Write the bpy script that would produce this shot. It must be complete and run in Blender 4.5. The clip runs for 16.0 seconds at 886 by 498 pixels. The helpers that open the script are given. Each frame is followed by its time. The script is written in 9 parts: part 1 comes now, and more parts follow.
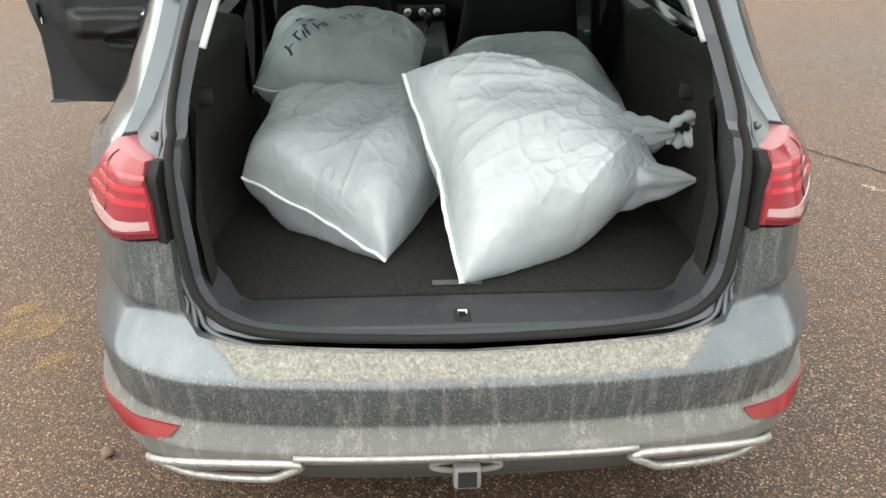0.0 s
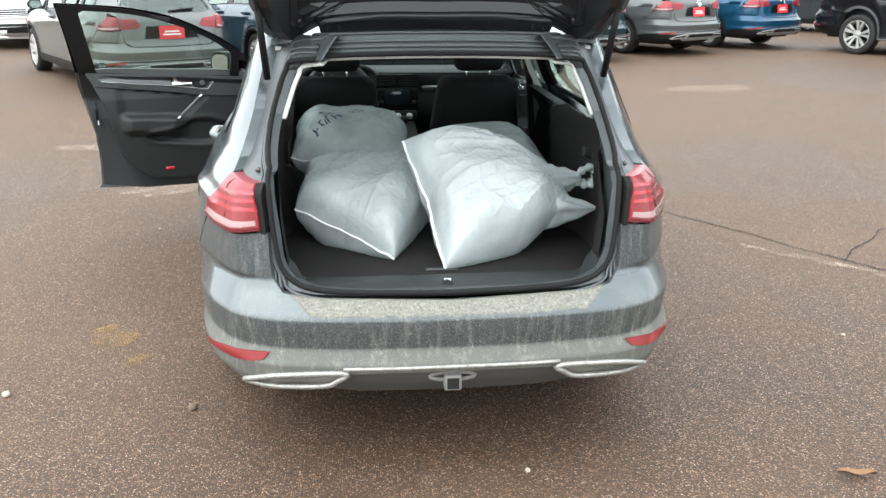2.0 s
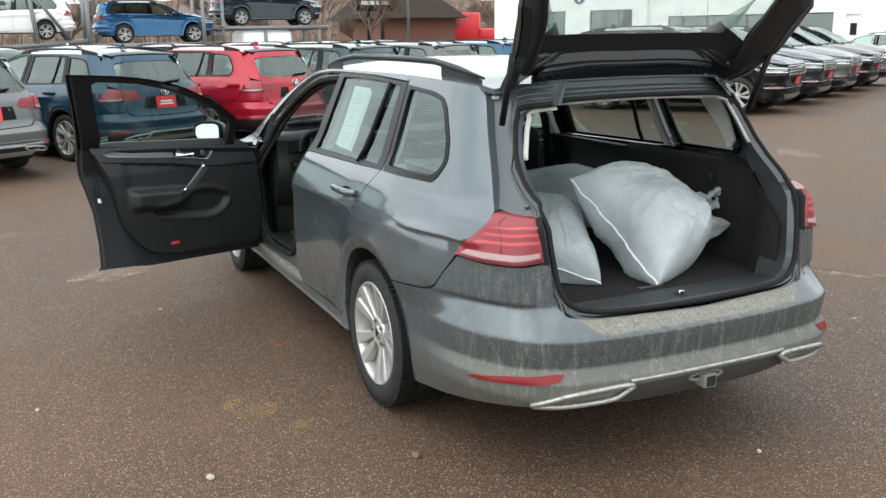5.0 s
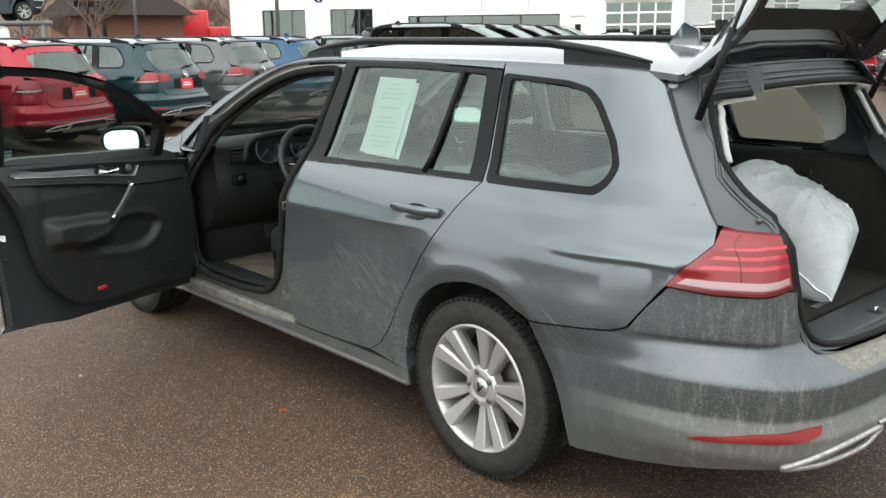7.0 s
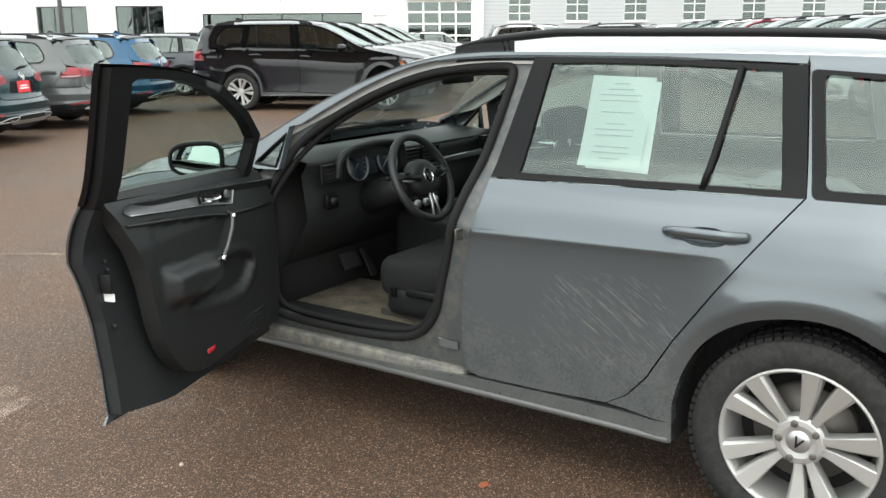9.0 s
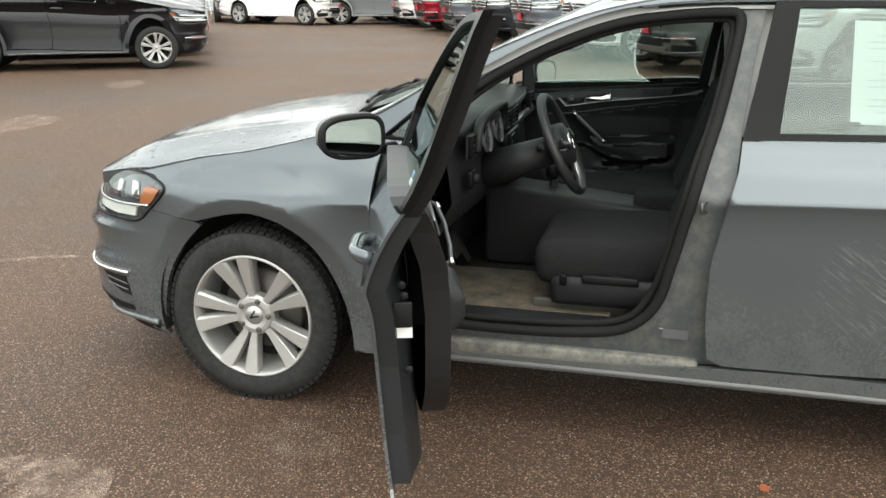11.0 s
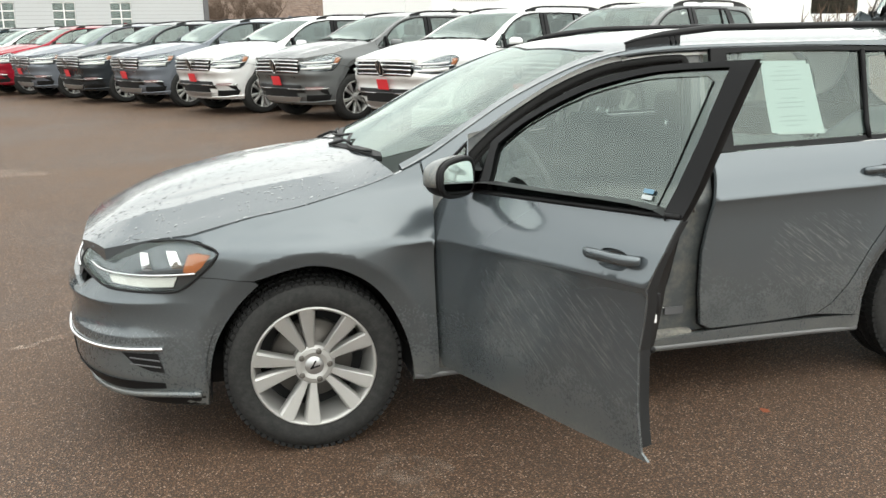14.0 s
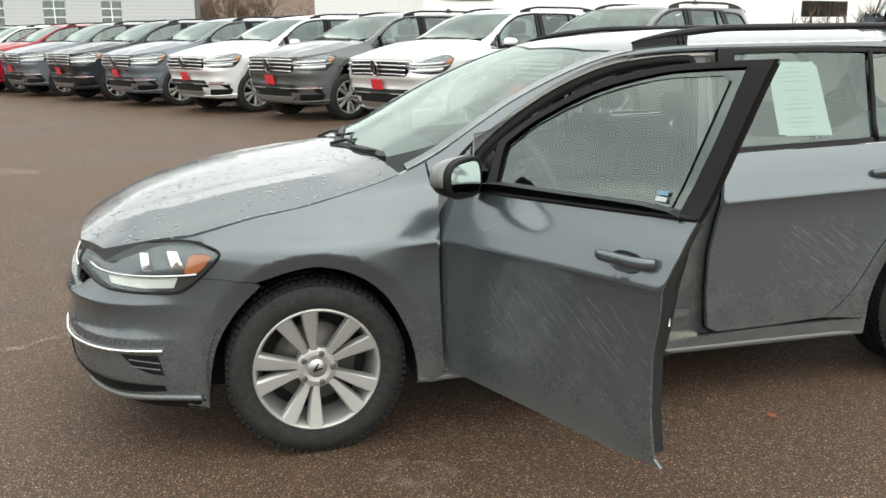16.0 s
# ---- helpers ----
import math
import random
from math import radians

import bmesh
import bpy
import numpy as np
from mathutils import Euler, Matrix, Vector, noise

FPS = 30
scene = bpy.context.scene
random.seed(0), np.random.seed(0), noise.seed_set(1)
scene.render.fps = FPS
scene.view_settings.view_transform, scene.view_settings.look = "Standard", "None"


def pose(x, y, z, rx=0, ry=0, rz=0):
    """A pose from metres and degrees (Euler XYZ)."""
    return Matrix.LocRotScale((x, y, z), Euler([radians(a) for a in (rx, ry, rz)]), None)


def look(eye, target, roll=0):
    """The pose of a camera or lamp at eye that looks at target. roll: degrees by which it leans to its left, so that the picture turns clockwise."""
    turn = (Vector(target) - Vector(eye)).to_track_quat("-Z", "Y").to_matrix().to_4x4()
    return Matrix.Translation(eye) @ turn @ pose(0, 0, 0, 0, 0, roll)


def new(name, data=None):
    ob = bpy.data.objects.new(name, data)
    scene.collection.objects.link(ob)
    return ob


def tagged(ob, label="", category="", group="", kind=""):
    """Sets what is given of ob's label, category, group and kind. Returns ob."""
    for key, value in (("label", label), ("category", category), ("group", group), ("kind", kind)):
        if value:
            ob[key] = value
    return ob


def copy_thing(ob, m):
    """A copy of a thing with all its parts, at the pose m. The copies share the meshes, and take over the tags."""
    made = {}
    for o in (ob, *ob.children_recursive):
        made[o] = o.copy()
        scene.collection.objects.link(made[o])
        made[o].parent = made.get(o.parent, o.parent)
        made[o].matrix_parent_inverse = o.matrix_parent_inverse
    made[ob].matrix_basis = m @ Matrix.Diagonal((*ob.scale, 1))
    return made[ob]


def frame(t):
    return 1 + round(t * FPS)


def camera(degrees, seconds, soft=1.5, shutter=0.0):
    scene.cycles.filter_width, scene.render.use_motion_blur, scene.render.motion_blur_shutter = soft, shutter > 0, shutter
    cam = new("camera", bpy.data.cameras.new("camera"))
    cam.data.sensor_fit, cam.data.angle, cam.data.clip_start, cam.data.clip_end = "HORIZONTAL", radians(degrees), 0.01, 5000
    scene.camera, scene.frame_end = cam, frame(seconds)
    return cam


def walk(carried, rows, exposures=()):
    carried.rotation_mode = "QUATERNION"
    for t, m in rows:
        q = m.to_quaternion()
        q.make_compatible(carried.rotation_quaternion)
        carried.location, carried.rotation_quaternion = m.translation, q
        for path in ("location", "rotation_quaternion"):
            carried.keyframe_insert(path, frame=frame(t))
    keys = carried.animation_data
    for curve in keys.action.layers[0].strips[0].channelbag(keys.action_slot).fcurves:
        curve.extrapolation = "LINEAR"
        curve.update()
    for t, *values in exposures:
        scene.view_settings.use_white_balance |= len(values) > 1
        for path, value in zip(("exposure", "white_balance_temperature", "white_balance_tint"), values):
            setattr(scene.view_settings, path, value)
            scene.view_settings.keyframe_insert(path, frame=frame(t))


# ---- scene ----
cam = camera(52.3, 16.0)
PATH = [
    (0, (-0.12, -1.524, 1.535), (-0.031, 0.28, 0.674), -0.1),
    (0.5, (-0.142, -1.785, 1.56), (-0.044, 0.057, 0.787), 0.3),
    (1, (-0.226, -2.073, 1.579), (-0.083, -0.205, 0.879), 0.2),
    (1.5, (-0.261, -2.398, 1.596), (-0.09, -0.519, 0.933), 0.1),
    (2, (-0.311, -2.671, 1.615), (-0.109, -0.777, 1.005), 0.3),
    (2.5, (-0.576, -2.808, 1.59), (-0.153, -0.92, 1.085), -0.1),
    (3, (-0.921, -2.922, 1.578), (-0.403, -1.047, 1.113), -0.3),
    (3.5, (-1.238, -3.004, 1.565), (-0.674, -1.14, 1.108), -0.8),
    (4, (-1.636, -2.901, 1.542), (-1.005, -1.06, 1.084), -1.0),
    (4.2, (-1.767, -2.836, 1.551), (-1.109, -1.005, 1.086), -1.1),
    (6.3, (-2.599, -1.496, 1.493), (-1.438, 0.076, 1.07), 0.1),
    (6.5, (-2.68, -1.354, 1.482), (-1.476, 0.184, 1.053), 0.1),
    (7, (-2.867, -0.997, 1.48), (-1.553, 0.437, 1.015), -0.5),
    (7.5, (-2.958, -0.633, 1.457), (-1.559, 0.714, 0.981), -0.8),
    (8, (-3.148, -0.249, 1.457), (-1.655, 0.992, 0.976), -0.5),
    (8.5, (-3.271, 0.138, 1.454), (-1.695, 1.274, 0.978), -0.5),
    (9, (-3.381, 0.559, 1.458), (-1.761, 1.635, 0.989), -0.3),
    (9.5, (-3.517, 0.978, 1.47), (-1.82, 1.921, 0.991), -0.6),
    (10, (-3.5, 1.403, 1.433), (-1.778, 2.298, 0.945), -0.8),
    (10.2, (-3.513, 1.576, 1.431), (-1.766, 2.407, 0.922), -0.7),
    (12.3, (-3.663, 3.159, 1.438), (-1.744, 3.122, 0.875), -0.6),
    (12.5, (-3.735, 3.253, 1.435), (-1.815, 3.157, 0.883), -0.8),
    (13, (-3.866, 3.516, 1.453), (-1.951, 3.228, 0.952), -0.8),
    (13.5, (-3.899, 3.82, 1.456), (-2.0, 3.42, 0.973), -1.8),
    (14, (-3.92, 3.922, 1.472), (-2.032, 3.463, 0.998), -1.3),
    (14.5, (-3.903, 3.936, 1.467), (-2.026, 3.424, 1.003), -1.0),
    (15, (-3.895, 3.93, 1.466), (-2.023, 3.396, 1.005), -0.9),
    (15.5, (-3.885, 3.937, 1.464), (-2.008, 3.43, 0.997), -0.8),
    (16, (-3.86, 3.962, 1.464), (-1.977, 3.482, 0.991), -0.9),
]
EXPOSURE = [(0.0, 0.82), (0.7, 0.86), (1.5, 0.93), (2.5, 0.84), (3.2, 0.57), (4.0, 0.40), (6.2, 0.13), (7.0, 0.24), (7.6, 0.45), (9.0, 0.44), (10.0, 0.45), (12.5, 0.41), (13.5, 0.36), (14.5, 0.12), (15.2, 0.07), (16.0, 0.13)]
walk(cam, [(t, look(eye, target, roll)) for t, eye, target, roll in PATH], [(t, e, 6450 if 1.2 < t < 6.9 else (6650 if 6.9 < t < 9.5 else 6850), 4) for t, e in EXPOSURE])

# ---- light: overcast sky, weak wide sun ----
world = bpy.data.worlds.new("overcast_sky")
scene.world = world
world.use_nodes = True
wn = world.node_tree
wn.nodes.clear()
w_out = wn.nodes.new("ShaderNodeOutputWorld")
w_bg = wn.nodes.new("ShaderNodeBackground")
w_mix = wn.nodes.new("ShaderNodeMixRGB")
w_sky = wn.nodes.new("ShaderNodeTexSky")
w_sky.sky_type = "NISHITA"
w_sky.sun_disc = False
w_sky.sun_elevation = radians(49)
w_sky.sun_rotation = radians(252)
w_hsv = wn.nodes.new("ShaderNodeHueSaturation")
w_hsv.inputs["Saturation"].default_value = 0.25
wn.links.new(w_sky.outputs[0], w_hsv.inputs["Color"])
w_co = wn.nodes.new("ShaderNodeTexCoord")
w_no = wn.nodes.new("ShaderNodeTexNoise")
w_no.inputs["Scale"].default_value = 2.2
w_flat = wn.nodes.new("ShaderNodeMapping")
w_flat.inputs["Scale"].default_value = (1.0, 1.0, 4.0)
w_no.inputs["Detail"].default_value = 5
w_rmp = wn.nodes.new("ShaderNodeValToRGB")
w_rmp.color_ramp.elements[0].position, w_rmp.color_ramp.elements[1].position = 0.34, 0.68
w_rmp.color_ramp.elements[0].color = (6.0, 6.3, 6.7, 1)
w_rmp.color_ramp.elements[1].color = (10.4, 10.5, 10.7, 1)
w_mix.inputs[0].default_value = 0.75
wn.links.new(w_co.outputs["Generated"], w_flat.inputs[0])
wn.links.new(w_flat.outputs[0], w_no.inputs["Vector"])
wn.links.new(w_no.outputs[0], w_rmp.inputs[0])
wn.links.new(w_hsv.outputs[0], w_mix.inputs[1])
wn.links.new(w_rmp.outputs[0], w_mix.inputs[2])
# an overcast sky is dim at the horizon, brighter overhead and brightest round the hidden sun
SUN_FROM = Vector((-18, -6, 22)).normalized()
w_dot = wn.nodes.new("ShaderNodeVectorMath")
w_dot.operation = "DOT_PRODUCT"
w_dot.inputs[1].default_value = SUN_FROM
wn.links.new(w_co.outputs["Generated"], w_dot.inputs[0])
w_glow = wn.nodes.new("ShaderNodeMapRange")
for key, value in (("From Min", -1.0), ("From Max", 1.0), ("To Min", 0.94), ("To Max", 1.18)):
    w_glow.inputs[key].default_value = value
wn.links.new(w_dot.outputs["Value"], w_glow.inputs["Value"])
w_sep = wn.nodes.new("ShaderNodeSeparateXYZ")
wn.links.new(w_co.outputs["Generated"], w_sep.inputs[0])
w_high = wn.nodes.new("ShaderNodeMapRange")
for key, value in (("From Min", 0.0), ("From Max", 1.0), ("To Min", 0.78), ("To Max", 1.02)):
    w_high.inputs[key].default_value = value
wn.links.new(w_sep.outputs["Z"], w_high.inputs["Value"])
w_mul = wn.nodes.new("ShaderNodeMath")
w_mul.operation = "MULTIPLY"
wn.links.new(w_glow.outputs[0], w_mul.inputs[0])
wn.links.new(w_high.outputs[0], w_mul.inputs[1])
w_scale = wn.nodes.new("ShaderNodeVectorMath")
w_scale.operation = "SCALE"
wn.links.new(w_mix.outputs[0], w_scale.inputs[0])
wn.links.new(w_mul.outputs[0], w_scale.inputs["Scale"])
wn.links.new(w_scale.outputs[0], w_bg.inputs[0])
w_bg.inputs[1].default_value = 0.282
wn.links.new(w_bg.outputs[0], w_out.inputs[0])
sun = new("sun", bpy.data.lights.new("sun", "SUN"))
sun.data.energy, sun.data.angle, sun.data.color = 0.6, radians(70), (1, 0.97, 0.93)
sun.matrix_world = look(SUN_FROM * 30, (0, 0, 0))


# ---- materials ----
def mat(name, color, rough=0.5, metal=0.0, coat=0.0, spec=0.5):
    m = bpy.data.materials.new(name)
    m.use_nodes = True
    b = m.node_tree.nodes["Principled BSDF"]
    b.inputs["Base Color"].default_value = (*color, 1)
    b.inputs["Roughness"].default_value = rough
    b.inputs["Metallic"].default_value = metal
    b.inputs["Coat Weight"].default_value = coat
    b.inputs["Coat Roughness"].default_value = 0.06
    b.inputs["Specular IOR Level"].default_value = spec
    return m


class Nodes:
    """Short hand for building a node tree round a Principled shader."""

    def __init__(self, m):
        self.t = m.node_tree
        self.bsdf = self.t.nodes["Principled BSDF"]

    def add(self, kind, **values):
        n = self.t.nodes.new(kind)
        for k, v in values.items():
            n.inputs[k].default_value = v
        return n

    def link(self, a, b):
        self.t.links.new(a, b)

    def coords(self, which="Object"):
        return self.t.nodes.new("ShaderNodeTexCoord").outputs[which]

    def noise(self, scale, detail=4, rough=0.55, vec=None, stretch=None):
        n = self.add("ShaderNodeTexNoise", Scale=scale, Detail=detail, Roughness=rough)
        v = vec if vec is not None else self.coords()
        if stretch:
            mp = self.t.nodes.new("ShaderNodeMapping")
            mp.inputs["Scale"].default_value = stretch
            self.link(v, mp.inputs[0])
            v = mp.outputs[0]
        self.link(v, n.inputs["Vector"])
        return n.outputs[0]

    def ramp(self, fac, stops):
        r = self.t.nodes.new("ShaderNodeValToRGB")
        e = r.color_ramp.elements
        while len(e) < len(stops):
            e.new(0.5)
        for k, (p, c) in enumerate(stops):
            e[k].position = p
            e[k].color = (*c, 1) if len(c) == 3 else c
        self.link(fac, r.inputs[0])
        return r.outputs[0]

    def grey(self, fac, a, b):
        return self.ramp(fac, [(a, (0, 0, 0)), (b, (1, 1, 1))])

    def mix(self, fac, a, b, kind="MIX"):
        m = self.t.nodes.new("ShaderNodeMixRGB")
        m.blend_type = kind
        for k, v in enumerate((fac, a, b)):
            if isinstance(v, (int, float)):
                m.inputs[k].default_value = v if k == 0 else (v, v, v, 1)
            elif isinstance(v, tuple):
                m.inputs[k].default_value = (*v, 1)
            else:
                self.link(v, m.inputs[k])
        return m.outputs[0]

    def math(self, op, a, b=0.0):
        m = self.t.nodes.new("ShaderNodeMath")
        m.operation = op
        for k, v in enumerate((a, b)):
            if isinstance(v, (int, float)):
                m.inputs[k].default_value = v
            else:
                self.link(v, m.inputs[k])
        return m.outputs[0]

    def bump(self, height, strength=0.2, distance=0.01):
        b = self.t.nodes.new("ShaderNodeBump")
        b.inputs["Strength"].default_value = strength
        b.inputs["Distance"].default_value = distance
        self.link(height, b.inputs["Height"])
        self.link(b.outputs[0], self.bsdf.inputs["Normal"])

    def to(self, name, out):
        self.link(out, self.bsdf.inputs[name])

    def axis(self, which, coords="Object"):
        s = self.t.nodes.new("ShaderNodeSeparateXYZ")
        self.link(self.coords(coords), s.inputs[0])
        return s.outputs[which]


def _axis_of(self, color):
    s = self.t.nodes.new("ShaderNodeSeparateXYZ")
    self.link(color, s.inputs[0])
    return s.outputs[0]


Nodes.axis_of = _axis_of


def paint_material(name, color, dirty=True, metal=0.55, use_object_color=False, caked=False, drops=False):
    """Metallic car paint with clear coat; road film, wiped streaks, caked dust or rain drops on it."""
    m = mat(name, color, 0.26, metal, 0.6)
    n = Nodes(m)
    n.bsdf.inputs["Coat Roughness"].default_value = 0.10
    n.bsdf.inputs["Specular Tint"].default_value = (0.30, 0.30, 0.30, 1)
    if use_object_color:
        info = n.t.nodes.new("ShaderNodeObjectInfo")
        n.link(info.outputs["Color"], n.bsdf.inputs["Base Color"])
        return m
    z, y = n.axis("Z"), n.axis("Y")
    low = n.ramp(z, [(0.15, (0.9, 0.9, 0.9)), (0.32, (0.26, 0.26, 0.26)), (0.60, (0.05, 0.05, 0.05)), (0.75, (0.02, 0.02, 0.02)), (0.9, (0.0, 0.0, 0.0))])
    fine = n.grey(n.noise(110, 6, 0.75), 0.4, 0.72)
    big = n.grey(n.noise(4, 4, 0.6), 0.3, 0.7)
    amount = n.math("MULTIPLY", low, n.math("ADD", n.math("MULTIPLY", fine, 0.6), n.math("MULTIPLY", big, 0.5)))
    # wiped diagonal streaks in patches on the lower flank
    mp = n.t.nodes.new("ShaderNodeMapping")
    mp.vector_type = "TEXTURE"
    mp.inputs["Rotation"].default_value = (radians(36), 0, 0)
    mp.inputs["Scale"].default_value = (0.2, 0.085, 0.004)
    n.link(n.coords(), mp.inputs[0])
    streak = n.grey(n.noise(1.0, 6, 0.75, vec=mp.outputs[0]), 0.55, 0.64)
    blobs = 0.0
    for centre, reach in (((-0.88, 1.62, 0.56), 0.34), ((-0.88, 2.50, 0.60), 0.52), ((-0.86, 0.62, 0.55), 0.22)):
        far = n.t.nodes.new("ShaderNodeVectorMath")
        far.operation = "DISTANCE"
        n.link(n.coords(), far.inputs[0])
        far.inputs[1].default_value = centre
        near = n.math("SUBTRACT", 1.0, n.math("MINIMUM", n.math("DIVIDE", far.outputs["Value"], reach), 1.0))
        blobs = n.math("MAXIMUM", blobs, near)
    patch = n.grey(n.math("MULTIPLY", blobs, n.math("ADD", 0.35, n.noise(6, 4, 0.6))), 0.15, 0.5)
    belt = n.ramp(z, [(0.33, (0, 0, 0)), (0.42, (1, 1, 1)), (0.66, (1, 1, 1)), (0.78, (0, 0, 0))])
    streak = n.math("MULTIPLY", n.math("MULTIPLY", streak, patch), n.math("MULTIPLY", belt, 0.5))
    speck = n.math("MULTIPLY", n.grey(n.noise(420, 2, 0.5), 0.70, 0.76), n.math("MULTIPLY", low, 0.8))
    amount = n.math("MAXIMUM", amount, n.math("MAXIMUM", streak, speck))
    grime = n.mix(n.noise(40, 3), (0.20, 0.185, 0.155), (0.33, 0.31, 0.265))
    if caked:
        wav = n.math("ADD", z, n.math("MULTIPLY", n.math("SUBTRACT", n.noise(26, 4, 0.6), 0.5), 0.02))
        ledge = n.ramp(wav, [(0.550, (0, 0, 0)), (0.557, (1, 1, 1)), (0.605, (1, 1, 1)), (0.63, (0.1, 0.1, 0.1)), (0.66, (0, 0, 0))])
        back = n.ramp(y, [(0.03, (1, 1, 1)), (0.07, (0, 0, 0))])
        ledge = n.math("MULTIPLY", n.math("MULTIPLY", ledge, back), 0.93)
        reach = n.math("SUBTRACT", n.math("ADD", 0.475, n.math("MULTIPLY", n.math("SUBTRACT", z, 0.575), 1.2)), n.math("ABSOLUTE", n.axis("X")))
        ledge = n.math("MULTIPLY", ledge, n.grey(n.math("ADD", reach, n.math("MULTIPLY", n.math("SUBTRACT", n.noise(30, 4, 0.6), 0.5), 0.02)), 0.0, 0.02))
        crust = n.grey(n.noise(110, 8, 0.85), 0.44, 0.70)
        drip = n.grey(n.noise(30, 6, 0.8, stretch=(1, 1, 0.14)), 0.50, 0.68)
        spray = n.grey(n.noise(200, 5, 0.85), 0.52, 0.64)
        zone = n.ramp(z, [(0.30, (0.85, 0.85, 0.85)), (0.44, (0.85, 0.85, 0.85)), (0.452, (0.72, 0.72, 0.72)), (0.543, (0.66, 0.66, 0.66)), (0.556, (0.12, 0.12, 0.12)), (0.63, (0.10, 0.10, 0.10)), (0.655, (0.6, 0.6, 0.6)), (0.82, (0.5, 0.5, 0.5))])
        behind = n.ramp(y, [(0.22, (1, 1, 1)), (0.5, (0.45, 0.45, 0.45)), (0.7, (0.25, 0.25, 0.25))])
        cover = n.math("MULTIPLY", n.math("MULTIPLY", zone, behind), n.math("ADD", 0.72, n.math("MULTIPLY", n.noise(9, 4), 0.4)))
        pale = n.math("MINIMUM", n.math("ADD", n.math("MULTIPLY", drip, 0.45), n.math("MULTIPLY", spray, 0.62)), 1.0)
        lip = n.ramp(z, [(0.40, (0.55, 0.55, 0.55)), (0.442, (0.45, 0.45, 0.45)), (0.452, (0, 0, 0))])
        pale = n.math("MAXIMUM", pale, n.math("MULTIPLY", lip, n.math("ADD", 0.5, n.math("MULTIPLY", drip, 0.5))))
        pale = n.math("MAXIMUM", pale, n.math("MULTIPLY", ledge, crust))
        grime = n.mix(pale, n.mix(ledge, (0.036, 0.036, 0.034), (0.13, 0.124, 0.108)), (0.40, 0.38, 0.33))
        amount = n.math("MAXIMUM", amount, n.math("MAXIMUM", ledge, cover))
    amount = n.math("MINIMUM", amount, 0.93)
    n.to("Base Color", n.mix(amount, color, grime))
    n.to("Metallic", n.math("MULTIPLY", n.math("SUBTRACT", 1.0, amount), metal))
    n.to("Roughness", n.math("ADD", 0.225, n.math("MULTIPLY", amount, 0.55)))
    n.to("Coat Weight", n.math("MULTIPLY", n.math("SUBTRACT", 1.0, n.grey(amount, 0.12, 0.75)), 0.85))
    if drops:
        v = n.add("ShaderNodeTexVoronoi", Scale=40.0, Randomness=1.0)
        n.link(n.coords(), v.inputs["Vector"])
        size = n.math("MULTIPLY", n.axis_of(v.outputs["Color"]), 0.34)
        bead = n.math("MAXIMUM", n.math("SUBTRACT", 1.0, n.math("DIVIDE", v.outputs["Distance"], n.math("ADD", size, 0.02))), 0.0)
        n.bump(n.math("POWER", bead, 0.5), 1.0, 0.012)
        n.link(n.bsdf.inputs["Normal"].links[0].from_socket, n.bsdf.inputs["Coat Normal"])
        wet = n.grey(bead, 0.0, 0.08)
        n.to("Roughness", n.mix(wet, n.bsdf.inputs["Roughness"].links[0].from_socket, 0.07))
        n.to("Coat Weight", n.mix(wet, n.bsdf.inputs["Coat Weight"].links[0].from_socket, 1.0))
    return m


def asphalt_material():
    """Brown-stained worn asphalt: pale and rust-coloured chips in a dark binder, dry pale and damp dark areas."""
    m = mat("asphalt", (0.08, 0.06, 0.05), 0.85, 0, 0, 0.32)
    n = Nodes(m)
    vor = n.add("ShaderNodeTexVoronoi", Scale=150.0)
    n.link(n.coords(), vor.inputs["Vector"])
    # chip tones; the palest end also paints the small glints of wet chips
    chip = n.ramp(n.axis_of(vor.outputs["Color"]), [(0.0, (0.019, 0.0095, 0.0057)), (0.42, (0.086, 0.0455, 0.0255)), (0.74, (0.177, 0.099, 0.057)), (0.92, (0.28, 0.184, 0.122)), (0.988, (0.41, 0.31, 0.245))])
    gap = n.grey(vor.outputs["Distance"], 0.30, 0.62)
    col = n.mix(gap, chip, (0.022, 0.014, 0.010))
    grit = n.grey(n.noise(330, 2, 0.6), 0.60, 0.70)
    col = n.mix(n.math("MULTIPLY", grit, 0.35), col, (0.22, 0.145, 0.10))
    big = n.grey(n.noise(0.35, 5, 0.6), 0.35, 0.68)
    col = n.mix(n.math("MULTIPLY", big, 0.32), col, (0.19, 0.117, 0.073))
    mid = n.grey(n.noise(2.5, 5, 0.65), 0.5, 0.8)
    col = n.mix(n.math("MULTIPLY", mid, 0.35), col, (0.05, 0.034, 0.026))
    n.to("Base Color", col)
    n.to("Roughness", n.mix(big, 0.60, 0.80))
    n.bump(n.mix(0.5, vor.outputs["Distance"], n.noise(160, 3)), 0.8, 0.008)
    return m


M_ASPHALT = asphalt_material()
M_PAINT = paint_material("grey_metallic_paint", (0.103, 0.119, 0.130))
M_PAINT_FAR = paint_material("coloured_car_paint", (0.1, 0.1, 0.1), dirty=False, metal=0.25, use_object_color=True)
M_PAINT_FAR.node_tree.nodes["Principled BSDF"].inputs["Coat Weight"].default_value = 0.5
M_BLACK = mat("black_plastic", (0.009, 0.009, 0.0095), 0.5, 0, 0, 0.18)
M_TRIM = mat("satin_black_trim", (0.005, 0.005, 0.0055), 0.36, 0, 0.0, 0.14)
M_RUBBER = mat("rubber", (0.012, 0.012, 0.012), 0.8, 0, 0, 0.2)
M_ALLOY = mat("silver_alloy", (0.42, 0.415, 0.40), 0.40, 0.6)
M_CHROME = mat("chrome", (0.75, 0.75, 0.75), 0.15, 1.0)
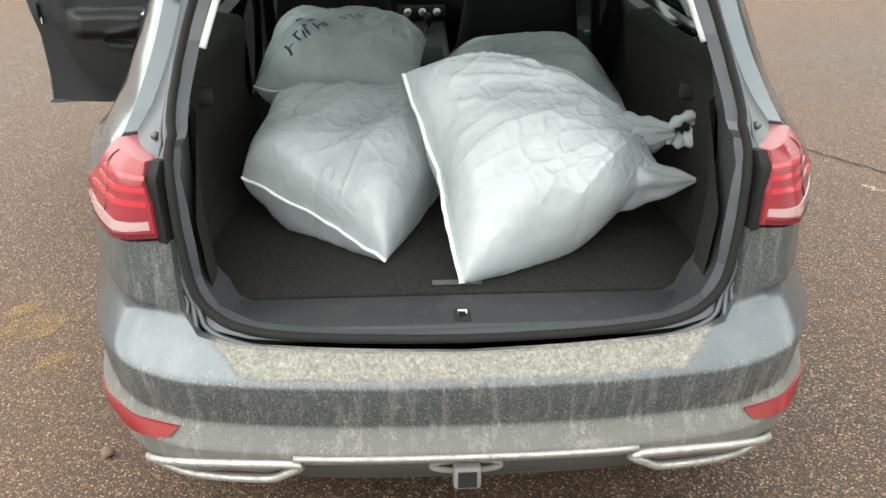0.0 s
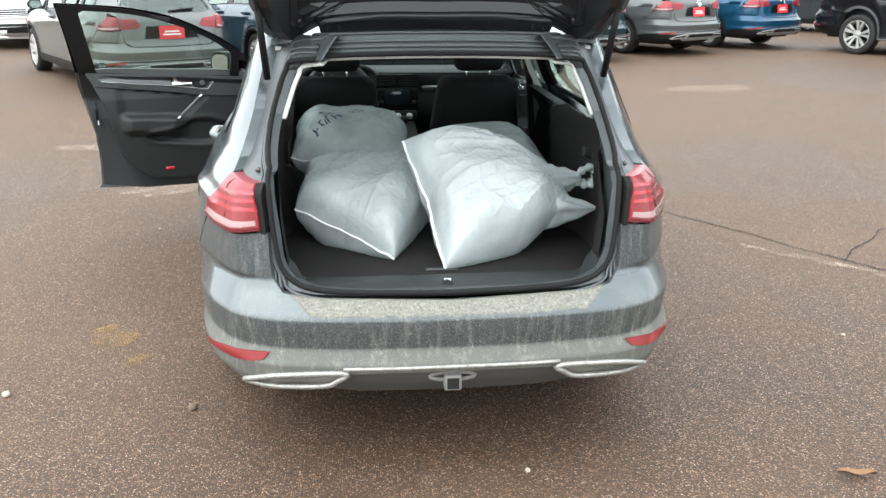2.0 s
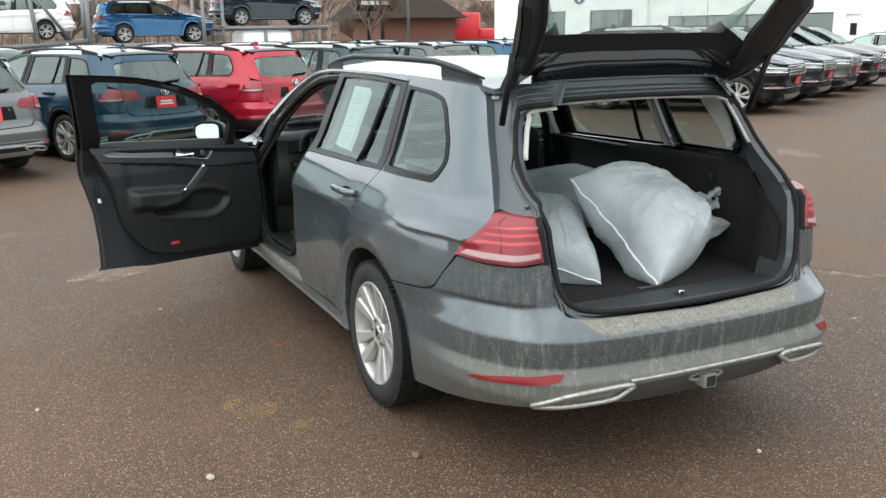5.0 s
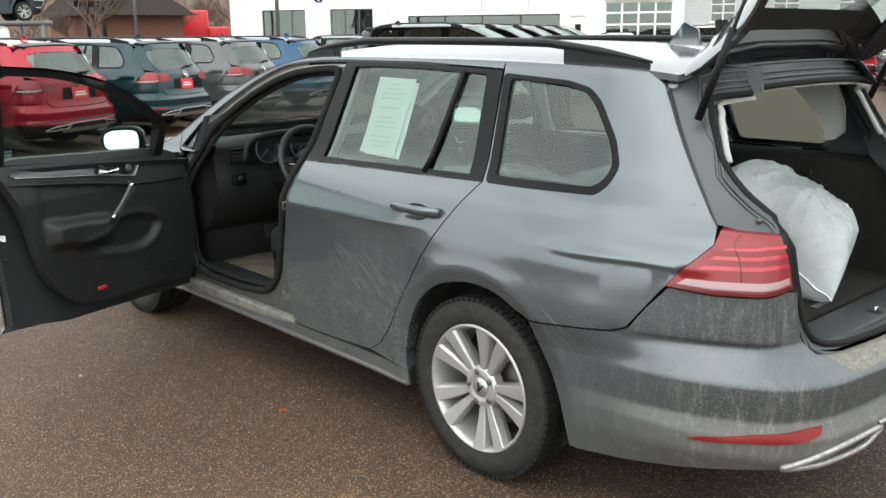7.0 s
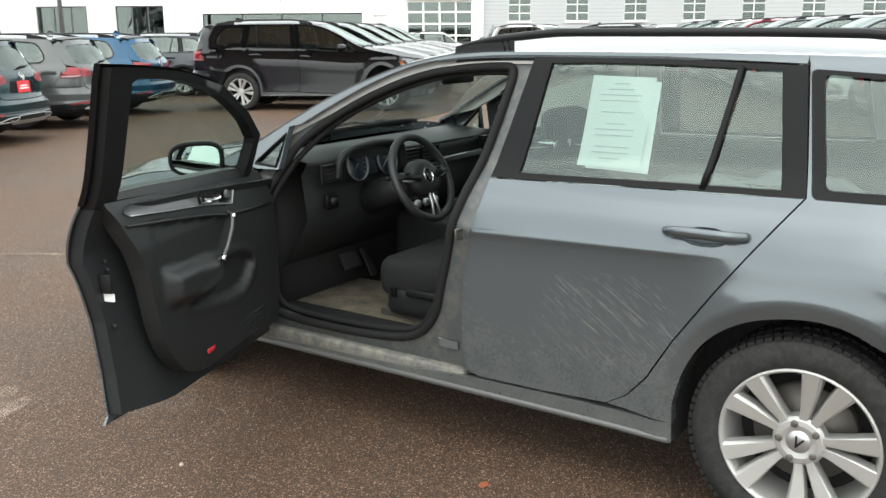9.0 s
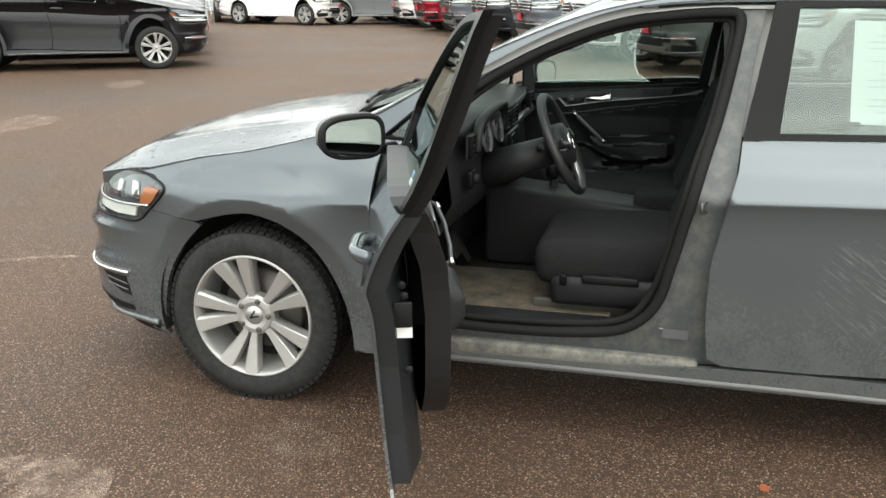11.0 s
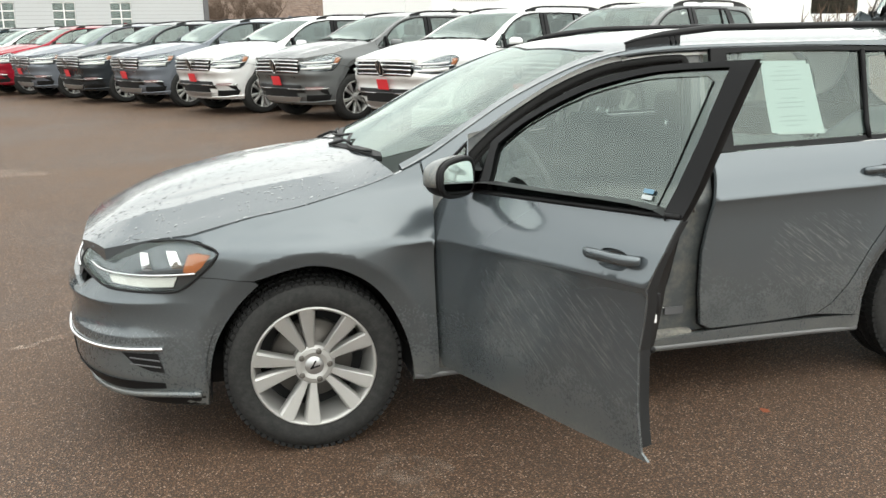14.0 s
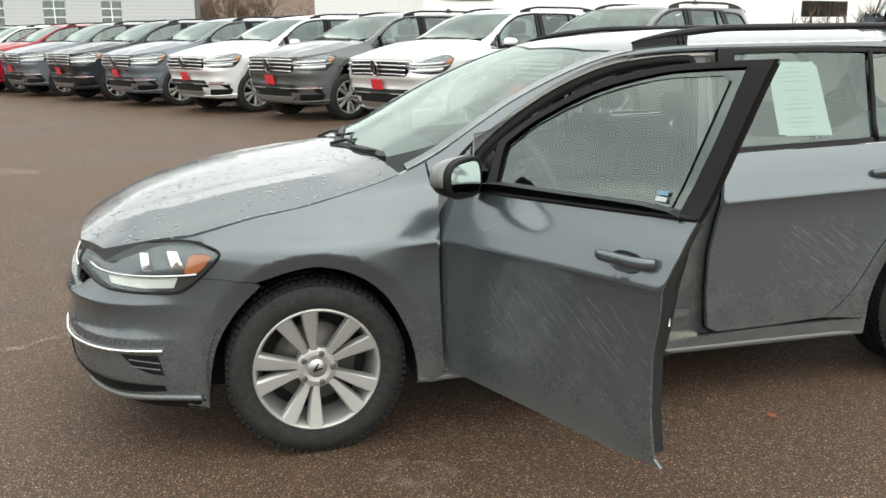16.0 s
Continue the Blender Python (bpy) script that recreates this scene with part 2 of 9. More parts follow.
M_INTERIOR = mat("black_interior_plastic", (0.0135, 0.0138, 0.0145), 0.52, 0, 0, 0.34)
M_CLOTH = mat("charcoal_seat_cloth", (0.014, 0.014, 0.0145), 0.95, 0, 0, 0.15)
M_CARD = mat("black_door_lining", (0.0135, 0.014, 0.0145), 0.48, 0, 0, 0.36)
M_SKYBLUE = mat("pale_blue_print", (0.12, 0.24, 0.33), 0.5)
M_STICKER = mat("pale_sticker", (0.42, 0.46, 0.46), 0.6)
M_CARPET = mat("charcoal_carpet", (0.017, 0.0165, 0.016), 1.0, 0, 0, 0.1)
M_LIGHTGREY = mat("light_grey_lining", (0.50, 0.50, 0.48), 0.85)
M_SILVER = mat("silver_plastic", (0.45, 0.45, 0.45), 0.35, 0.8)


def carpet_grain(m, light):
    """Short pile: fine pale fibres and lint."""
    n = Nodes(m)
    c = tuple(m.node_tree.nodes["Principled BSDF"].inputs["Base Color"].default_value)[:3]
    n.to("Base Color", n.mix(n.grey(n.noise(330, 3, 0.7), 0.45, 0.75), c, light))
    n.bump(n.noise(400, 2), 0.6, 0.004)


carpet_grain(M_CARPET, (0.055, 0.052, 0.048))
carpet_grain(M_CLOTH, (0.035, 0.035, 0.036))
M_FRAME = mat("grey_frame_paint", (0.066, 0.072, 0.077), 0.45, 0.35, 0.15)
# near-black for print, and for hollows whose shade is put into the colour
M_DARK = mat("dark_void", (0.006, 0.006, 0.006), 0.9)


def glass_material(name, tint, least=0.05, dust=0.0, haze=0.0):
    """A thin pane: clear with a tint, more mirror-like at a flat angle."""
    m = bpy.data.materials.new(name)
    m.use_nodes = True
    t = m.node_tree
    n = Nodes(m)
    out = t.nodes["Material Output"]
    clear = t.nodes.new("ShaderNodeBsdfTransparent")
    clear.inputs[0].default_value = (*tint, 1)
    gloss = t.nodes.new("ShaderNodeBsdfGlossy")
    gloss.inputs["Color"].default_value = (0.74, 0.83, 0.79, 1)
    gloss.inputs["Roughness"].default_value = 0.02
    lw = t.nodes.new("ShaderNodeLayerWeight")
    lw.inputs[0].default_value = 0.5
    f = n.math("ADD", least, n.math("MULTIPLY", n.math("POWER", lw.outputs["Facing"], 5.0), 0.8))
    mixs = t.nodes.new("ShaderNodeMixShader")
    t.links.new(f, mixs.inputs[0])
    t.links.new(clear.outputs[0], mixs.inputs[1])
    t.links.new(gloss.outputs[0], mixs.inputs[2])
    last = mixs.outputs[0]
    if dust:
        d = t.nodes.new("ShaderNodeBsdfDiffuse")
        d.inputs[0].default_value = (0.55, 0.58, 0.57, 1)
        through_light = t.nodes.new("ShaderNodeBsdfTranslucent")
        through_light.inputs[0].default_value = (0.55, 0.58, 0.57, 1)
        both = t.nodes.new("ShaderNodeMixShader")
        t.links.new(d.outputs[0], both.inputs[1])
        t.links.new(through_light.outputs[0], both.inputs[2])
        m2 = t.nodes.new("ShaderNodeMixShader")
        t.links.new(n.math("ADD", n.math("MULTIPLY", n.grey(n.noise(9, 5, 0.65), 0.3, 0.75), dust), haze), m2.inputs[0])
        t.links.new(last, m2.inputs[1])
        t.links.new(both.outputs[0], m2.inputs[2])
        last = m2.outputs[0]
    t.links.new(last, out.inputs[0])
    return m


M_GLASS = glass_material("tinted_glass", (0.56, 0.65, 0.61), 0.15)
# same glass as the front door, copied with a weaker reflection and darker tint to dim it
M_REAR_GLASS = glass_material("rear_side_glass", (0.50, 0.58, 0.55), 0.10)
# the pane's faint pale film stands in for sky reflected in the windscreen
M_SCREEN_GLASS = glass_material("windscreen_glass", (0.50, 0.57, 0.54), 0.10, 0.05, 0.02)
M_RED = mat("red_lamp_lens", (0.20, 0.013, 0.020), 0.33, 0, 0.15, 0.45)
M_RED_DARK = mat("dark_red_lens", (0.10, 0.006, 0.010), 0.2, 0, 0.4)
M_RED_DUSTY = mat("dusty_red_lens", (0.17, 0.014, 0.015), 0.5, 0, 0, 0.25)
M_CLEAR_LENS = mat("clear_lamp_lens", (0.34, 0.22, 0.22), 0.22, 0, 0.4)
_n = Nodes(M_CLEAR_LENS)
_n.bump(_n.noise(220, 2), 0.5, 0.004)
M_AMBER = mat("amber_lens", (0.36, 0.12, 0.045), 0.2, 0, 0.5)
M_WHITE = mat("white_cladding", (0.78, 0.78, 0.77), 0.5)
M_SIGNRED = mat("red_plate", (0.62, 0.03, 0.04), 0.4)
M_WHITEPL = mat("white_plastic", (0.75, 0.75, 0.74), 0.4)


M_RED_BRIGHT = mat("bright_red_lens", (0.40, 0.022, 0.034), 0.18, 0, 0.4)
M_BRAKE = mat("cast_iron", (0.12, 0.11, 0.10), 0.5, 0.6)
M_MIRROR = mat("mirror_glass", (0.8, 0.85, 0.84), 0.02, 1.0)
M_RAIL = mat("satin_black_rail", (0.012, 0.012, 0.013), 0.40, 0, 0, 0.22)
M_SILL_BRIGHT = mat("grey_sill_strip", (0.11, 0.11, 0.11), 0.45, 0.2)
M_LAMP_GLASS = glass_material("lamp_glass", (0.92, 0.93, 0.93))
M_DRL = mat("ribbed_clear_lens", (0.62, 0.63, 0.59), 0.3, 0.0)
M_LAMP_DARK = mat("lamp_bowl", (0.12, 0.13, 0.14), 0.2, 0.7)
M_BONNET = paint_material("wet_grey_paint", (0.092, 0.107, 0.118), drops=True)
M_BUMPER = paint_material("caked_grey_paint", (0.088, 0.102, 0.113), caked=True)
M_SATIN = mat("dusty_satin_chrome", (0.36, 0.355, 0.34), 0.45, 0.75)
_n = Nodes(M_SATIN)
_n.to("Base Color", _n.mix(_n.grey(_n.noise(45, 6, 0.8), 0.42, 0.66), (0.42, 0.415, 0.40), (0.20, 0.19, 0.165)))
_n.to("Metallic", _n.ramp(_n.noise(45, 6, 0.8), [(0.42, (0.85, 0.85, 0.85)), (0.66, (0.1, 0.1, 0.1))]))
M_VALANCE = mat("dusty_black_valance", (0.055, 0.054, 0.050), 0.8)
M_DUSTED = mat("dusty_grey_plastic", (0.22, 0.21, 0.19), 0.85)
M_ARM = mat("dusty_tyre_wall", (0.016, 0.0155, 0.0145), 0.8, 0, 0, 0.15)
_n = Nodes(M_ARM)
_n.to("Base Color", _n.mix(_n.grey(_n.noise(40, 6, 0.75), 0.35, 0.75), (0.019, 0.0192, 0.019), (0.040, 0.0395, 0.038)))
_n.bump(_n.noise(60, 4), 0.25, 0.003)


M_SILLPLASTIC = mat("grey_sill_plastic", (0.026, 0.028, 0.030), 0.5, 0, 0, 0.4)
_n = Nodes(M_SILLPLASTIC)
_n.to("Base Color", _n.mix(_n.grey(_n.noise(18, 7, 0.8), 0.56, 0.72), (0.026, 0.028, 0.030), (0.075, 0.073, 0.068)))
# body paint in a darker copy: shade and dirt of the door's inside in one colour
M_SHELL = mat("grey_door_shell", (0.021, 0.0225, 0.024), 0.5, 0.2, 0.1, 0.25)
M_FAR_GLASS = glass_material("far_car_glass", (0.22, 0.27, 0.265), 0.12, 0.03)
M_GATE_TRIM = mat("gloss_black_panel", (0.012, 0.012, 0.014), 0.3)
M_INLAY = mat("dark_grey_inlay", (0.09, 0.09, 0.095), 0.4)
M_MUDDY = mat("muddy_rubber", (0.17, 0.14, 0.10), 0.95)
_n = Nodes(M_MUDDY)
_n.to("Base Color", _n.mix(_n.grey(_n.noise(11, 6, 0.7), 0.35, 0.62), (0.030, 0.026, 0.022), (0.115, 0.092, 0.064)))
M_MUDDY_PAINT = mat("dusty_step_paint", (0.2, 0.185, 0.16), 0.8)
_n = Nodes(M_MUDDY_PAINT)
_n.to("Base Color", _n.mix(_n.grey(_n.noise(22, 7, 0.75), 0.38, 0.62), (0.085, 0.085, 0.08), (0.19, 0.178, 0.152)))
M_PAINT_INNER = mat("grey_inner_paint", (0.070, 0.076, 0.079), 0.5, 0.25, 0.15)
_n = Nodes(M_PAINT_INNER)
_n.to("Base Color", _n.mix(_n.grey(_n.noise(16, 7, 0.75), 0.45, 0.72), (0.062, 0.068, 0.071), (0.13, 0.125, 0.11)))
M_SCREEN = mat("dark_screen", (0.01, 0.014, 0.02), 0.1)
M_LEATHER = mat("black_leather", (0.016, 0.016, 0.017), 0.5)
M_HITCH = mat("dusty_black_steel", (0.16, 0.155, 0.145), 0.8)
M_PAPER = mat("white_paper", (0.84, 0.85, 0.85), 0.7)
M_INK = mat("grey_ink", (0.56, 0.58, 0.59), 0.7)
M_BLUE = mat("blue_print", (0.01, 0.02, 0.09), 0.5)
M_SEAM = mat("pale_seam", (0.78, 0.80, 0.80), 0.4)
M_GLASS_DUSTY = glass_material("dusty_rear_glass", (0.76, 0.83, 0.80), 0.08, 0.22, 0.13)


def film_material():
    """Frosted polythene: half translucent, crumpled into sharp small facets, with a soft sheen."""
    m = bpy.data.materials.new("frosted_polythene")
    m.use_nodes = True
    t = m.node_tree
    b = t.nodes["Principled BSDF"]
    out = t.nodes["Material Output"]
    b.inputs["Base Color"].default_value = (0.66, 0.71, 0.725, 1)
    b.inputs["Roughness"].default_value = 0.27
    b.inputs["Specular IOR Level"].default_value = 0.5
    clear = t.nodes.new("ShaderNodeBsdfTransparent")
    clear.inputs[0].default_value = (0.80, 0.84, 0.84, 1)
    tl = t.nodes.new("ShaderNodeBsdfTranslucent")
    tl.inputs[0].default_value = (0.7, 0.74, 0.74, 1)
    m1, m2 = t.nodes.new("ShaderNodeMixShader"), t.nodes.new("ShaderNodeMixShader")
    m1.inputs[0].default_value = 0.25
    n = Nodes(m)
    cloudy = n.ramp(n.noise(4, 4, 0.6), [(0.35, (0.15, 0.15, 0.15)), (0.7, (0.44, 0.44, 0.44))])
    t.links.new(cloudy, m2.inputs[0])
    t.links.new(b.outputs[0], m1.inputs[1])
    t.links.new(tl.outputs[0], m1.inputs[2])
    t.links.new(m1.outputs[0], m2.inputs[1])
    t.links.new(clear.outputs[0], m2.inputs[2])
    t.links.new(m2.outputs[0], out.inputs[0])
    wob = t.nodes.new("ShaderNodeTexNoise")
    wob.inputs["Scale"].default_value = 5.0
    n.link(n.coords(), wob.inputs["Vector"])
    warp = n.mix(0.22, n.coords(), wob.outputs["Color"])
    height = None
    for scale, weight in ((7.0, 0.6), (19.0, 0.36), (50.0, 0.14)):
        ridge = n.math("ABSOLUTE", n.math("SUBTRACT", n.noise(scale, 1.5, 0.5, vec=warp), 0.5))
        h = n.math("MULTIPLY", n.math("POWER", ridge, 0.75), weight)
        height = h if height is None else n.math("ADD", height, h)
    n.bump(height, 0.40, 0.03)
    return m


M_BAG = film_material()


M_STEEL = mat("painted_steel", (0.16, 0.165, 0.17), 0.5, 0.4)
M_SHOWGLASS = glass_material("shop_glass", (0.45, 0.50, 0.50), 0.12)
M_ROOM = mat("dim_room", (0.16, 0.15, 0.14), 0.9)
M_LIGHTPANEL = mat("pale_grey_panel", (0.55, 0.56, 0.56), 0.6)
M_BRICK = mat("brown_brick", (0.16, 0.075, 0.05), 0.9)
M_ROOF = mat("dark_shingle", (0.030, 0.022, 0.019), 0.95, 0, 0, 0.2)
M_GREEN = mat("green_sign_mark", (0.12, 0.25, 0.04), 0.6)
M_BARK = mat("grey_brown_bark", (0.13, 0.09, 0.065), 0.95)
M_CRACK = mat("crack_dirt", (0.018, 0.013, 0.011), 1.0)
M_LEAF = mat("dry_leaf", (0.19, 0.10, 0.05), 0.8)
M_STONE = mat("pale_stone", (0.38, 0.33, 0.28), 0.85)
M_GRIT = mat("brown_grit", (0.20, 0.145, 0.105), 0.9)
M_RUST = mat("rust_spot", (0.25, 0.07, 0.03), 0.9)


def worn_mark(name, color, low=0.4, high=0.62):
    """A thin deposit that the ground shows through in places."""
    m = mat(name, color, 0.9)
    n = Nodes(m)
    n.to("Alpha", n.grey(n.noise(9, 6, 0.7), low, high))
    return m


M_PALE = worn_mark("pale_deposit", (0.33, 0.25, 0.20), 0.42, 0.8)
M_YELLOW = worn_mark("yellow_paint_rest", (0.27, 0.165, 0.06), 0.36, 0.95)
M_FAINT = worn_mark("faint_deposit", (0.24, 0.18, 0.14), 0.45, 1.2)


def woods_material():
    m = mat("bare_woods", (0.12, 0.08, 0.06), 1.0)
    n = Nodes(m)
    n.to("Base Color", n.ramp(n.noise(0.9, 6, 0.75, stretch=(1, 1, 0.25)), [(0.3, (0.05, 0.032, 0.025)), (0.5, (0.14, 0.09, 0.065)), (0.72, (0.22, 0.16, 0.125))]))
    n.bump(n.noise(1.4, 5, 0.7, stretch=(1, 1, 0.2)), 1.0, 0.6)
    return m


def siding_material():
    """Horizontal profiled sheet: fine even steps."""
    m = mat("metal_siding", (0.52, 0.54, 0.55), 0.45, 0.2)
    n = Nodes(m)
    z = n.axis("Z")
    saw = n.math("FRACT", n.math("MULTIPLY", z, 5.0))
    n.bump(saw, 0.8, 0.03)
    n.to("Base Color", n.mix(n.grey(saw, 0.86, 0.95), (0.54, 0.56, 0.57), (0.36, 0.37, 0.38)))
    return m


M_WOODS = woods_material()
M_SIDING = siding_material()


# ---- mesh helpers ----
def finish(bm, name, material, parent=None, smooth=True, label="", place=None):
    bmesh.ops.remove_doubles(bm, verts=bm.verts, dist=1e-6)
    me = bpy.data.meshes.new(name)
    bm.to_mesh(me)
    bm.free()
    if smooth:
        me.shade_smooth()
    me.materials.append(material)
    ob = new(name, me)
    if parent is not None:
        ob.parent = parent
    if place is not None:
        ob.matrix_basis = place
    if label:
        ob["label"] = label
    return ob


def part(name, bm, material, parent, label="", smooth=True, place=None):
    """Links a bmesh as one mesh object under a thing or a part."""
    return finish(bm, name, material, parent, smooth, label, place)


def box(bm, x0, y0, z0, x1, y1, z1, bevel=0.0, seg=2, m=None):
    r = bmesh.ops.create_cube(bm, size=1.0)
    bmesh.ops.scale(bm, vec=(x1 - x0, y1 - y0, z1 - z0), verts=r["verts"])
    bmesh.ops.translate(bm, vec=((x0 + x1) / 2, (y0 + y1) / 2, (z0 + z1) / 2), verts=r["verts"])
    verts = r["verts"]
    if bevel:
        edges = list({e for v in verts for e in v.link_edges})
        g = bmesh.ops.bevel(bm, geom=edges, offset=bevel, segments=seg, affect="EDGES", profile=0.5)
        verts = g["verts"]
    if m is not None:
        bmesh.ops.transform(bm, matrix=m, verts=list(verts))
    return verts


def tube(bm, pts, radius, seg=10, closed=False, flat=1.0, caps=True):
    """A round tube along points; radius may be a list."""
    pts = [Vector(p) for p in pts]
    n = len(pts)
    rings = []
    up = None
    for k, p in enumerate(pts):
        a = pts[(k - 1) % n] if (closed or k > 0) else p
        b = pts[(k + 1) % n] if (closed or k < n - 1) else p
        d = (b - a).normalized()
        if up is None:
            up = d.orthogonal().normalized()
        side = d.cross(up)
        side.normalize()
        up = side.cross(d).normalized()
        r = radius[k] if isinstance(radius, (list, tuple)) else radius
        rings.append([bm.verts.new(p + r * (math.cos(2 * math.pi * j / seg) * side + flat * math.sin(2 * math.pi * j / seg) * up)) for j in range(seg)])
    for k in range(n if closed else n - 1):
        A, B = rings[k], rings[(k + 1) % n]
        for j in range(seg):
            bm.faces.new((A[j], A[(j + 1) % seg], B[(j + 1) % seg], B[j]))
    if caps and not closed:
        bm.faces.new(rings[0][::-1])
        bm.faces.new(rings[-1])
    bmesh.ops.recalc_face_normals(bm, faces=bm.faces)


def lathe(bm, profile, seg=48, axis="X", centre=(0, 0, 0), closed=False):
    """Turns (along, radius) pairs about an axis."""
    rings = []
    for a, r in profile:
        ring = []
        for j in range(seg):
            c, s = math.cos(2 * math.pi * j / seg) * r, math.sin(2 * math.pi * j / seg) * r
            v = (a, c, s) if axis == "X" else ((c, a, s) if axis == "Y" else (c, s, a))
            ring.append(bm.verts.new(Vector(v) + Vector(centre)))
        rings.append(ring)
    pairs = list(zip(rings, rings[1:] + (rings[:1] if closed else [])))
    if not closed:
        pairs = list(zip(rings, rings[1:]))
    for A, B in pairs:
        for j in range(seg):
            bm.faces.new((A[j], A[(j + 1) % seg], B[(j + 1) % seg], B[j]))
    bmesh.ops.recalc_face_normals(bm, faces=bm.faces)


def catmull(P, n=8, closed=False):
    P = np.array(P, float)
    Q = np.vstack([P[-1:], P, P[:2]]) if closed else np.vstack([2 * P[:1] - P[1:2], P, 2 * P[-1:] - P[-2:-1]])
    out = []
    for i in range(1, len(Q) - 2):
        a, b, c, d = Q[i - 1 : i + 3]
        for k in range(n):
            t = k / n
            out.append(0.5 * (2 * b + (c - a) * t + (2 * a - 5 * b + 4 * c - d) * t * t + (3 * b - a - 3 * c + d) * t**3))
    if not closed:
        out.append(P[-1])
    return np.array(out)


def smoothstep(a, b, x):
    t = min(max((x - a) / (b - a), 0.0), 1.0)
    return t * t * (3 - 2 * t)


def inside(poly, pts):
    """Even-odd test of many points against one polygon."""
    x, y = pts[:, 0], pts[:, 1]
    hit = np.zeros(len(pts), bool)
    a = poly
    b = np.roll(poly, -1, axis=0)
    for (x0, y0), (x1, y1) in zip(a, b):
        if y0 == y1:
            continue
        cross = ((y0 > y) != (y1 > y)) & (x < (x1 - x0) * (y - y0) / (y1 - y0) + x0)
        hit ^= cross
    return hit


def resample(poly, step):
    out = []
    for a, b in zip(poly, np.roll(poly, -1, axis=0)):
        n = max(1, int(np.linalg.norm(b - a) / step + 0.5))
        out += [a + (b - a) * k / n for k in range(n)]
    return np.array(out)


def sheet(bm, poly, place, holes=(), step=0.03, thick=0.015, lines=(), grow=0.0, inner=False):
    """Fills a 2D outline with triangles, lays them on a surface by place(u, v, depth), and turns its edges inward by thick."""
    from mathutils.geometry import delaunay_2d_cdt

    poly = resample(np.array(poly, float), step)
    rings = [poly] + [resample(np.array(h, float), step) for h in holes]
    lo, hi = poly.min(0), poly.max(0)
    gx, gy = np.meshgrid(np.arange(lo[0] + step / 2, hi[0], step), np.arange(lo[1] + step / 2, hi[1], step))
    gx[1::2] += step / 2
    pts = np.c_[gx.ravel(), gy.ravel()]
    if len(lines):
        marks = np.vstack([np.array(line, float) for line in lines])
        far = np.array([np.min(np.sum((marks - p) ** 2, axis=1)) > (0.4 * step) ** 2 for p in pts])
        pts = np.vstack([pts[far], marks])
    edge = np.vstack(rings)
    keep = inside(poly, pts)
    for h in rings[1:]:
        keep &= ~inside(h, pts)
    pts = pts[keep]
    if len(pts):
        near = np.array([np.min(np.sum((edge - p) ** 2, axis=1)) for p in pts])
        pts = pts[near > (0.45 * step) ** 2]
    verts = np.vstack([edge, pts]) if len(pts) else edge
    edges, base = [], 0
    for r in rings:
        edges += [(base + k, base + (k + 1) % len(r)) for k in range(len(r))]
        base += len(r)
    V, E, F, *_ = delaunay_2d_cdt([Vector(v) for v in verts], edges, [], 0, 1e-7)
    V2 = np.array([(v.x, v.y) for v in V])
    cent = np.array([V2[list(f)].mean(0) for f in F])
    keep = inside(poly, cent)
    for h in rings[1:]:
        keep &= ~inside(h, cent)
    lay = bm.verts.layers.float_vector.get("way") or bm.verts.layers.float_vector.new("way")
    top = [bm.verts.new(place(v[0], v[1], 0.0)) for v in V2]
    e = 0.003
    for tv, v in zip(top, V2):
        a = Vector(place(v[0] + e, v[1], 0.0)) - Vector(place(v[0] - e, v[1], 0.0))
        b = Vector(place(v[0], v[1] + e, 0.0)) - Vector(place(v[0], v[1] - e, 0.0))
        tv[lay] = a.cross(b).normalized()
    low = [bm.verts.new(place(v[0], v[1], thick)) for v in V2] if inner else None
    for f, k in zip(F, keep):
        if k:
            bm.faces.new([top[i] for i in f])
            if inner:
                bm.faces.new([low[i] for i in reversed(f)])
    for r in rings:
        a = [bm.verts.new(place(v[0], v[1], 0.0)) for v in r]
        b = [bm.verts.new(place(v[0], v[1], thick)) for v in r]
        for k in range(len(r)):
            j = (k + 1) % len(r)
            bm.faces.new((a[k], b[k], b[j], a[j]))
    for v in [v for v in bm.verts if not v.link_faces]:
        bm.verts.remove(v)


def link_mesh(bm, name, material, parent, label="", flip=False):
    """A sheet keeps its doubled edge points, so that panel edges stay crisp; its faces shade by the surface under them."""
    me = bpy.data.meshes.new(name)
    bm.to_mesh(me)
    bm.free()
    me.shade_smooth()
    if "way" in me.attributes:
        ways = [Vector(d.vector) for d in me.attributes["way"].data]
        loops = []
        for f in me.polygons:
            fn = f.normal
            for vi in f.vertices:
                w = ways[vi]
                if w.length < 0.5 or abs(w.dot(fn)) < 0.35:
                    loops.append(tuple(fn))
                else:
                    loops.append(tuple(w if w.dot(fn) > 0 else -w))
        me.normals_split_custom_set(loops)
        me.attributes.remove(me.attributes["way"])
    me.materials.append(material)
    ob = new(name, me)
    ob.parent = parent
    if label:
        ob["label"] = label
    return ob


# ---- car shape: one wall round the body, one top from bonnet to roof ----
HUBS, ARCH_R = (1.03, 3.66), 0.418
SOFT = np.array([(0.13, 0.10), (0.17, 0.06), (0.20, 0.045), (0.28, 0.03), (0.40, 0.022), (0.60, 0.013), (0.66, 0.004), (0.70, 0.001), (0.735, 0.0), (0.78, 0.010), (0.84, 0.028), (0.90, 0.052), (0.95, 0.079), (0.98, 0.10), (1.05, 0.135), (1.32, 0.243), (1.38, 0.268), (1.42, 0.30), (1.45, 0.40)])


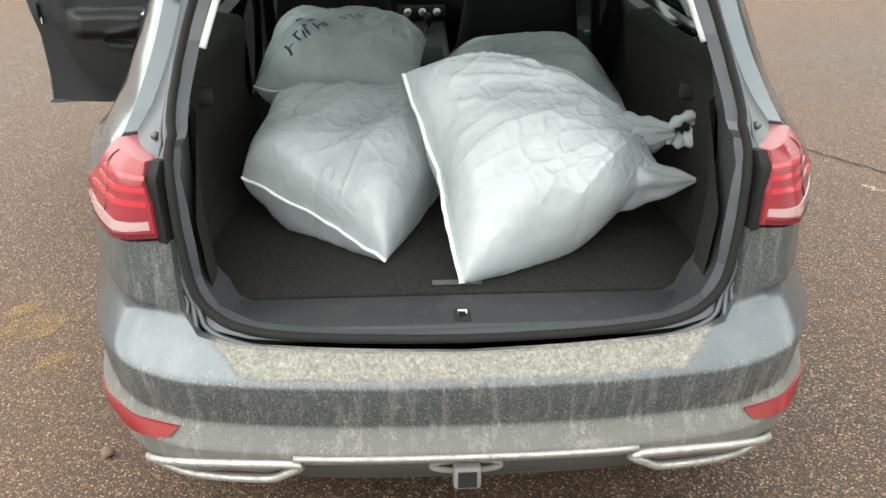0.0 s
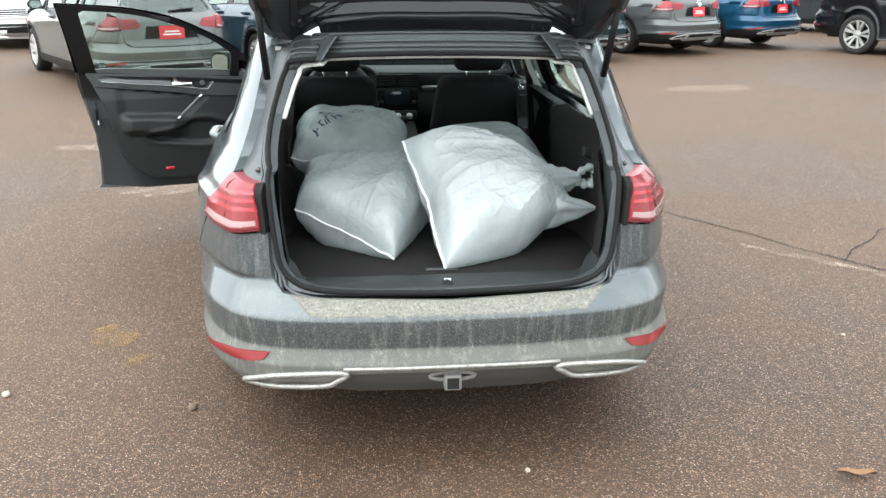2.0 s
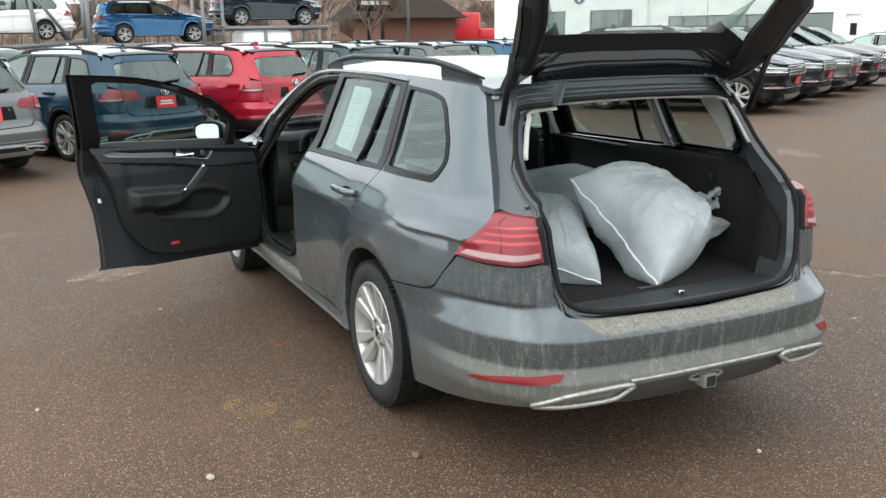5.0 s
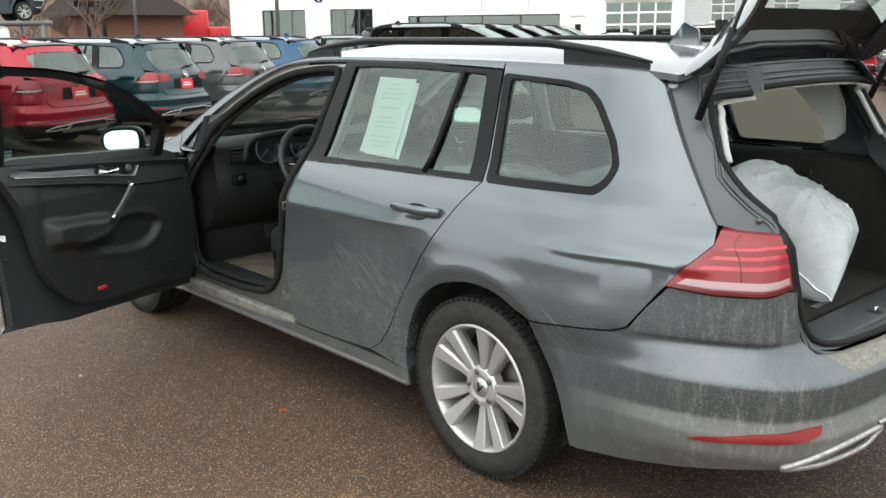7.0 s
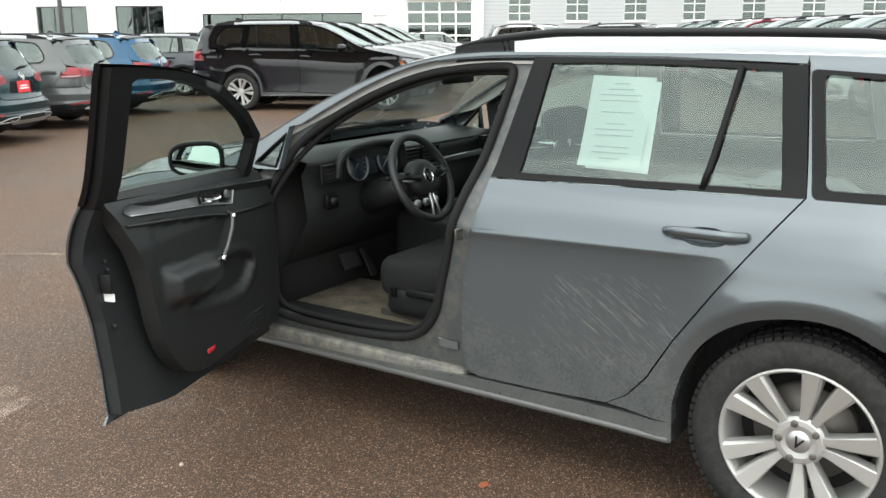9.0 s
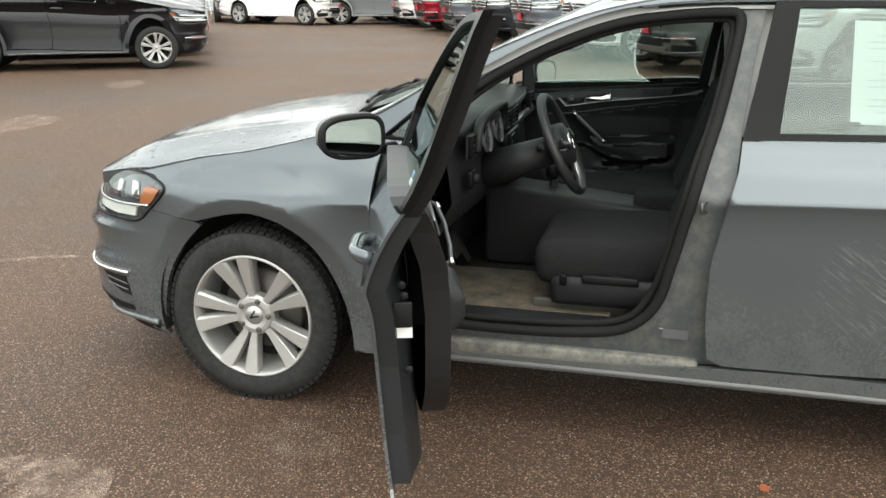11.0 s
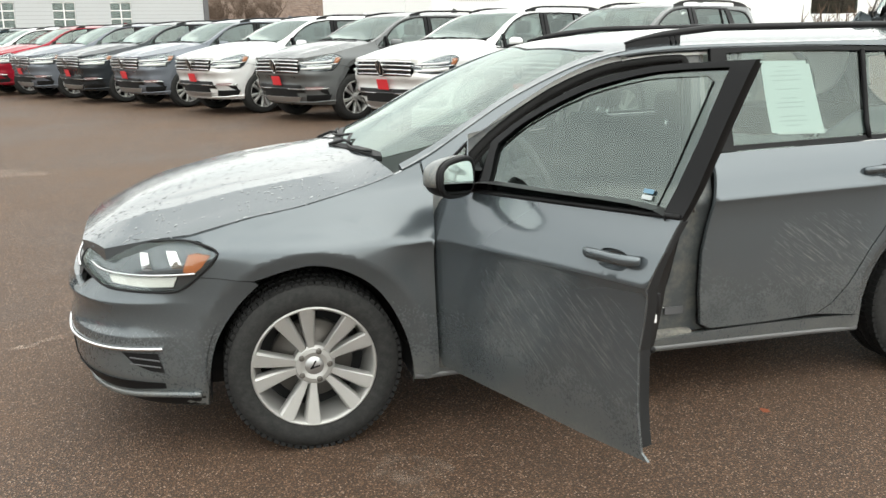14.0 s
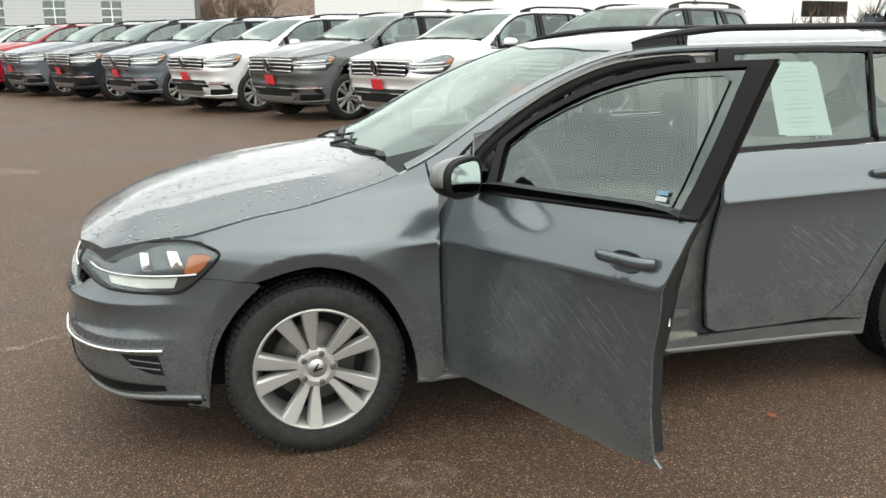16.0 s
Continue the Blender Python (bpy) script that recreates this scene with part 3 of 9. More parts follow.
CORNER = np.array([(0.20, 0.12), (0.28, 0.055), (0.33, 0.006), (0.385, -0.006), (0.402, -0.008), (0.445, 0.012), (0.53, 0.0), (0.546, 0.0), (0.56, 0.008), (0.60, 0.034), (0.632, 0.056), (0.646, 0.060), (0.656, 0.048), (0.80, 0.055), (0.92, 0.085), (0.965, 0.130), (1.06, 0.200), (1.13, 0.245), (1.20, 0.285), (1.26, 0.325), (1.36, 0.41), (1.45, 0.50)])


def eased(profile, sigma, crisp=()):
    """A profile sampled finely and rounded by sigma, but left sharp round the given heights."""
    p = np.array(profile, float)
    z = np.arange(p[0, 0], p[-1, 0] + 0.001, 0.002)
    raw = np.interp(z, p[:, 0], p[:, 1])
    k = np.arange(-int(3 * sigma / 0.002), int(3 * sigma / 0.002) + 1) * 0.002
    g = np.exp(-0.5 * (k / sigma) ** 2)
    n = len(k) // 2
    padded = np.r_[raw[0] + (raw[1] - raw[0]) * np.arange(-n, 0), raw, raw[-1] + (raw[-1] - raw[-2]) * np.arange(1, n + 1)]
    soft = np.convolve(padded, g / g.sum(), "valid")
    w = np.zeros(len(z))
    for c, r in crisp:
        w = np.maximum(w, np.exp(-(((z - c) / r) ** 2)))
    return np.c_[z, raw * w + soft * (1 - w)]


REAR_CRISP = [(0.402, 0.012), (0.445, 0.012), (0.55, 0.016), (0.65, 0.016)]


FOLD_Y, FOLD_Z = (0.33, 0.43, 0.73, 0.80), (0.848, 0.854, 0.852, 0.850)


class Shape:
    """The outer form of a car. The wall runs round the plan curve; the top lies between the gutters."""

    def __init__(self, plan, side, rear, front, crease, gutter, ridge, rear_blend, front_blend):
        self.c = catmull(plan, 24)
        self.len = np.r_[0, np.cumsum(np.linalg.norm(np.diff(self.c, axis=0), axis=1))]
        t = np.gradient(self.c, self.len, axis=0)
        n = np.c_[t[:, 1], -t[:, 0]]
        self.n = n / np.linalg.norm(n, axis=1)[:, None]
        self.side, self.rear, self.front = eased(side, 0.018, [(0.800, 0.014)]), eased(rear, 0.008, REAR_CRISP), eased(front, 0.008, [(0.578, 0.01), (0.46, 0.012)])
        self.crease, self.gutter, self.ridge = np.array(crease), catmull(gutter, 10), catmull(ridge, 10)
        self.rb, self.fb = rear_blend, front_blend
        self.corner = CORNER

    def uy(self, y):
        k = np.argmin(self.c[:, 0])
        return float(np.interp(y, self.c[:, 1], self.len))

    def ux(self, x, rear=True):
        s = 1 if x < 0 else -1
        if rear:
            return s * float(np.interp(abs(x), -self.c[:300, 0], self.len[:300]))
        return s * float(np.interp(abs(x), -self.c[:-300:-1, 0], self.len[:-300:-1]))

    def across(self, x, z, rear=True):
        """Wall coordinate whose point at height z lies x off the middle, at the rear or the front."""
        us = np.linspace(0, 1.3, 80) if rear else np.linspace(self.len[-1] - 1.3, self.len[-1], 80)
        xs = np.array([-self.wall(u, z).x for u in us])
        if not rear:
            us, xs = us[::-1], xs[::-1]
        k = int(np.argmax(xs))
        u = float(np.interp(abs(x), xs[: k + 1], us[: k + 1]))
        return u if x <= 0 else (-u if rear else 2 * self.len[-1] - u)

    def depth(self, y, z):
        wr, wf = 1 - smoothstep(*self.rb, y), smoothstep(*self.fb, y)
        zs = z - (float(np.interp(y, self.crease[:, 0], self.crease[:, 1])) - 0.80) * smoothstep(0.35, 0.7, z) * (1 - smoothstep(0.9, 1.1, z))
        s = float(np.interp(zs, self.side[:, 0], self.side[:, 1]))
        k = 1 - smoothstep(1.20, 1.42, y) + smoothstep(3.25, 3.40, y) * (1 - smoothstep(4.0, 4.15, y))
        if k > 0:
            z2 = z + (zs - z) * smoothstep(0.735, 0.82, z)
            s = s * (1 - k) + k * float(np.interp(z2, SOFT[:, 0], SOFT[:, 1]))
        s -= 0.016 * (1 - smoothstep(0.55, 0.85, y)) * smoothstep(0.56, 0.63, z) * (1 - smoothstep(0.64, 0.78, z))
        for hy in HUBS:
            r = math.hypot(y - hy, z - 0.316)
            if 0.3 < r < 0.56 and z > 0.2:
                s -= 0.011 * max(0.0, 1 - (r - ARCH_R) / 0.12) ** 2 if r > ARCH_R else 0.011 - (ARCH_R - r) * 0.30
        s += 0.026 * smoothstep(0.852, 0.90, z) * (1 - smoothstep(0.97, 1.06, z)) * (1 - smoothstep(0.62, 0.95, y))
        # short sharp fold that runs from the rear lamp towards the wheel arch
        fade = smoothstep(0.20, 0.30, y) * (1 - smoothstep(0.60, 0.77, y))
        rise = z - float(np.interp(y, FOLD_Y, FOLD_Z))
        fold = 0.010 * fade * (max(0.0, 1 - rise / 0.09) ** 2 if rise >= 0 else max(0.0, 1 + rise / 0.014))
        wc = smoothstep(0.0, 0.11, y)
        back = float(np.interp(z, self.rear[:, 0], self.rear[:, 1])) * (1 - wc) + float(np.interp(z, self.corner[:, 0], self.corner[:, 1])) * wc
        return -fold + s * (1 - wr - wf) + back * wr + float(np.interp(z, self.front[:, 0], self.front[:, 1])) * wf

    def wall(self, u, z, d=0.0):
        if u > self.len[-1]:
            p = self.wall(2 * self.len[-1] - u, z, d)
            return Vector((-p.x, p.y, z))
        a = abs(u)
        p = [float(np.interp(a, self.len, self.c[:, k])) for k in (0, 1)]
        n = [float(np.interp(a, self.len, self.n[:, k])) for k in (0, 1)]
        e = self.depth(p[1], z) + d
        x, y = p[0] + n[0] * e, p[1] + n[1] * e
        return Vector((x if u >= 0 else -x, y, z))

    def g(self, y):
        return float(np.interp(y, self.gutter[:, 0], self.gutter[:, 1]))

    def half(self, y):
        """Half width at the gutter."""
        return abs(self.wall(self.uy(y), self.g(y)).x)

    def top(self, x, y, d=0.0):
        g, r, h = self.g(y), float(np.interp(y, self.ridge[:, 0], self.ridge[:, 1])), self.half(y)
        q = min(abs(x) / max(h, 0.01), 1.0)
        fold = 0.010 * max(0.0, 1 - abs(q - 0.70) / 0.16) ** 1.5 * smoothstep(3.45, 3.7, y) * (1 - smoothstep(4.2, 4.4, y))
        return Vector((x, y, g + (r - g) * (1 - q**2.6) + fold - d))

    def outline(self, pts, n=4):
        """(y, z) points of a flank, or (x, z, 'r' or 'f') points of rear and front, as wall coordinates."""
        return [(self.uy(p[0]), p[1]) if len(p) == 2 else (self.across(p[0], p[1], p[2] == "r"), p[1]) for p in pts]


def rounded(pts, n=5, closed=True):
    return [tuple(p) for p in catmull(pts, n, closed)]


SOFT, CORNER = eased(SOFT, 0.018), eased(CORNER, 0.008, REAR_CRISP)
FORM = dict(
    plan=[(0, -0.075), (-0.15, -0.073), (-0.3, -0.065), (-0.45, -0.048), (-0.56, -0.025), (-0.63, 0.01), (-0.695, 0.06), (-0.768, 0.17), (-0.82, 0.30), (-0.862, 0.48), (-0.881, 0.72), (-0.888, 1.03), (-0.888, 1.6), (-0.89, 2.1), (-0.888, 2.7), (-0.886, 3.2), (-0.885, 3.66), (-0.862, 4.0), (-0.80, 4.24), (-0.70, 4.385), (-0.52, 4.49), (-0.3, 4.535), (0, 4.55)],
    side=[(0.13, 0.10), (0.17, 0.06), (0.20, 0.045), (0.28, 0.03), (0.40, 0.022), (0.60, 0.0165), (0.70, 0.0155), (0.74, 0.013), (0.77, 0.0085), (0.797, 0.0), (0.803, 0.0), (0.812, 0.006), (0.87, 0.03), (0.95, 0.075), (0.98, 0.10), (1.05, 0.135), (1.32, 0.243), (1.38, 0.268), (1.42, 0.30), (1.45, 0.40)],
    rear=[(0.20, 0.12), (0.28, 0.05), (0.33, 0.0), (0.385, -0.012), (0.402, -0.015), (0.445, 0.015), (0.53, 0.0), (0.546, 0.0), (0.56, 0.018), (0.60, 0.06), (0.64, 0.085), (0.80, 0.098), (0.92, 0.112), (0.965, 0.150), (1.06, 0.222), (1.13, 0.268), (1.20, 0.312), (1.26, 0.352), (1.36, 0.43), (1.45, 0.52)],
    front=[(0.15, 0.15), (0.22, 0.06), (0.30, 0.006), (0.38, 0.0), (0.43, -0.004), (0.455, -0.002), (0.475, 0.010), (0.51, 0.020), (0.55, 0.012), (0.575, 0.0), (0.582, 0.002), (0.60, 0.016), (0.64, 0.034), (0.68, 0.050), (0.74, 0.088), (0.80, 0.165), (1.4, 1.0)],
    crease=[(0.0, 0.83), (0.36, 0.83), (0.75, 0.845), (2.1, 0.812), (2.5, 0.79), (3.3, 0.738), (4.6, 0.70)],
    gutter=[(0.3, 1.33), (0.53, 1.36), (0.8, 1.378), (1.2, 1.388), (1.6, 1.39), (2.0, 1.39), (2.25, 1.385), (2.4, 1.37), (2.6, 1.322), (2.85, 1.222), (3.02, 1.132), (3.2, 1.03), (3.35, 0.965), (3.47, 0.93), (3.667, 0.885), (3.857, 0.855), (4.043, 0.81), (4.21, 0.78), (4.37, 0.745), (4.6, 0.70)],
    ridge=[(0.3, 1.36), (0.5, 1.39), (0.8, 1.425), (1.2, 1.445), (1.6, 1.45), (2.0, 1.445), (2.3, 1.425), (2.5, 1.395), (2.7, 1.32), (3.0, 1.18), (3.3, 1.045), (3.45, 0.99), (3.7, 0.958), (4.0, 0.915), (4.25, 0.855), (4.40, 0.79), (4.6, 0.68)],
    rear_blend=(0.12, 0.72),
    front_blend=(4.0, 4.45),
)
WAGON = Shape(**FORM)
GATE = Shape(**{**FORM, "rear": [(0.20, 0.12), (0.28, 0.05), (0.33, 0.0), (0.385, -0.012), (0.445, 0.015), (0.546, 0.0), (0.56, 0.018), (0.60, 0.06), (0.64, 0.085), (0.80, 0.098), (0.92, 0.112), (0.965, 0.150), (1.10, 0.288), (1.36, 0.57), (1.45, 0.66)]})
GATE.corner = eased([(0.20, 0.12), (0.28, 0.055), (0.33, 0.006), (0.445, 0.012), (0.546, 0.0), (0.56, 0.012), (0.60, 0.036), (0.64, 0.046), (0.80, 0.055), (0.92, 0.085), (0.965, 0.135), (1.10, 0.288), (1.36, 0.57), (1.45, 0.66)], 0.008, REAR_CRISP)

# ---- ground ----
def build_ground():
    bm = bmesh.new()
    bmesh.ops.create_grid(bm, x_segments=60, y_segments=60, size=400)
    ob = finish(bm, "ground", M_ASPHALT)
    tagged(ob, "brown-stained worn asphalt of a car lot, partly wet", "ground", kind="structure")


build_ground()

# ---- hero car: outlines as (along, height) on the flank, (across, height, "r"/"f") at rear and front ----
W = WAGON


def arc(pts):
    """An arch line, rounded between its points."""
    return [tuple(p) for p in catmull(pts, 5)]


SILL = [(1.40, 0.215), (1.40, 0.285), (1.84, 0.288), (2.092, 0.283), (2.374, 0.262), (3.20, 0.245), (3.295, 0.235), (3.295, 0.212), (2.4, 0.215), (1.41, 0.212)]
REAR_ARCH = [(1.395, 0.19), (1.40, 0.35), (1.366, 0.472), (1.299, 0.579), (1.19, 0.653), (1.052, 0.685), (0.938, 0.678), (0.844, 0.636), (0.765, 0.557), (0.698, 0.435), (0.655, 0.30), (0.64, 0.235)]
FRONT_ARCH = [(4.045, 0.185), (4.02, 0.35), (3.985, 0.45), (3.917, 0.55), (3.836, 0.63), (3.739, 0.675), (3.64, 0.686), (3.52, 0.650), (3.412, 0.565), (3.333, 0.425), (3.30, 0.30), (3.295, 0.20)]
DOOR_REAR_EDGE = [(1.61, 0.305), (1.543, 0.345), (1.478, 0.42), (1.396, 0.561), (1.283, 0.726), (1.189, 0.856), (1.078, 1.004)]
OPENING_HALF = [(0.0, 0.608), (-0.30, 0.612), (-0.43, 0.620), (-0.505, 0.645), (-0.548, 0.71), (-0.566, 0.82), (-0.576, 0.94), (-0.591, 1.0), (-0.596, 1.06), (-0.587, 1.126), (-0.566, 1.20), (-0.541, 1.262), (-0.50, 1.297), (-0.40, 1.313), (-0.2, 1.320), (0.0, 1.322)]
QUARTER_TRIM = [(1.066, 1.005), (1.126, 1.350), (0.84, 1.334), (0.745, 1.315), (0.695, 1.280), (0.608, 1.17), (0.574, 1.095), (0.594, 1.044), (0.636, 1.009)]
QUARTER_CLEAR = [(1.034, 1.028), (1.088, 1.335), (0.85, 1.319), (0.762, 1.303), (0.714, 1.270), (0.627, 1.164), (0.598, 1.10), (0.611, 1.058), (0.650, 1.032)]
REAR_WINDOW = [(2.035, 0.995), (1.985, 1.352), (1.80, 1.362), (1.55, 1.360), (1.16, 1.346), (1.105, 1.012)]
QUARTER_WINDOW = [(1.06, 1.012), (1.118, 1.345), (0.84, 1.327), (0.745, 1.308), (0.70, 1.275), (0.616, 1.168), (0.582, 1.095), (0.60, 1.05), (0.64, 1.016)]
def filleted(pts, r, n=4):
    """An outline with its corners rounded."""
    out = []
    for a, b, c in zip(pts[-1:] + pts[:-1], pts, pts[1:] + pts[:1]):
        a, b, c = Vector(a), Vector(b), Vector(c)
        p, q = b + (a - b) * min(0.48, r / (a - b).length), b + (c - b) * min(0.48, r / (c - b).length)
        for k in range(n + 1):
            t = k / n
            out.append(tuple(p * (1 - t) ** 2 + b * 2 * t * (1 - t) + q * t * t))
    return out


QUARTER_TRIM, QUARTER_CLEAR, QUARTER_WINDOW = filleted(QUARTER_TRIM, 0.02), filleted(QUARTER_CLEAR, 0.02), filleted(QUARTER_WINDOW, 0.02)
FRONT_DOOR = [(3.19, 0.255), (3.203, 0.476), (3.208, 0.71), (3.197, 0.862), (3.175, 0.908), (3.06, 0.922), (2.6, 0.951), (2.15, 0.98), (2.094, 0.983), (2.100, 0.90), (2.120, 0.804), (2.156, 0.613), (2.158, 0.441), (2.145, 0.310), (2.12, 0.290), (2.4, 0.275)]
DOOR_FRAME = [(3.012, 0.926), (3.000, 1.092)] + arc([(2.982, 1.108), (2.86, 1.188), (2.63, 1.298), (2.40, 1.352), (2.2, 1.372), (2.03, 1.382)]) + [(2.062, 1.2), (2.092, 0.987), (2.6, 0.955)]
OPENING_TOP = [(3.045, 1.096)] + arc([(2.985, 1.108), (2.877, 1.172), (2.688, 1.270), (2.50, 1.339), (2.35, 1.364), (2.18, 1.377)])
QUARTER_LIGHT = [(3.192, 0.946), (3.075, 0.940), (3.052, 1.066)]
FRONT_WINDOW = [(2.950, 0.937), (2.962, 1.060)] + arc([(2.957, 1.095), (2.833, 1.180), (2.62, 1.278), (2.40, 1.334), (2.25, 1.352), (2.100, 1.362)]) + [(2.124, 1.184), (2.160, 0.994), (2.48, 0.968)]
FRONT_SEAL = [(3.09, 0.36), (3.125, 0.5), (3.13, 0.75), (3.09, 0.90), (3.02, 1.02), (2.85, 1.143), (2.66, 1.24), (2.48, 1.302), (2.32, 1.328), (2.16, 1.338), (2.11, 1.325), (2.115, 1.24), (2.15, 1.05), (2.19, 0.9), (2.225, 0.75), (2.26, 0.6), (2.30, 0.46), (2.40, 0.37), (2.6, 0.34), (2.9, 0.335)]


def gut(y0, y1, n=8, drop=0.0, s=None):
    s = s or W
    return [(y0 + (y1 - y0) * k / n, s.g(y0 + (y1 - y0) * k / n) - drop) for k in range(n + 1)]


def mirrored(half):
    """A rear or front outline, given from bottom middle to top middle on the left, closed on the right."""
    return [(x, z, "r") for x, z in half] + [(-x, z, "r") for x, z in half[::-1] if abs(x) > 1e-6]


def wall_panel(name, pts, material, parent, holes=(), step=0.03, thick=0.02, lift=0.0, label="", sides=(1, -1), shape=None, lines=(), raw=False, inner=False):
    """A panel on the wall of a car, on the left (1) and mirrored on the right (-1)."""
    s = shape or W
    o = pts if raw else s.outline(pts)
    hs = [h if raw else s.outline(h) for h in holes]
    made = []
    for sd in sides:
        bm = bmesh.new()
        sheet(bm, o, lambda u, v, d: s.wall(u, v, d - lift), hs, step, thick, lines, inner=inner)
        if sd < 0:
            bmesh.ops.scale(bm, vec=(-1, 1, 1), verts=bm.verts)
            bmesh.ops.reverse_faces(bm, faces=bm.faces)
        made.append(link_mesh(bm, name, material, parent, label))
    return made


def top_panel(name, pts, material, parent, holes=(), step=0.04, thick=0.02, lift=0.0, label="", shape=None):
    s = shape or W
    bm = bmesh.new()
    sheet(bm, pts, lambda x, y, d: s.top(x, y, d - lift), holes, step, thick)
    bmesh.ops.recalc_face_normals(bm, faces=bm.faces)
    return link_mesh(bm, name, material, parent, label)


def crease_line(s, y0, y1, off):
    ys = [y0 + (y1 - y0) * k / 290 for k in range(291)]
    return [(s.uy(y), float(np.interp(y, s.crease[:, 0], s.crease[:, 1])) + off) for y in ys]


def arch_arc(s, r):
    return [(s.uy(hy + r * math.cos(a)), 0.316 + r * math.sin(a)) for hy in HUBS for a in np.linspace(0, math.pi, 90)]


CREASE = [crease_line(W, 0.4, 4.2, -0.030), crease_line(W, 0.4, 4.2, -0.008), crease_line(W, 0.4, 4.2, 0.001), crease_line(W, 0.4, 4.2, 0.013)] + [arch_arc(W, r) for r in (ARCH_R - 0.012, ARCH_R, ARCH_R + 0.014, ARCH_R + 0.032, ARCH_R + 0.055, ARCH_R + 0.085, ARCH_R + 0.115)]


def flat_bits(name, polys, material, parent, thick=0.002, m=None, label=""):
    """Flat pieces in the plane of their x and y, a little thick, in one mesh."""
    bm = bmesh.new()
    for poly in polys:
        lo = [bm.verts.new((x, y, 0)) for x, y in poly]
        hi = [bm.verts.new((x, y, thick)) for x, y in poly]
        bm.faces.new(lo[::-1])
        bm.faces.new(hi)
        for k in range(len(poly)):
            j = (k + 1) % len(poly)
            bm.faces.new((lo[k], lo[j], hi[j], hi[k]))
    bmesh.ops.recalc_face_normals(bm, faces=bm.faces)
    return part(name, bm, material, parent, label, smooth=False, place=m)


def wall_tube(name, pts, material, parent, r, depth=0.0, s=None, closed=False, flat=1.0, n=5, sides=(1,), label=""):
    s = s or W
    o = catmull(s.outline(pts), n, closed)
    for sd in sides:
        bm = bmesh.new()
        P = [s.wall(u, z, depth) for u, z in o]
        if sd < 0:
            P = [Vector((-p.x, p.y, p.z)) for p in P]
        tube(bm, P, r, 8, closed, flat)
        part(name, bm, material, parent, label)


def round_badge(name, parent, m, r=0.035, back=None):
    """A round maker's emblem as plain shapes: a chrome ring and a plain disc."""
    bm = bmesh.new()
    lathe(bm, [(0.0, r * 0.86), (0.005, r * 0.9), (0.006, r * 0.96), (0.004, r), (0, r)], 28, "Z")
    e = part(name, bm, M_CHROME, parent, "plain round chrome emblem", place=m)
    bm = bmesh.new()
    lathe(bm, [(0.0, r * 0.88), (0.002, r * 0.87), (0.003, 0.0005)], 24, "Z")
    part("disc", bm, back or M_TRIM, e)
    flat_bits("bar", [[(-r * 0.5, r * 0.55), (-r * 0.32, r * 0.55), (0.0, -r * 0.2), (r * 0.32, r * 0.55), (r * 0.5, r * 0.55), (0.06 * r, -r * 0.62), (-0.06 * r, -r * 0.62)]], M_CHROME, e, 0.004)
    return e


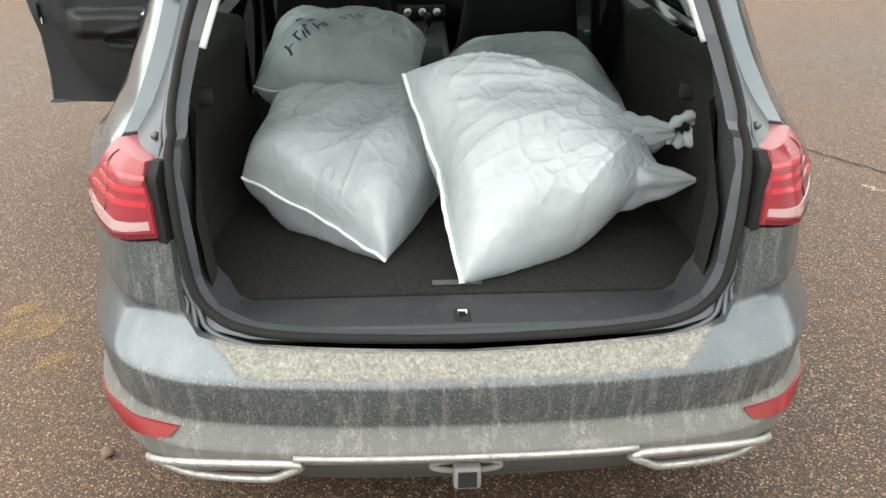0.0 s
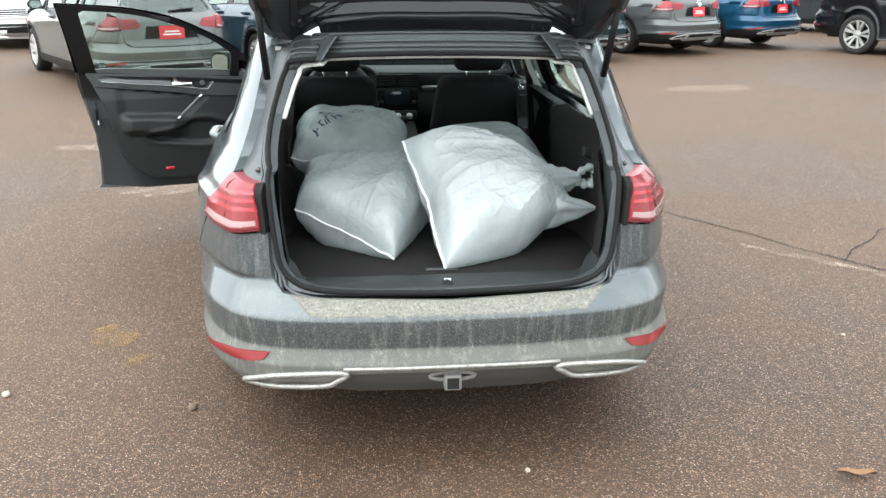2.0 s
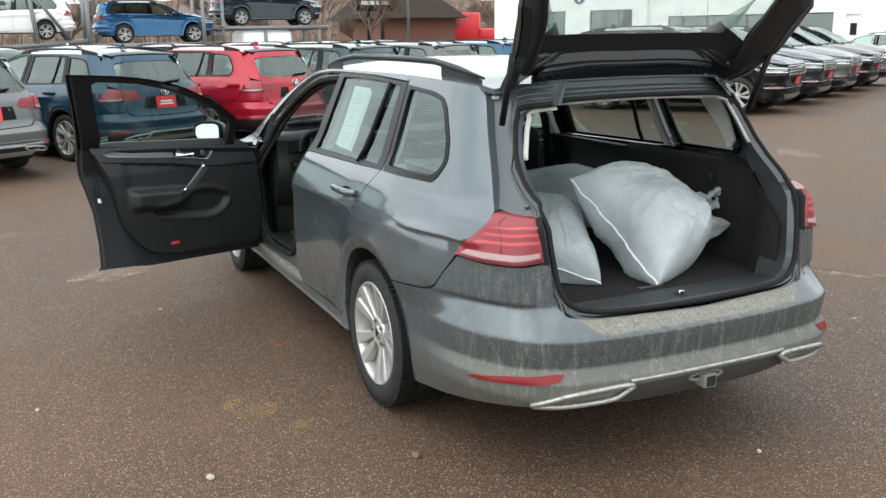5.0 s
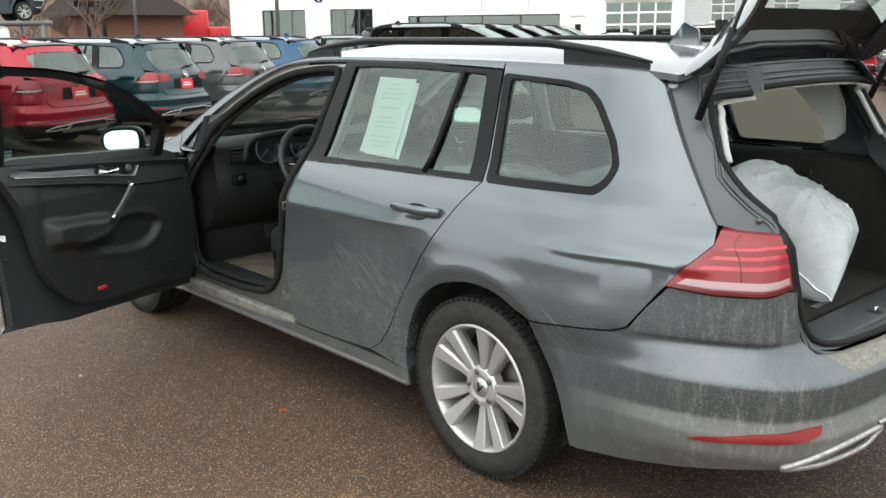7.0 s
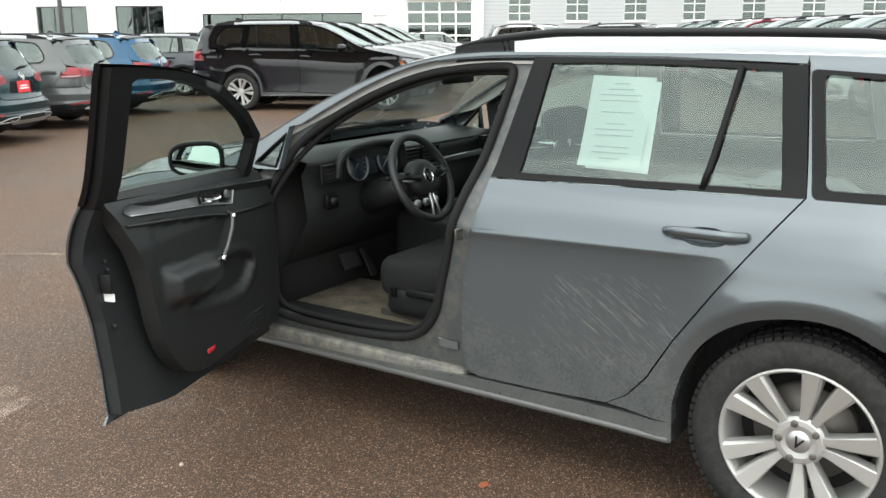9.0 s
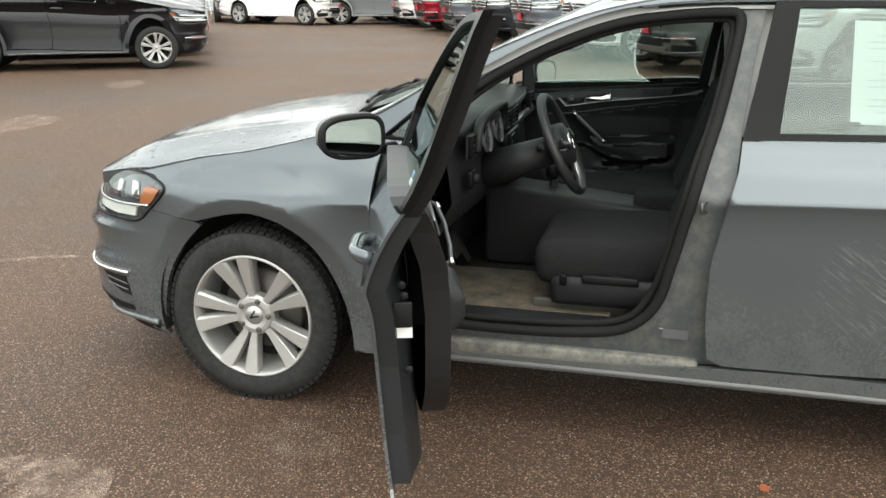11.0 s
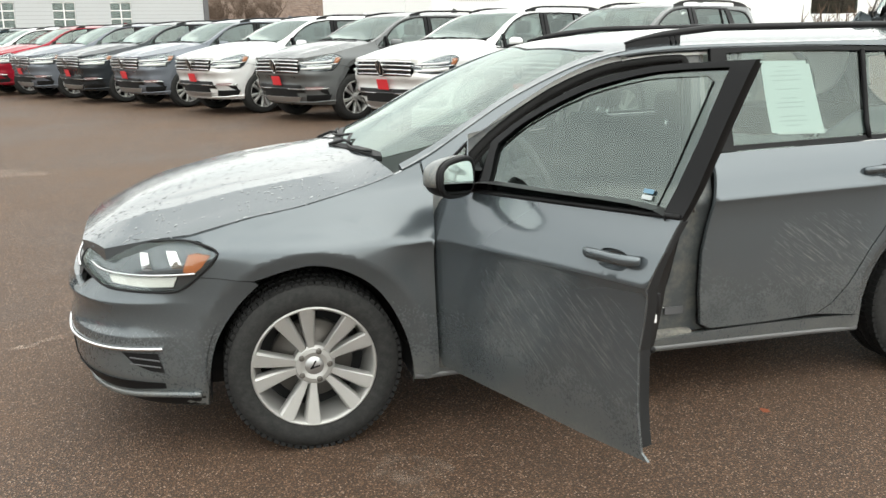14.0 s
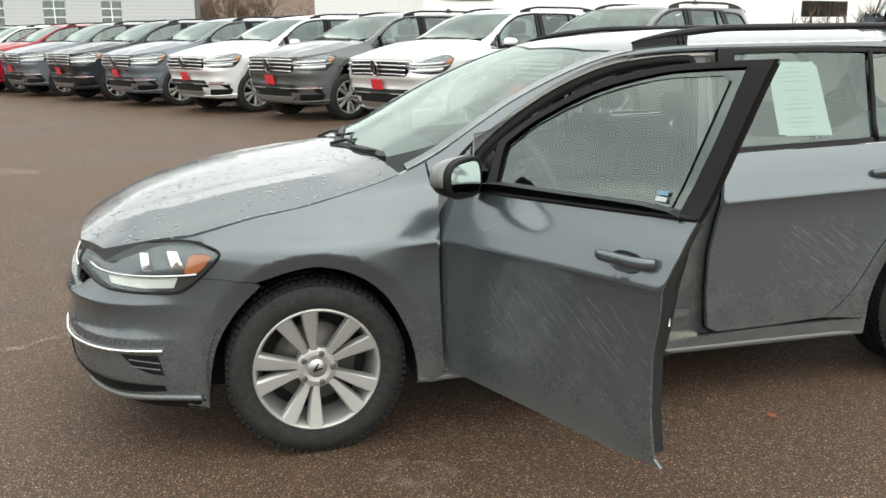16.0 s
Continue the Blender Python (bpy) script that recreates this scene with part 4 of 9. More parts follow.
def build_wheel(parent, m, r=0.315, rim=0.219, w=0.205, seg=56, spokes=5, tread=True):
    """Tyre with tread blocks and an alloy rim of paired spokes; the outer face looks along -x."""
    h = w / 2
    bm = bmesh.new()
    lathe(bm, [(-h + 0.012, rim - 0.004), (-h - 0.002, rim + 0.012), (-h - 0.010, rim + 0.045), (-h - 0.004, r - 0.035), (-h + 0.006, r - 0.012), (-h + 0.03, r - 0.007), (0, r - 0.006), (h - 0.03, r - 0.007), (h - 0.010, r - 0.014), (h, rim + 0.045), (h - 0.012, rim)], seg)
    tyre = part("wheel", bm, M_ARM, parent, "black winter tyre on a silver ten-spoke alloy rim", place=m)
    if tread:
        bm = bmesh.new()
        for k in range(74):
            a = 2 * math.pi * k / 74
            for j, (x0, x1) in enumerate(((-h + 0.004, -h + 0.04), (-0.05, -0.012), (0.012, 0.05), (h - 0.04, h - 0.004))):
                aa = a + (0.04 if j % 2 else 0)
                box(bm, x0, -0.0095, r - 0.013, x1, 0.0095, r, m=Matrix.Rotation(aa, 4, "X"))
        tagged(part("tread", bm, M_RUBBER, tyre, smooth=False), kind="stuff")
    bm = bmesh.new()
    lathe(bm, [(-h + 0.004, rim + 0.005), (-h - 0.003, rim + 0.001), (-h + 0.000, rim - 0.005), (-h + 0.02, rim - 0.012), (0.02, rim - 0.03), (h - 0.02, rim - 0.02)], seg)
    for f in bm.faces:
        f.smooth = True
    for k in range(spokes * 2):
        base = 2 * math.pi * (k // 2) / spokes + math.pi / 2
        sg = 1 if k % 2 else -1
        rings = []
        for rr, off, wd, x in ((0.045, 0.26, 0.0125, -h + 0.026), (0.09, 0.215, 0.0175, -h + 0.021), (0.15, 0.222, 0.026, -h + 0.011), (rim - 0.002, 0.235, 0.034, -h - 0.001)):
            aa = base + sg * off
            c, s = math.cos(aa), math.sin(aa)
            ring = []
            for dx, dw in ((0.003, -0.86), (0.0, -0.74), (0.0, 0.60), (0.008, 0.86), (0.028, 1.0), (0.05, 0.8), (0.05, -0.8), (0.028, -1.0)):
                ring.append(bm.verts.new((x + dx, rr * c - wd * dw * s, rr * s + wd * dw * c)))
            rings.append(ring)
        for A, B in zip(rings, rings[1:]):
            for j in range(8):
                bm.faces.new((A[j], A[(j + 1) % 8], B[(j + 1) % 8], B[j]))
    lathe(bm, [(-h + 0.022, 0.034), (-h + 0.018, 0.05), (-h + 0.02, 0.064), (-h + 0.03, 0.074), (-h + 0.06, 0.078)], 32)
    bmesh.ops.recalc_face_normals(bm, faces=bm.faces)
    rim_ob = part("rim", bm, M_ALLOY, tyre, smooth=False)
    bm = bmesh.new()
    if tread:
        lathe(bm, [(-0.005, 0.001), (-0.005, 0.145), (0.01, 0.15), (0.03, 0.15)], 32)
        part("brake_disc", bm, M_BRAKE, tyre)
    # added near-black disc: the shade behind the spokes as a sheet
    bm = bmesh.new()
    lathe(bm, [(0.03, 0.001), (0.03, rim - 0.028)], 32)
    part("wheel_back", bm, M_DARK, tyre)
    bm = bmesh.new()
    lathe(bm, [(-h + 0.018, 0.0005), (-h + 0.017, 0.03), (-h + 0.024, 0.035)], 28)
    part("centre_cap", bm, M_SILVER, tyre)
    if not tread:
        return tyre
    flat_bits("emblem_bar", [[(-0.014, 0.016), (-0.009, 0.016), (0.0, -0.006), (0.009, 0.016), (0.014, 0.016), (0.002, -0.018), (-0.002, -0.018)]], M_BLACK, tyre, 0.002, Matrix.Translation((-h + 0.0165, 0, 0)) @ pose(0, 0, 0, 90, 0, -90))
    for k in range(spokes):
        a = 2 * math.pi * k / spokes + math.pi / 2 + math.pi / spokes
        bm = bmesh.new()
        lathe(bm, [(-h + 0.014, 0.0005), (-h + 0.012, 0.006), (-h + 0.015, 0.0105), (-h + 0.04, 0.0105)], 10, "X", (0, 0.054 * math.cos(a), 0.056 * math.sin(a)))
        part("wheel_bolt", bm, M_BRAKE, tyre)
    return tyre


def scoop_ring(y, z, k=1.0, ry=0.066, rz=0.027):
    """Outline of the hand scoop behind a door handle."""
    return [(y + k * ry * math.copysign(abs(math.cos(a)) ** 0.8, math.cos(a)), z + k * rz * math.sin(a)) for a in np.linspace(0, 2 * math.pi, 29)[:-1]]


def hand_scoop(parent, s, sd, y, z, paint):
    bm = bmesh.new()
    rings = []
    for k, d in ((1.0, 0.0), (0.93, 0.010), (0.75, 0.022), (0.4, 0.028), (0.02, 0.030)):
        rings.append([bm.verts.new(s.wall(s.uy(p), q, d)) for p, q in scoop_ring(y, z, k)])
    for A, B in zip(rings, rings[1:]):
        for j in range(28):
            bm.faces.new((A[j], A[(j + 1) % 28], B[(j + 1) % 28], B[j]))
    bmesh.ops.scale(bm, vec=(sd, 1, 1), verts=bm.verts)
    bmesh.ops.recalc_face_normals(bm, faces=bm.faces)
    part("handle_recess", bm, paint, parent)


def tail_lamp(car, s, sd, scale=1.0):
    """Rear lamp that wraps the corner: red body, pale lower strip, dark joints."""
    outer = [(-0.600, 0.945, "r"), (-0.596, 0.87, "r"), (-0.591, 0.802, "r"), (0.10, 0.790), (0.22, 0.788), (0.342, 0.800), (0.307, 0.845), (0.228, 0.916), (-0.683, 0.953, "r")]
    lamp = wall_panel("tail_lamp", outer, M_RED, car, step=0.02, thick=0.05, lift=0.012, sides=(sd,), shape=s, label="red and clear rear lamp, dusty")[0]
    strip = [(-0.602, 0.834, "r"), (-0.600, 0.818, "r"), (0.10, 0.806), (0.22, 0.804), (0.315, 0.810), (0.290, 0.826), (0.22, 0.824), (0.10, 0.826)]
    wall_panel("reversing_strip", strip, M_CLEAR_LENS, lamp, step=0.02, thick=0.004, lift=0.0145, sides=(sd,), shape=s)
    for h, wide, end in ((0.862, 0.011, 0.262), (0.889, 0.010, 0.236), (0.914, 0.008, 0.205)):
        bar = [(-0.602, h + wide, "r"), (-0.602, h, "r"), (-0.645, h - 0.001, "r"), (0.12, h - 0.006), (end, h - 0.009), (end - 0.012, h - 0.009 + wide), (0.12, h - 0.006 + wide), (-0.645, h - 0.001 + wide, "r")]
        wall_panel("light_bar", bar, M_RED_BRIGHT, lamp, step=0.03, thick=0.003, lift=0.0135, sides=(sd,), shape=s)
    wall_panel("lower_lens", [(-0.595, 0.812, "r"), (-0.592, 0.804, "r"), (0.10, 0.792), (0.22, 0.790), (0.333, 0.801), (0.322, 0.806), (0.22, 0.799), (0.10, 0.801)], M_RED_DARK, lamp, step=0.03, thick=0.003, lift=0.0138, sides=(sd,), shape=s)
    wall_tube("lens_joint", [(0.150, 0.828), (0.158, 0.88), (0.175, 0.925), (0.16, 0.945)], M_RED_DARK, lamp, 0.0018, -0.0125, s, sides=(sd,))
    return lamp


def build_body(car, s, paint, hero=False, step=0.035):
    """The closed metal and glass of the estate car, less the tailgate and the driver's door when they stand open."""
    C = CREASE
    pane = M_REAR_GLASS if hero else M_FAR_GLASS
    bumper_paint = M_BUMPER if hero else paint
    q = DOOR_REAR_EDGE + [(1.13, 1.36)] + gut(1.14, 0.56, 8, 0, s) + [(-0.578, 1.33, "r"), (-0.594, 1.267, "r"), (-0.626, 1.134, "r"), (-0.650, 1.05, "r"), (-0.670, 0.993, "r"), (-0.685, 0.957, "r")]
    q += [(0.23, 0.917), (0.31, 0.845), (0.345, 0.80), (0.40, 0.73), (0.447, 0.668), (0.49, 0.65), (0.66, 0.632), (0.79, 0.618)] + arc(REAR_ARCH[7:0:-1]) + [(1.40, 0.285)]
    fold = [[(s.uy(y), float(np.interp(y, FOLD_Y, FOLD_Z)) + off) for y in np.linspace(0.335, 0.78, 40)] for off in (-0.015, -0.0075, -0.001, 0.004, 0.012)] if hero else []
    wall_panel("quarter_panel", q, paint, car, [QUARTER_WINDOW], step=step, thick=0.045, lines=C + fold, shape=s)
    wall_panel("quarter_glass", QUARTER_WINDOW, pane, car, step=0.06, thick=0.003, lift=-0.008, shape=s)
    wall_panel("quarter_window_trim", QUARTER_TRIM, M_TRIM, car, [QUARTER_CLEAR], 0.03, 0.012, 0.0035, shape=s)
    d = [(2.084, 0.979), (2.09, 0.9), (2.112, 0.804), (2.149, 0.613), (2.151, 0.441), (2.137, 0.315), (2.092, 0.293), (1.84, 0.296)] + [(y + 0.006, z) for y, z in DOOR_REAR_EDGE] + [(1.30, 0.996), (1.70, 0.988)]
    doors = wall_panel("rear_door", d, paint, car, [scoop_ring(1.328, 0.880)] if hero else (), step=step, lines=C, shape=s)
    for dr, sd in zip(doors, (1, -1)):
        wall_panel("door_glass", REAR_WINDOW, pane, dr, step=0.06, thick=0.003, lift=-0.008, sides=(sd,), shape=s)
        wall_panel("window_frame", [(2.082, 0.984), (2.012, 1.374), (1.55, 1.372), (1.137, 1.358), (1.080, 1.004)], M_TRIM, dr, [[(1.982, 1.004), (1.945, 1.354), (1.80, 1.358), (1.55, 1.356), (1.205, 1.344), (1.15, 1.020)]], 0.04, 0.022, 0.002, "", (sd,), s)
        wall_tube("division_bar", [(1.372, 1.005), (1.345, 1.18), (1.322, 1.352)], M_TRIM, dr, 0.011, 0.0, s, sides=(sd,), n=3)
        bm = bmesh.new()
        P = catmull([(1.442, 0.884, 0.0), (1.40, 0.893, -0.03), (1.33, 0.894, -0.036), (1.26, 0.893, -0.034), (1.215, 0.889, 0.0)], 5)
        tube(bm, [Vector((sd * s.wall(s.uy(y), z, dd).x, y, z)) for y, z, dd in P], 0.019, 12, flat=0.8)
        part("door_handle", bm, paint, dr)
        if hero:
            hand_scoop(dr, s, sd, 1.328, 0.880, paint)
    wall_panel("sill", SILL, paint, car, step=0.05, shape=s)
    wall_tube("sill_strip", [(1.41, 0.222), (1.9, 0.228), (2.6, 0.228), (3.29, 0.224)], M_SILL_BRIGHT, car, 0.012, 0.004, s, sides=(1, -1))
    fw = [(3.20, 0.245), (3.211, 0.476), (3.216, 0.71), (3.204, 0.866), (3.192, 0.915), (3.222, 0.932)] + gut(3.235, 4.12, 12, 0.004, s) + [(4.10, 0.797), (4.025, 0.790), (3.957, 0.751), (4.03, 0.671), (3.972, 0.666), (3.85, 0.6455)] + arc(FRONT_ARCH[5:]) + [(3.295, 0.235)]
    wall_panel("front_wing", fw, paint, car, step=step, lines=C, shape=s)
    skin = [(3.215, 0.935)] + gut(3.228, 1.14, 24, 0.0, s) + [(1.14, 1.364), (1.55, 1.379), (2.03, 1.380)] + OPENING_TOP[::-1] + [(3.058, 0.930), (3.185, 0.926)]
    wall_panel("pillar_skin", skin, paint, car, [QUARTER_LIGHT], step=step, thick=0.03, shape=s)
    wall_panel("quarter_light", QUARTER_LIGHT, pane, car, step=0.05, thick=0.003, lift=-0.006, shape=s)
    wall_tube("quarter_light_trim", QUARTER_LIGHT + QUARTER_LIGHT[:1], M_TRIM, car, 0.008, 0.002, s, n=1, sides=(1, -1))
    # rear bumper
    rb = [(0.79, 0.612), (0.66, 0.626), (0.49, 0.644), (0.44, 0.664), (0.395, 0.728), (0.338, 0.792), (0.22, 0.780), (0.10, 0.782), (-0.572, 0.794, "r"), (-0.570, 0.72, "r"), (-0.565, 0.655, "r"), (-0.53, 0.612, "r"), (-0.45, 0.598, "r")]
    low = [(0.45, 0.24), (0.30, 0.255), (-0.66, 0.30, "r"), (-0.36, 0.37, "r"), (-0.2, 0.375, "r")]
    left = s.outline([(0.0, 0.590, "r")]) + s.outline(rb)[::-1] + s.outline(arc(REAR_ARCH[8:])) + s.outline(low) + s.outline([(0.0, 0.375, "r")])
    full = left + [(-u, z) for u, z in left[::-1][1:-1]]
    rows = [[(u, z) for u in np.linspace(-1.25, 1.25, 230)] for z in (0.394, 0.402, 0.41, 0.437, 0.445, 0.453, 0.54, 0.548, 0.558, 0.59, 0.622, 0.636, 0.646, 0.651, 0.657, 0.668)] + [arch_arc(s, r) for r in (ARCH_R - 0.012, ARCH_R, ARCH_R + 0.014)]
    bumper = wall_panel("rear_bumper", full, bumper_paint, car, sides=(1,), raw=True, step=step, lines=rows, shape=s)[0]
    for sd in (1, -1):
        wall_panel("reflector", [(-0.575, 0.434, "r"), (-0.595, 0.414, "r"), (-0.63, 0.404, "r"), (0.10, 0.394), (0.20, 0.384), (0.255, 0.382), (0.225, 0.394), (0.10, 0.417), (-0.62, 0.430, "r")], M_RED_DUSTY, bumper, step=0.03, thick=0.01, lift=0.006, sides=(sd,), shape=s)
        # dummy tail-pipe surround
        loop = [(-0.662, 0.318, "r"), (-0.62, 0.342, "r"), (-0.56, 0.362, "r"), (-0.45, 0.374, "r"), (-0.335, 0.376, "r"), (-0.365, 0.349, "r"), (-0.41, 0.327, "r"), (-0.55, 0.317, "r"), (-0.63, 0.312, "r")]
        wall_tube("pipe_surround", loop, M_SATIN, bumper, 0.0095, -0.006, s, True, 1.0, 4, (sd,))
        wall_panel("pipe_cavity", loop, M_DUSTED, bumper, step=0.05, thick=0.03, lift=-0.012, sides=(sd,), shape=s)
    wall_tube("chrome_strip", [(-0.345, 0.392, "r"), (-0.2, 0.393, "r"), (0.0, 0.394, "r"), (0.2, 0.393, "r"), (0.345, 0.392, "r")], M_SATIN, bumper, 0.007, -0.004, s)
    wall_panel("valance", [(-0.36, 0.37, "r"), (-0.42, 0.30, "r"), (-0.30, 0.275, "r"), (0.30, 0.275, "r"), (0.42, 0.30, "r"), (0.36, 0.37, "r"), (0.0, 0.385, "r")], M_VALANCE, bumper, step=0.06, lift=-0.016, sides=(1,), shape=s)
    for sd in (1, -1):
        tail_lamp(car, s, sd)
    # bonnet, windscreen, roof
    hw = [(y, s.half(y)) for y in (0.5, 0.8, 1.2, 1.6, 2.0, 2.2, 2.4)]
    roof = [(-h, y) for y, h in hw] + [(-0.45, 2.50), (0, 2.56), (0.45, 2.50)] + [(h, y) for y, h in hw[::-1]] + [(0.3, 0.47), (-0.3, 0.47)]
    top_panel("roof", roof, paint, car, shape=s)
    ws = [(-s.half(2.42) + 0.03, 2.42), (-s.half(2.8) + 0.05, 2.8), (-s.half(3.15) + 0.06, 3.15), (-0.5, 3.40), (0, 3.50)]
    ws = ws + [(-x, y) for x, y in ws[::-1][1:]] + [(0.45, 2.51), (0, 2.57), (-0.45, 2.51)]
    top_panel("windscreen", ws, M_SCREEN_GLASS if hero else M_FAR_GLASS, car, thick=0.004, shape=s, lift=-0.004)
    for sd in (1, -1):
        bm = bmesh.new()
        ys = np.linspace(2.36, 3.3, 30)
        strip = [(sd * (s.half(y) + 0.002), y) for y in ys] + [(sd * (s.half(y) - 0.055), y) for y in ys[::-1]]
        strip = [(x, y) for x, y in strip]
        sheet(bm, strip, lambda x, y, dd: s.top(x, y, dd - 0.002), (), 0.03, 0.015)
        bmesh.ops.recalc_face_normals(bm, faces=bm.faces)
        link_mesh(bm, "windscreen_pillar", paint, car)
    hd = [(-s.half(3.33), 3.33), (-s.half(3.7), 3.7), (-s.half(3.9), 3.9), (-s.half(4.05) + 0.004, 4.05), (-s.half(4.2) + 0.01, 4.2), (-0.66, 4.345), (-0.45, 4.445), (0, 4.48)]
    hd = hd + [(-x, y) for x, y in hd[::-1][1:]] + [(0.5, 3.365), (0, 3.46), (-0.5, 3.365)]
    top_panel("bonnet", hd, M_BONNET if hero else paint, car, step=0.022 if hero else 0.05, shape=s, thick=0.045)
    # cowl and wipers
    cw = [(-0.56, 3.335), (-0.5, 3.360), (0, 3.455), (0.5, 3.360), (0.56, 3.335), (0.5, 3.33), (0, 3.42), (-0.5, 3.33)]
    top_panel("cowl", cw, M_BLACK, car, shape=s, lift=0.004)
    for x0, x1 in ((-0.46, 0.05), (0.05, 0.50)):
        bm = bmesh.new()
        tube(bm, [s.top(x0 + (x1 - x0) * k / 8, 3.36 + 0.05 * math.sin(3.1 * k / 8), -0.012) for k in range(9)], 0.006, 6)
        tube(bm, [s.top(x1, 3.46, -0.004), s.top(x1 - 0.12, 3.41, -0.02), s.top((x0 + x1) / 2, 3.40, -0.016)], 0.007, 6)
        part("wiper", bm, M_BLACK, car)
    # front bumper
    up = s.outline(arc(FRONT_ARCH[0:5])) + s.outline([(3.86, 0.6445), (3.972, 0.6645), (4.03, 0.668), (4.105, 0.617), (4.224, 0.613), (-0.71, 0.621, "f"), (-0.62, 0.645, "f"), (-0.56, 0.60, "f"), (-0.47, 0.62, "f"), (-0.3, 0.63, "f"), (0.0, 0.635, "f")])
    tot = s.len[-1]
    lowf = s.outline([(-0.3, 0.19, "f"), (-0.6, 0.185, "f")])
    full = up + [(2 * tot - u, z) for u, z in up[::-1][1:]] + [(2 * tot - u, z) for u, z in lowf[::-1]] + lowf
    rows = [[(u, z) for u in np.linspace(tot - 1.25, tot + 1.25, 150)] for z in (0.435, 0.452, 0.462, 0.472, 0.49, 0.51, 0.55, 0.568, 0.575, 0.582, 0.592, 0.604)] 
    fb = wall_panel("front_bumper", full, paint, car, sides=(1,), raw=True, step=0.04, lines=rows if hero else (), shape=s)[0]
    grille = s.outline([(-0.52, 0.575, "f"), (-0.47, 0.625, "f"), (-0.49, 0.755, "f"), (0.0, 0.765, "f"), (0.49, 0.755, "f"), (0.47, 0.625, "f"), (0.52, 0.575, "f"), (0.0, 0.575, "f")])
    gr = wall_panel("grille", grille, M_TRIM, car, sides=(1,), raw=True, step=0.05, shape=s, lift=-0.02)[0]
    for z in (0.655, 0.705):
        wall_tube("grille_bar", [(-0.46, z, "f"), (-0.2, z + 0.004, "f"), (0.2, z + 0.004, "f"), (0.46, z, "f")], M_CHROME, gr, 0.006, 0.008, s)
    round_badge("emblem", car, pose(0, 4.49, 0.69, -70, 0, 0), 0.062)
    intake = s.outline([(-0.46, 0.25, "f"), (-0.43, 0.39, "f"), (0.43, 0.39, "f"), (0.46, 0.25, "f")])
    wall_panel("lower_intake", intake, M_BLACK, fb, sides=(1,), raw=True, step=0.06, shape=s, lift=0.004, thick=0.01)
    for sd in (1, -1):
        hl = [(3.964, 0.749), (4.028, 0.784), (4.096, 0.793), (4.216, 0.783), (-0.65, 0.778, "f"), (-0.53, 0.762, "f"), (-0.49, 0.72, "f"), (-0.50, 0.68, "f"), (-0.615, 0.652, "f"), (-0.71, 0.628, "f"), (4.224, 0.620), (4.109, 0.623), (4.037, 0.671)]
        lamp = wall_panel("headlamp", hl, M_LAMP_GLASS, car, step=0.03, thick=0.03, lift=0.006, sides=(sd,), shape=s, label="clear headlamp with amber corner")[0]
        wall_tube("lamp_blade", [(4.042, 0.684), (4.12, 0.678), (4.24, 0.674), (-0.66, 0.678, "f"), (-0.56, 0.694, "f")], M_CHROME, lamp, 0.005, 0.0, s, sides=(sd,))
        for yy, zz, ww in ((4.11, 0.735, 0.03), (4.22, 0.725, 0.026)) if hero else ():
            wall_panel("reflector_facet", [(yy - ww, zz - 0.035), (yy + ww * 0.4, zz - 0.035), (yy + ww * 1.2, zz + 0.022), (yy - ww * 0.1, zz + 0.022)], M_CHROME, lamp, step=0.02, thick=0.004, lift=-0.006, sides=(sd,), shape=s)
        wall_panel("lamp_bowl", hl, M_LAMP_DARK, lamp, step=0.04, thick=0.02, lift=-0.014, sides=(sd,), shape=s)
        wall_panel("amber_marker", [(3.990, 0.744), (4.035, 0.752), (4.062, 0.748), (4.085, 0.69), (4.052, 0.680), (4.02, 0.705)], M_AMBER, lamp, step=0.03, thick=0.01, lift=-0.002, sides=(sd,), shape=s)
        wall_panel("daylight_strip", [(4.11, 0.668), (4.24, 0.664), (-0.69, 0.665, "f"), (-0.71, 0.643, "f"), (4.224, 0.633), (4.125, 0.635)], M_DRL, lamp, step=0.03, thick=0.01, lift=-0.004, sides=(sd,), shape=s)
        if hero:
            wall_tube("lamp_seal", hl, M_BLACK, lamp, 0.0045, -0.004, s, True, sides=(sd,))
        wall_tube("chrome_blade", [(4.176, 0.416), (4.28, 0.416), (-0.66, 0.414, "f"), (-0.567, 0.412, "f"), (-0.45, 0.410, "f"), (-0.2, 0.410, "f")], M_CHROME, fb, 0.007, -0.006, s, sides=(sd,))
        vent = wall_panel("fog_grille", [(4.315, 0.402), (4.196, 0.398), (4.180, 0.325), (4.225, 0.332), (4.275, 0.355)], M_BLACK, fb, step=0.04, thick=0.01, lift=0.003, sides=(sd,), shape=s)[0]
        for z in (0.352, 0.376) if hero else ():
            wall_tube("vent_slat", [(4.19, z - 0.006), (4.23, z), (4.29, z + 0.008)], M_INLAY, vent, 0.003, -0.004, s, sides=(sd,), n=3)
        if hero:
            wall_panel("lower_slot", [(4.185, 0.262), (4.185, 0.284), (4.30, 0.292), (-0.66, 0.296, "f"), (-0.45, 0.298, "f"), (-0.45, 0.248, "f"), (-0.66, 0.250, "f"), (4.30, 0.254)], M_BLACK, fb, step=0.05, thick=0.01, lift=0.003, sides=(sd,), shape=s)
            wall_panel("chin", [(4.052, 0.188), (4.050, 0.228), (4.22, 0.226), (-0.6, 0.216, "f"), (-0.2, 0.212, "f"), (-0.2, 0.186, "f"), (-0.6, 0.186, "f")], M_BLACK, fb, step=0.06, thick=0.012, lift=0.002, sides=(sd,), shape=s)
